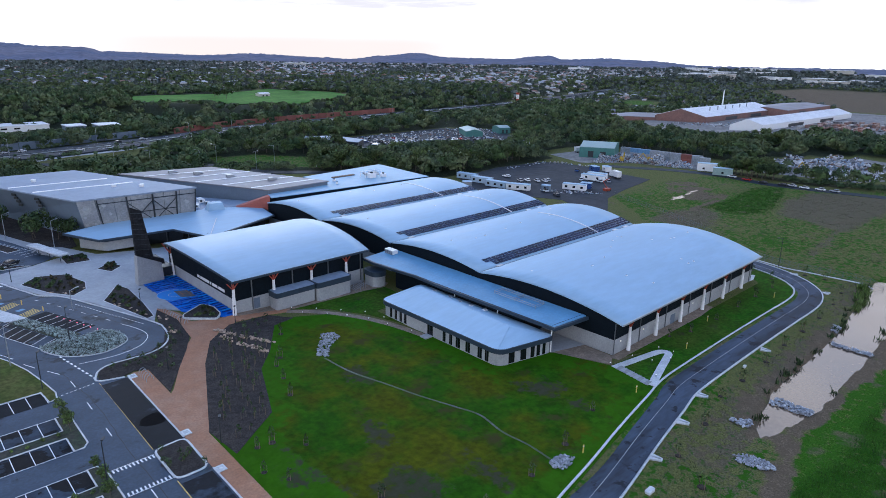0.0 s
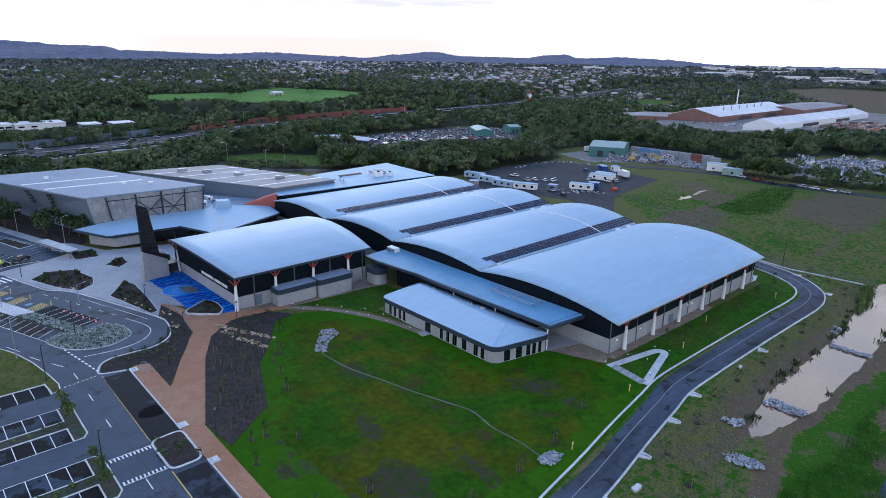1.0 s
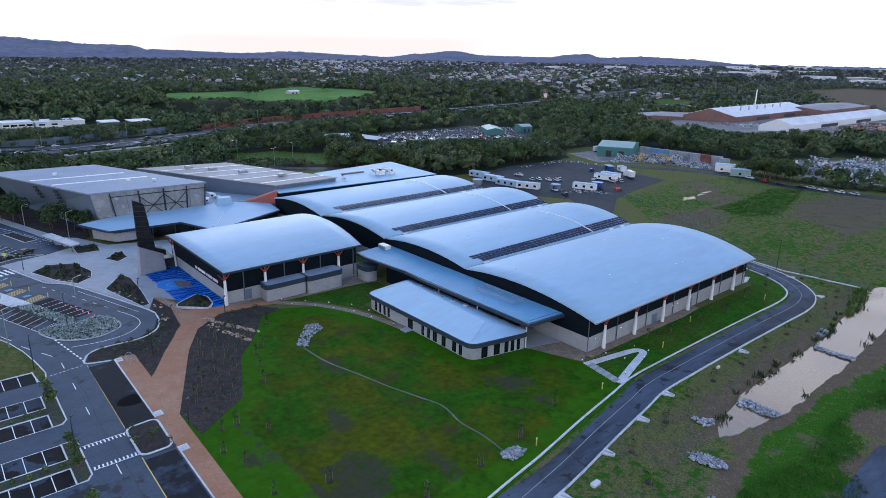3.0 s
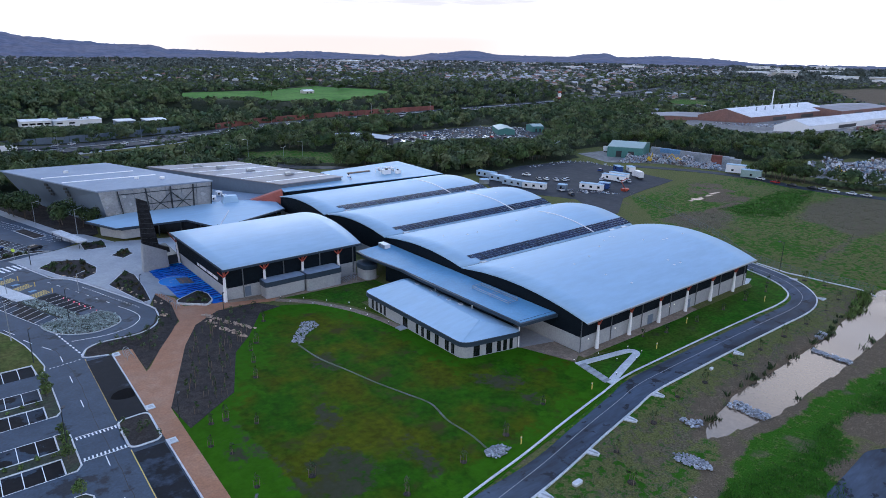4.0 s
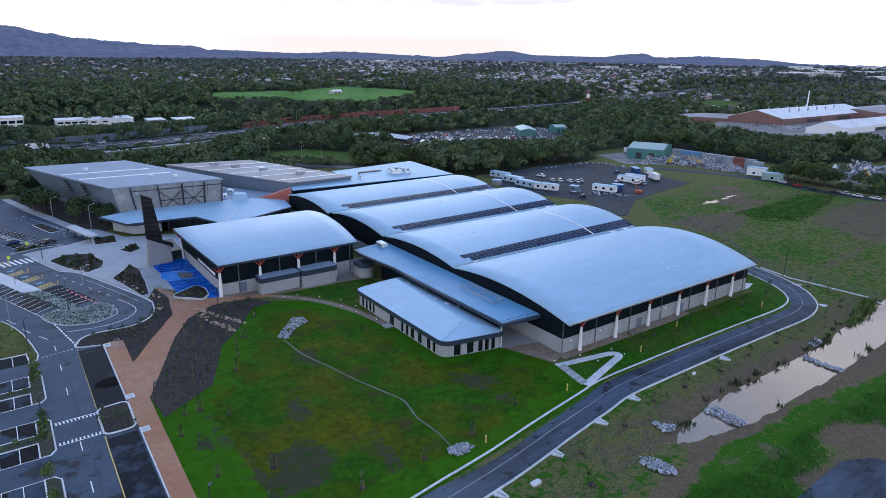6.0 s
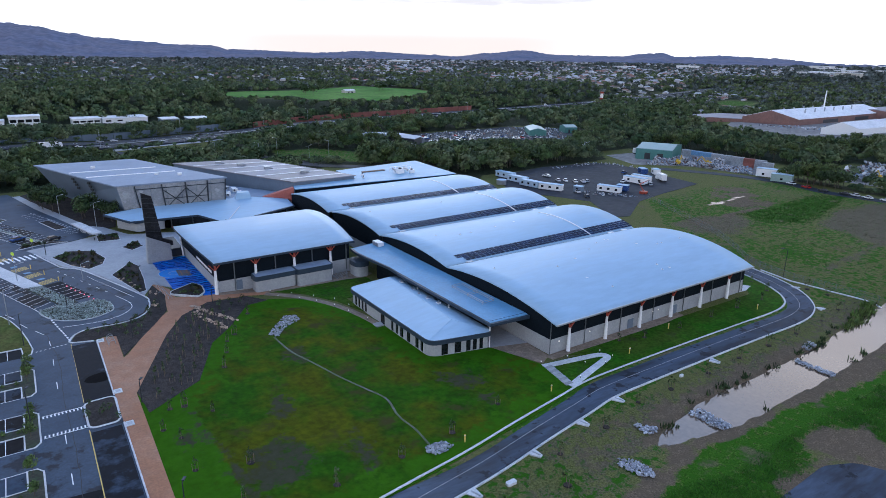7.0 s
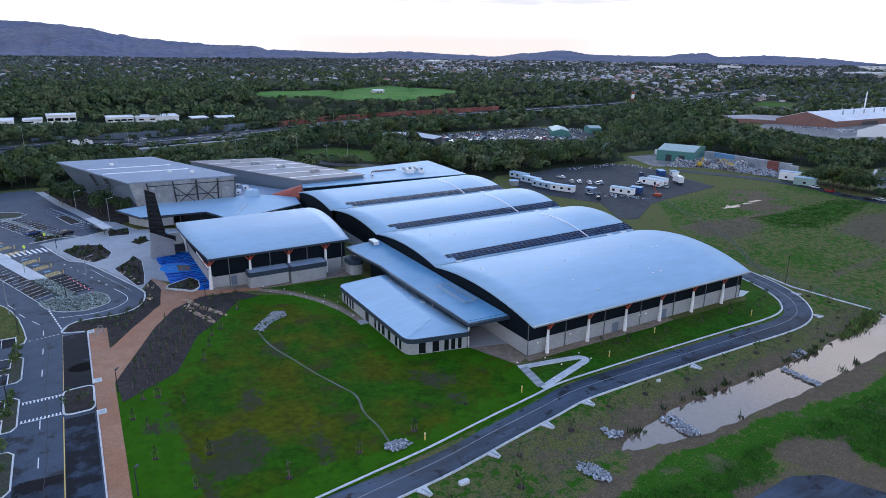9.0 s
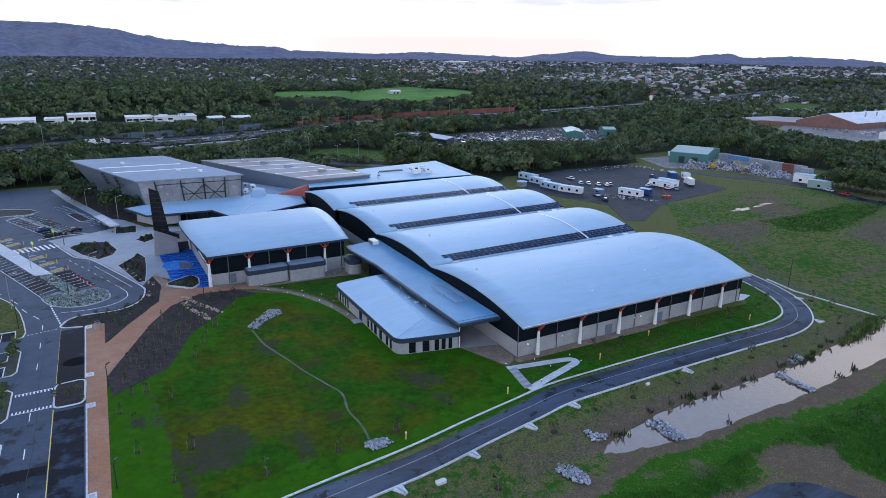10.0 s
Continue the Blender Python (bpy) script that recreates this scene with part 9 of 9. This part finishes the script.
part("pylon", _bm, M_WHITE, _sg)
for z in (6.5, 10.2, 13.8):
    _bm = bmesh.new()
    box(_bm, 633.2, 634.8, 528.0, 532.0, z, z + 2.2)
    part("panel", _bm, M_RED if z != 10.2 else M_WHITE, _sg)
# stacked containers along the scrap yard
M_CONTBLUE = material("faded_blue_container", (0.12, 0.24, 0.40), 0.6, 0, 0.2, 0.3, 2)
M_CONTGREY = material("weathered_pale_container", (0.33, 0.36, 0.38), 0.7, 0, 0.2, 0.15, 1.5, other=(0.24, 0.27, 0.30))
for k in range(9):
    u = k / 8
    x, y = lerp(376, 378.5, u) + (-5 if k == 8 else 0), lerp(221, 167, u)
    c = thing("shipping_container", ("faded blue" if k in (1, 2) else "rusty red-brown" if k == 6 else "weathered pale grey") + " shipping container in the yard wall", "container", "containers round the scrap yard", at=(x, y, 0))
    m = Matrix.Translation((x, y, gz(x, y))) @ Matrix.Rotation(radians(-74), 4, "Z")
    for lv in (0, 1):
        _bm = bmesh.new()
        box(_bm, -3.0, 3.0, -1.25, 1.25, lv * 2.65, lv * 2.65 + 2.6, m)
        _mc = M_CONTBLUE if k in (1, 2) and lv else M_RUST if k == 6 else M_CONTGREY
        part("box", _bm, _mc, c)
        _bm = bmesh.new()
        for q in range(8):
            box(_bm, -2.8 + q * 0.75, -2.6 + q * 0.75, -1.31, -1.25, lv * 2.65 + 0.1, lv * 2.65 + 2.5, m)
        part("ribs", _bm, _mc, c)
cabin(360, 157, -70, 14, "long white storage cabin by the scrap yard", M_WHITE, 4, 4.5, 2)
cabin(353, 147, -70, 10, "pale green storage cabin by the scrap yard", M_GREENROOF, 4, 4, 1)
for x, y, a in ((349, 207, 20), (362, 196, 130), (400, 120, 60)):
    ex = thing("excavator", "orange excavator among the scrap", "excavator", "excavators", at=(x, y, 0))
    m = Matrix.Translation((x, y, gz(x, y) + 0.2)) @ Matrix.Rotation(radians(a), 4, "Z")
    for s in (-1, 1):
        _bm = bmesh.new()
        box(_bm, -1.8, 1.8, s * 1.1 - 0.3, s * 1.1 + 0.3, 0, 0.8, m)
        part("track", _bm, M_TYRE, ex)
    _bm = bmesh.new()
    box(_bm, -1.6, 1.2, -1.2, 1.2, 0.9, 2.4, m)
    box(_bm, 0.0, 1.3, 0.2, 1.2, 2.4, 3.3, m)
    part("house", _bm, CAR_PAINT["yellow"], ex)
    _bm = bmesh.new()
    tube(_bm, m @ Vector((1.2, -0.3, 1.8)), m @ Vector((4.0, -0.3, 5.2)), 0.3, 0.25, 5)
    tube(_bm, m @ Vector((4.0, -0.3, 5.2)), m @ Vector((6.4, -0.3, 2.2)), 0.25, 0.2, 5)
    part("arm", _bm, CAR_PAINT["yellow"], ex)
# white commercial buildings beyond the freeway
for x0, x1, y0, y1, h in ((30, 50, 556, 572, 7.0), (14, 27, 560, 575, 4.0), (72, 92, 566, 584, 4.6), (94, 128, 570, 592, 4.0), (136, 149, 552, 568, 3.4), (156, 172, 545, 562, 3.6), (-40, 8, 545, 570, 5)):
    b = thing("commercial_building", "white flat-roofed commercial building beyond the freeway", "building", "commercial buildings", at=((x0 + x1) / 2, y0, 0))
    zb = gz(x0, y0)
    _bm = bmesh.new()
    box(_bm, x0, x1, y0, y1, zb - 3, zb + h)
    part("wall", _bm, M_BLUEGREY if x0 > 120 else M_WHITE, b)
    _bm = bmesh.new()
    box(_bm, x0 - 0.4, x1 + 0.4, y0 - 0.4, y1 + 0.4, zb + h, zb + h + 0.6)
    part("roof", _bm, M_FACTROOF, b)
    for k in range(4 if h > 4.5 else 2):
        u = lerp(x0, x1, (k + 0.5) / 4)
        _bm = bmesh.new()
        box(_bm, u - 2, u + 2, y0 - 0.15, y0 + 0.1, zb + h * 0.45, zb + h * 0.75)
        part("window", _bm, M_GLASSDARK, b)
setting("sports_oval", "bright green mown sports oval", "oval", drape("sports_oval", OVAL, 0.25, material("bright_mown_grass", (0.060, 0.165, 0.020), 0.95, 0, 0.2, 0.02, 0.2, other=(0.105, 0.21, 0.035), spec=0.05), step=15))
plant_all(tree_template("oval_tree", "dark tree on the edge of the oval", 9, 4.5, 57, M_LEAF2, 90, 1.0, group="oval trees"), [(326, 708), (321, 700), (312, 672), (318, 664), (428, 712), (434, 716), (440, 722), (424, 706), (418, 760), (380, 786)], 58)
# pavilion on the sports oval
shed("pavilion", "small white pavilion on the green oval", [(364, 678), (378, 680), (377, 688), (363, 686)], 3.0, 1.2, M_CREAM, M_FACTROOF)

# ---- suburb and woodland out to the hills ----
def suburb(x, y):
    """How built-up the land is, 0 to 1."""
    r = math.hypot(x, y)
    if r < 680:
        return 0.0
    return ss(680, 860, r) * ss(-0.25, 0.2, noise.noise((x / 420, y / 420, 20.0)) + 0.16) * (1 - 0.8 * ss(30, 24, math.degrees(math.atan2(y, x)))) * (1 - 0.55 * ss(60, 74, math.degrees(math.atan2(y, x))))


rnd = random.Random(99)
houses = []
while len(houses) < 2700:
    az = radians(rnd.uniform(28, 62) if rnd.random() < 0.36 else rnd.uniform(6, 101))
    r = 700 + 2300 * rnd.random() ** 1.15
    x, y = r * math.cos(az), r * math.sin(az)
    if rnd.random() > suburb(x, y) or is_clear(x, y):
        continue
    houses.append((x, y, radians(rnd.choice((25, 115)) + rnd.uniform(-12, 12)), rnd.uniform(0.5, 0.86), r))
houses.sort(key=lambda h: h[4])
ROOFS = [material("house_roof_" + n, c, 0.7, 0, 0.1, 0.1, 1) for n, c in (("grey", (0.25, 0.26, 0.28)), ("terracotta", (0.25, 0.125, 0.09)), ("pale", (0.44, 0.45, 0.47)), ("brown", (0.14, 0.11, 0.09)))]
M_HOUSE = material("rendered_house_wall", (0.52, 0.49, 0.46), 0.8, 0, 0.1, 0.1, 1)
HV = [(-7, -5, -1), (7, -5, -1), (7, 5, -1), (-7, 5, -1), (-7, -5, 3), (7, -5, 3), (7, 5, 3), (-7, 5, 3)]
RV = [(-7.6, -5.6, 2.9), (7.6, -5.6, 2.9), (7.6, 5.6, 2.9), (-7.6, 5.6, 2.9), (-4, 0, 5.4), (4, 0, 5.4)]
RF = [(0, 1, 5, 4), (2, 3, 4, 5), (1, 2, 5), (3, 0, 4), (3, 2, 1, 0)]
temps = []
for k, rm in enumerate(ROOFS):
    t = thing("house", ("grey", "terracotta", "pale metal", "brown tiled")[k] + "-roofed suburban house among trees", "house", "suburban houses")
    _bm = bmesh.new()
    solid(_bm, HV, BOX)
    part("wall", _bm, M_HOUSE, t)
    _bm = bmesh.new()
    solid(_bm, RV, RF)
    part("roof", _bm, rm, t)
    for wx in (-4, 0.5, 4.2):
        _bm = bmesh.new()
        box(_bm, wx - 0.8, wx + 0.8, -5.06, -4.9, 0.8, 2.2)
        part("window", _bm, M_GLASSDARK, t)
    temps.append([t, False])
for i, (x, y, a, s, r) in enumerate(houses[:240]):
    tt = temps[rnd.choice((0, 1, 2, 2, 3))]
    m = Matrix.LocRotScale((x, y, gz(x, y)), Euler((0, 0, a)), (s, s, s))
    if tt[1]:
        copy_thing(tt[0], m)
    else:
        tt[0].matrix_basis, tt[1] = m, True
hv, hf, rv, rf = [], [], [[], [], [], []], [[], [], [], []]
for x, y, a, s, r in houses[240:]:
    m = Matrix.LocRotScale((x, y, gz(x, y)), Euler((0, 0, a)), (s, s, s * 1.15))
    b = len(hv)
    hv += [tuple(m @ Vector(p)) for p in HV]
    hf += [tuple(b + q for q in f) for f in BOX]
    k = rnd.choice((0, 1, 2, 2, 3))
    b = len(rv[k])
    rv[k] += [tuple(m @ Vector(p)) for p in RV]
    rf[k] += [tuple(b + q for q in f) for f in RF]
for nm, v, f, mt in [("distant_houses", hv, hf, M_HOUSE)] + [("distant_roofs", rv[k], rf[k], ROOFS[k]) for k in range(4)]:
    me = bpy.data.meshes.new(nm)
    me.from_pydata(v, [], f)
    me.materials.append(mt)
    tagged(new(nm, me), "far suburban " + ("house walls" if nm == "distant_houses" else "house roofs") + " scattered among dark trees", "houses", kind="stuff")
# far white warehouses on the plain
for k in range(24):
    az = radians(rnd.uniform(10, 27) if k < 21 else rnd.uniform(33, 60))
    r = rnd.uniform(1900, 3000)
    x, y = r * math.cos(az), r * math.sin(az)
    w, d, h = rnd.uniform(35, 90), rnd.uniform(22, 40), rnd.uniform(6, 9)
    z = gz(x, y)
    b = thing("warehouse", "distant long white warehouse on the plain", "warehouse", "far warehouses", at=(x, y, z))
    m = Matrix.Translation((x, y, z)) @ Matrix.Rotation(az + 1.2, 4, "Z")
    _bm = bmesh.new()
    box(_bm, -w / 2, w / 2, -d / 2, d / 2, -3, h, m)
    part("wall", _bm, M_CREAM if k % 3 == 0 else M_WHITE, b)
    _bm = bmesh.new()
    box(_bm, -w / 2 - 1, w / 2 + 1, -d / 2 - 1, d / 2 + 1, h, h + 1.2, m)
    part("roof", _bm, M_WHITE_ROOF, b)


SEEN = [(OVAL, 0.8)] + [(p, 0.6) for p in ([(75, 405), (150, 415), (150, 432), (75, 425)], [(148, 345), (200, 318), (212, 345), (180, 366)])] + [(p, 3.2) for p in ([(-40, 541), (175, 541), (175, 560), (-40, 560)],)] + [(p, 0.8) for p in ([(60, 425), (190, 455), (190, 485), (60, 450)], [(470, 514), (640, 538), (640, 560), (470, 534)], [(583, 250), (596, 210), (812, 206), (812, 216)], [(545, 262), (567, 294), (625, 290), (600, 250), (588, 205), (556, 217)], [(754, 452), (803, 490), (884, 524), (860, 462), (781, 415)], [(188, 486), (235, 506), (300, 520), (446, 534), (446, 542), (300, 530), (190, 496)], [(245, 380), (262, 350), (330, 338), (366, 318), (405, 345), (412, 368), (385, 396), (318, 394)])]


def headroom(x, y):
    """How tall a tree may grow without hiding the oval, the noise wall or the far yard from the south."""
    if not (-60 < x < 900 and 120 < y < 700):
        return 99.0
    d = Vector((x - 20, y + 18))
    far = d.length
    d /= far
    for k in range(8, 128, 10):
        q = (x + d.x * k, y + d.y * k)
        for p, over in SEEN:
            if inside(*q, p):
                z = gz(*q)
                return z + k * (63 - z) / (far + k) - gz(x, y) + over
    return 99.0


def woodland(name, label, n, r0, r1, power, seed, leaf, quads, rad, hgt, az0=4, az1=103, sub=0.3):
    rng = random.Random(seed)
    cl = []
    while len(cl) < n:
        az = radians(rng.uniform(az0, az1))
        r = r0 + (r1 - r0) * rng.random() ** power
        x, y = r * math.cos(az), r * math.sin(az)
        if is_clear(x, y):
            continue
        sb = suburb(x, y)
        if rng.random() < sb * sub or (sb < 0.3 and rng.random() < ss(0.1, 0.4, noise.noise((x / 160, y / 160, 33.0))) * 0.2):
            continue
        s = rng.uniform(0.6, 1.35)
        h = hgt * rng.uniform(0.6, 1.25) * (0.75 if sb > 0.4 else 1)
        room = headroom(x, y)
        if room < 3.0:
            continue
        cl.append((x, y, gz(x, y), rad * s * min(1.0, 0.5 + 0.5 * room / h), min(h, room)))
    crowns(name, label, cl, quads, seed, leaf)


def crowns(name, label, cl, quads, seed, leaf, lobes=5):
    """Crowns of five lobes each, made of many small leaf sprays."""
    c, n = np.array(cl), len(cl)
    g = np.random.default_rng(seed)
    N = n * quads
    i = np.repeat(np.arange(n), quads)
    k = g.integers(0, lobes, N)
    off = g.normal(size=(n, lobes, 3))
    off /= np.linalg.norm(off, axis=2)[:, :, None]
    size = g.uniform(0.42, 0.72, (n, lobes))
    d = g.normal(size=(N, 3))
    d[:, 2] = np.abs(d[:, 2]) * 0.9 - 0.25
    d /= np.linalg.norm(d, axis=1)[:, None]
    e = off[i, k] * 0.55 + d * (size[i, k] * g.uniform(0.75, 1.08, N))[:, None]
    pos = np.c_[c[i, 0] + e[:, 0] * c[i, 3], c[i, 1] + e[:, 1] * c[i, 3], c[i, 2] + c[i, 4] * np.maximum(0.04, 0.56 + 0.44 * e[:, 2])]
    nrm = d + g.normal(size=(N, 3)) * 0.36
    nrm /= np.linalg.norm(nrm, axis=1)[:, None]
    u = np.cross(nrm, g.normal(size=(N, 3)))
    u /= np.linalg.norm(u, axis=1)[:, None]
    v = np.cross(nrm, u)
    s = (c[i, 3] * 1.85 / math.sqrt(quads) * g.uniform(0.6, 1.3, N))[:, None]
    q = np.stack([pos - u * s - v * s * 0.6, pos + u * s * 0.8 - v * s * 0.7, pos + u * s + v * s * 0.7, pos - u * s * 0.8 + v * s * 0.6], 1).reshape(-1, 3)
    tagged(new(name, quad_mesh(name, q, leaf, d + off[i, k] * 0.5 + nrm * 0.35 + np.array((0, 0, 0.2)))), label, "woodland", kind="stuff")


M_WOOD1 = material("woodland_leaves", (0.074, 0.112, 0.040), 0.85, 0, 0.4, 0.07, 0.3, other=(0.140, 0.160, 0.078), island=0.1, spec=0.1, contrast=0.15)
M_WOOD2 = material("dark_woodland_leaves", (0.046, 0.076, 0.034), 0.85, 0, 0.4, 0.07, 0.3, other=(0.100, 0.126, 0.068), island=0.1, spec=0.1, contrast=0.15)
# far leaves paler and greyer: aerial haze put into their colour
M_WOOD3 = material("haze_tinted_far_leaves", (0.092, 0.112, 0.098), 0.9, 0, 0.3, 0.02, 0.08, other=(0.146, 0.160, 0.146), island=0.35, spec=0.05, contrast=0.15)
woodland("woodland", "dark mixed gum woodland behind the halls and yards", 760, 290, 560, 0.9, 1, M_WOOD1, 270, 4.2, 9.8)
woodland("woodland", "dark dense woodland between the yards and suburb", 700, 290, 560, 0.9, 2, M_WOOD2, 270, 4.4, 9.4)
woodland("woodland", "grey-green gum woodland below the suburb", 1300, 520, 950, 0.9, 11, M_WOOD1, 100, 4.4, 9.2)
woodland("woodland", "dark gum woodland below the suburb", 1250, 520, 950, 0.9, 12, M_WOOD2, 100, 4.5, 9.0)
woodland("woodland", "woodland and street trees through the suburb", 5200, 650, 1700, 0.9, 3, M_WOOD1, 38, 4.2, 6.4, sub=0.62)
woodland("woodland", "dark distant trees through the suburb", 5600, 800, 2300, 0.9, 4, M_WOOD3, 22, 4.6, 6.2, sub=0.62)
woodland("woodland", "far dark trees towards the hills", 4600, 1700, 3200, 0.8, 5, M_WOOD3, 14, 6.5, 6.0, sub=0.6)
woodland("woodland", "dark woodland behind the long white buildings", 260, 582, 700, 1.0, 21, M_WOOD1, 90, 4.2, 8.5, az0=71, az1=97)
crowns("roadside_trees", "dark trees before the buildings beyond the freeway", [(x, freeway_y(x) + 48 + 14 * math.sin(x * 1.7), 0.3, 3.0 + math.sin(x * 3.1), 5.5 + 2 * math.sin(x * 5.3)) for x in np.arange(-30, 190, 4.2)], 90, 8, M_WOOD2)
# bushes along the freeway, its median and the slip road
_rb = random.Random(5)
_bush = []
for k in range(420):
    x = _rb.uniform(-30, 640)
    lane = _rb.choice((0, -21, -25, -30, 21, 25) if x > 60 else (0, -21, 22))
    if lane == 0 and noise.noise((x / 40, 1, 1)) < 0.0:
        continue
    y = freeway_y(x) + lane + _rb.uniform(-1.2, 1.2)
    s = _rb.uniform(0.6, 1.2) * (0.6 if lane == 0 else 1.0)
    _bush.append((x, y, gz(x, y) + 0.2, 2.3 * s, 3.6 * s))
crowns("roadside_bushes", "dark bushes along the freeway and its median", _bush, 60, 6, M_WOOD2, 4)
crowns("hedge", "low dark hedge beside the back road", [(lerp(361, 374, k / 40) + _rb.uniform(-1.5, 1.5), lerp(118, 62, k / 40), 0.1, _rb.uniform(1.6, 2.6), _rb.uniform(2.2, 4.4)) for k in range(41)], 90, 7, M_WOOD2, 4)
scrap_heap("white heap of scrap in the far yard", [(356, 296), (364, 290), (372, 298), (368, 308), (358, 306)], 260, 16, 1.2, 3.0, pale=True)
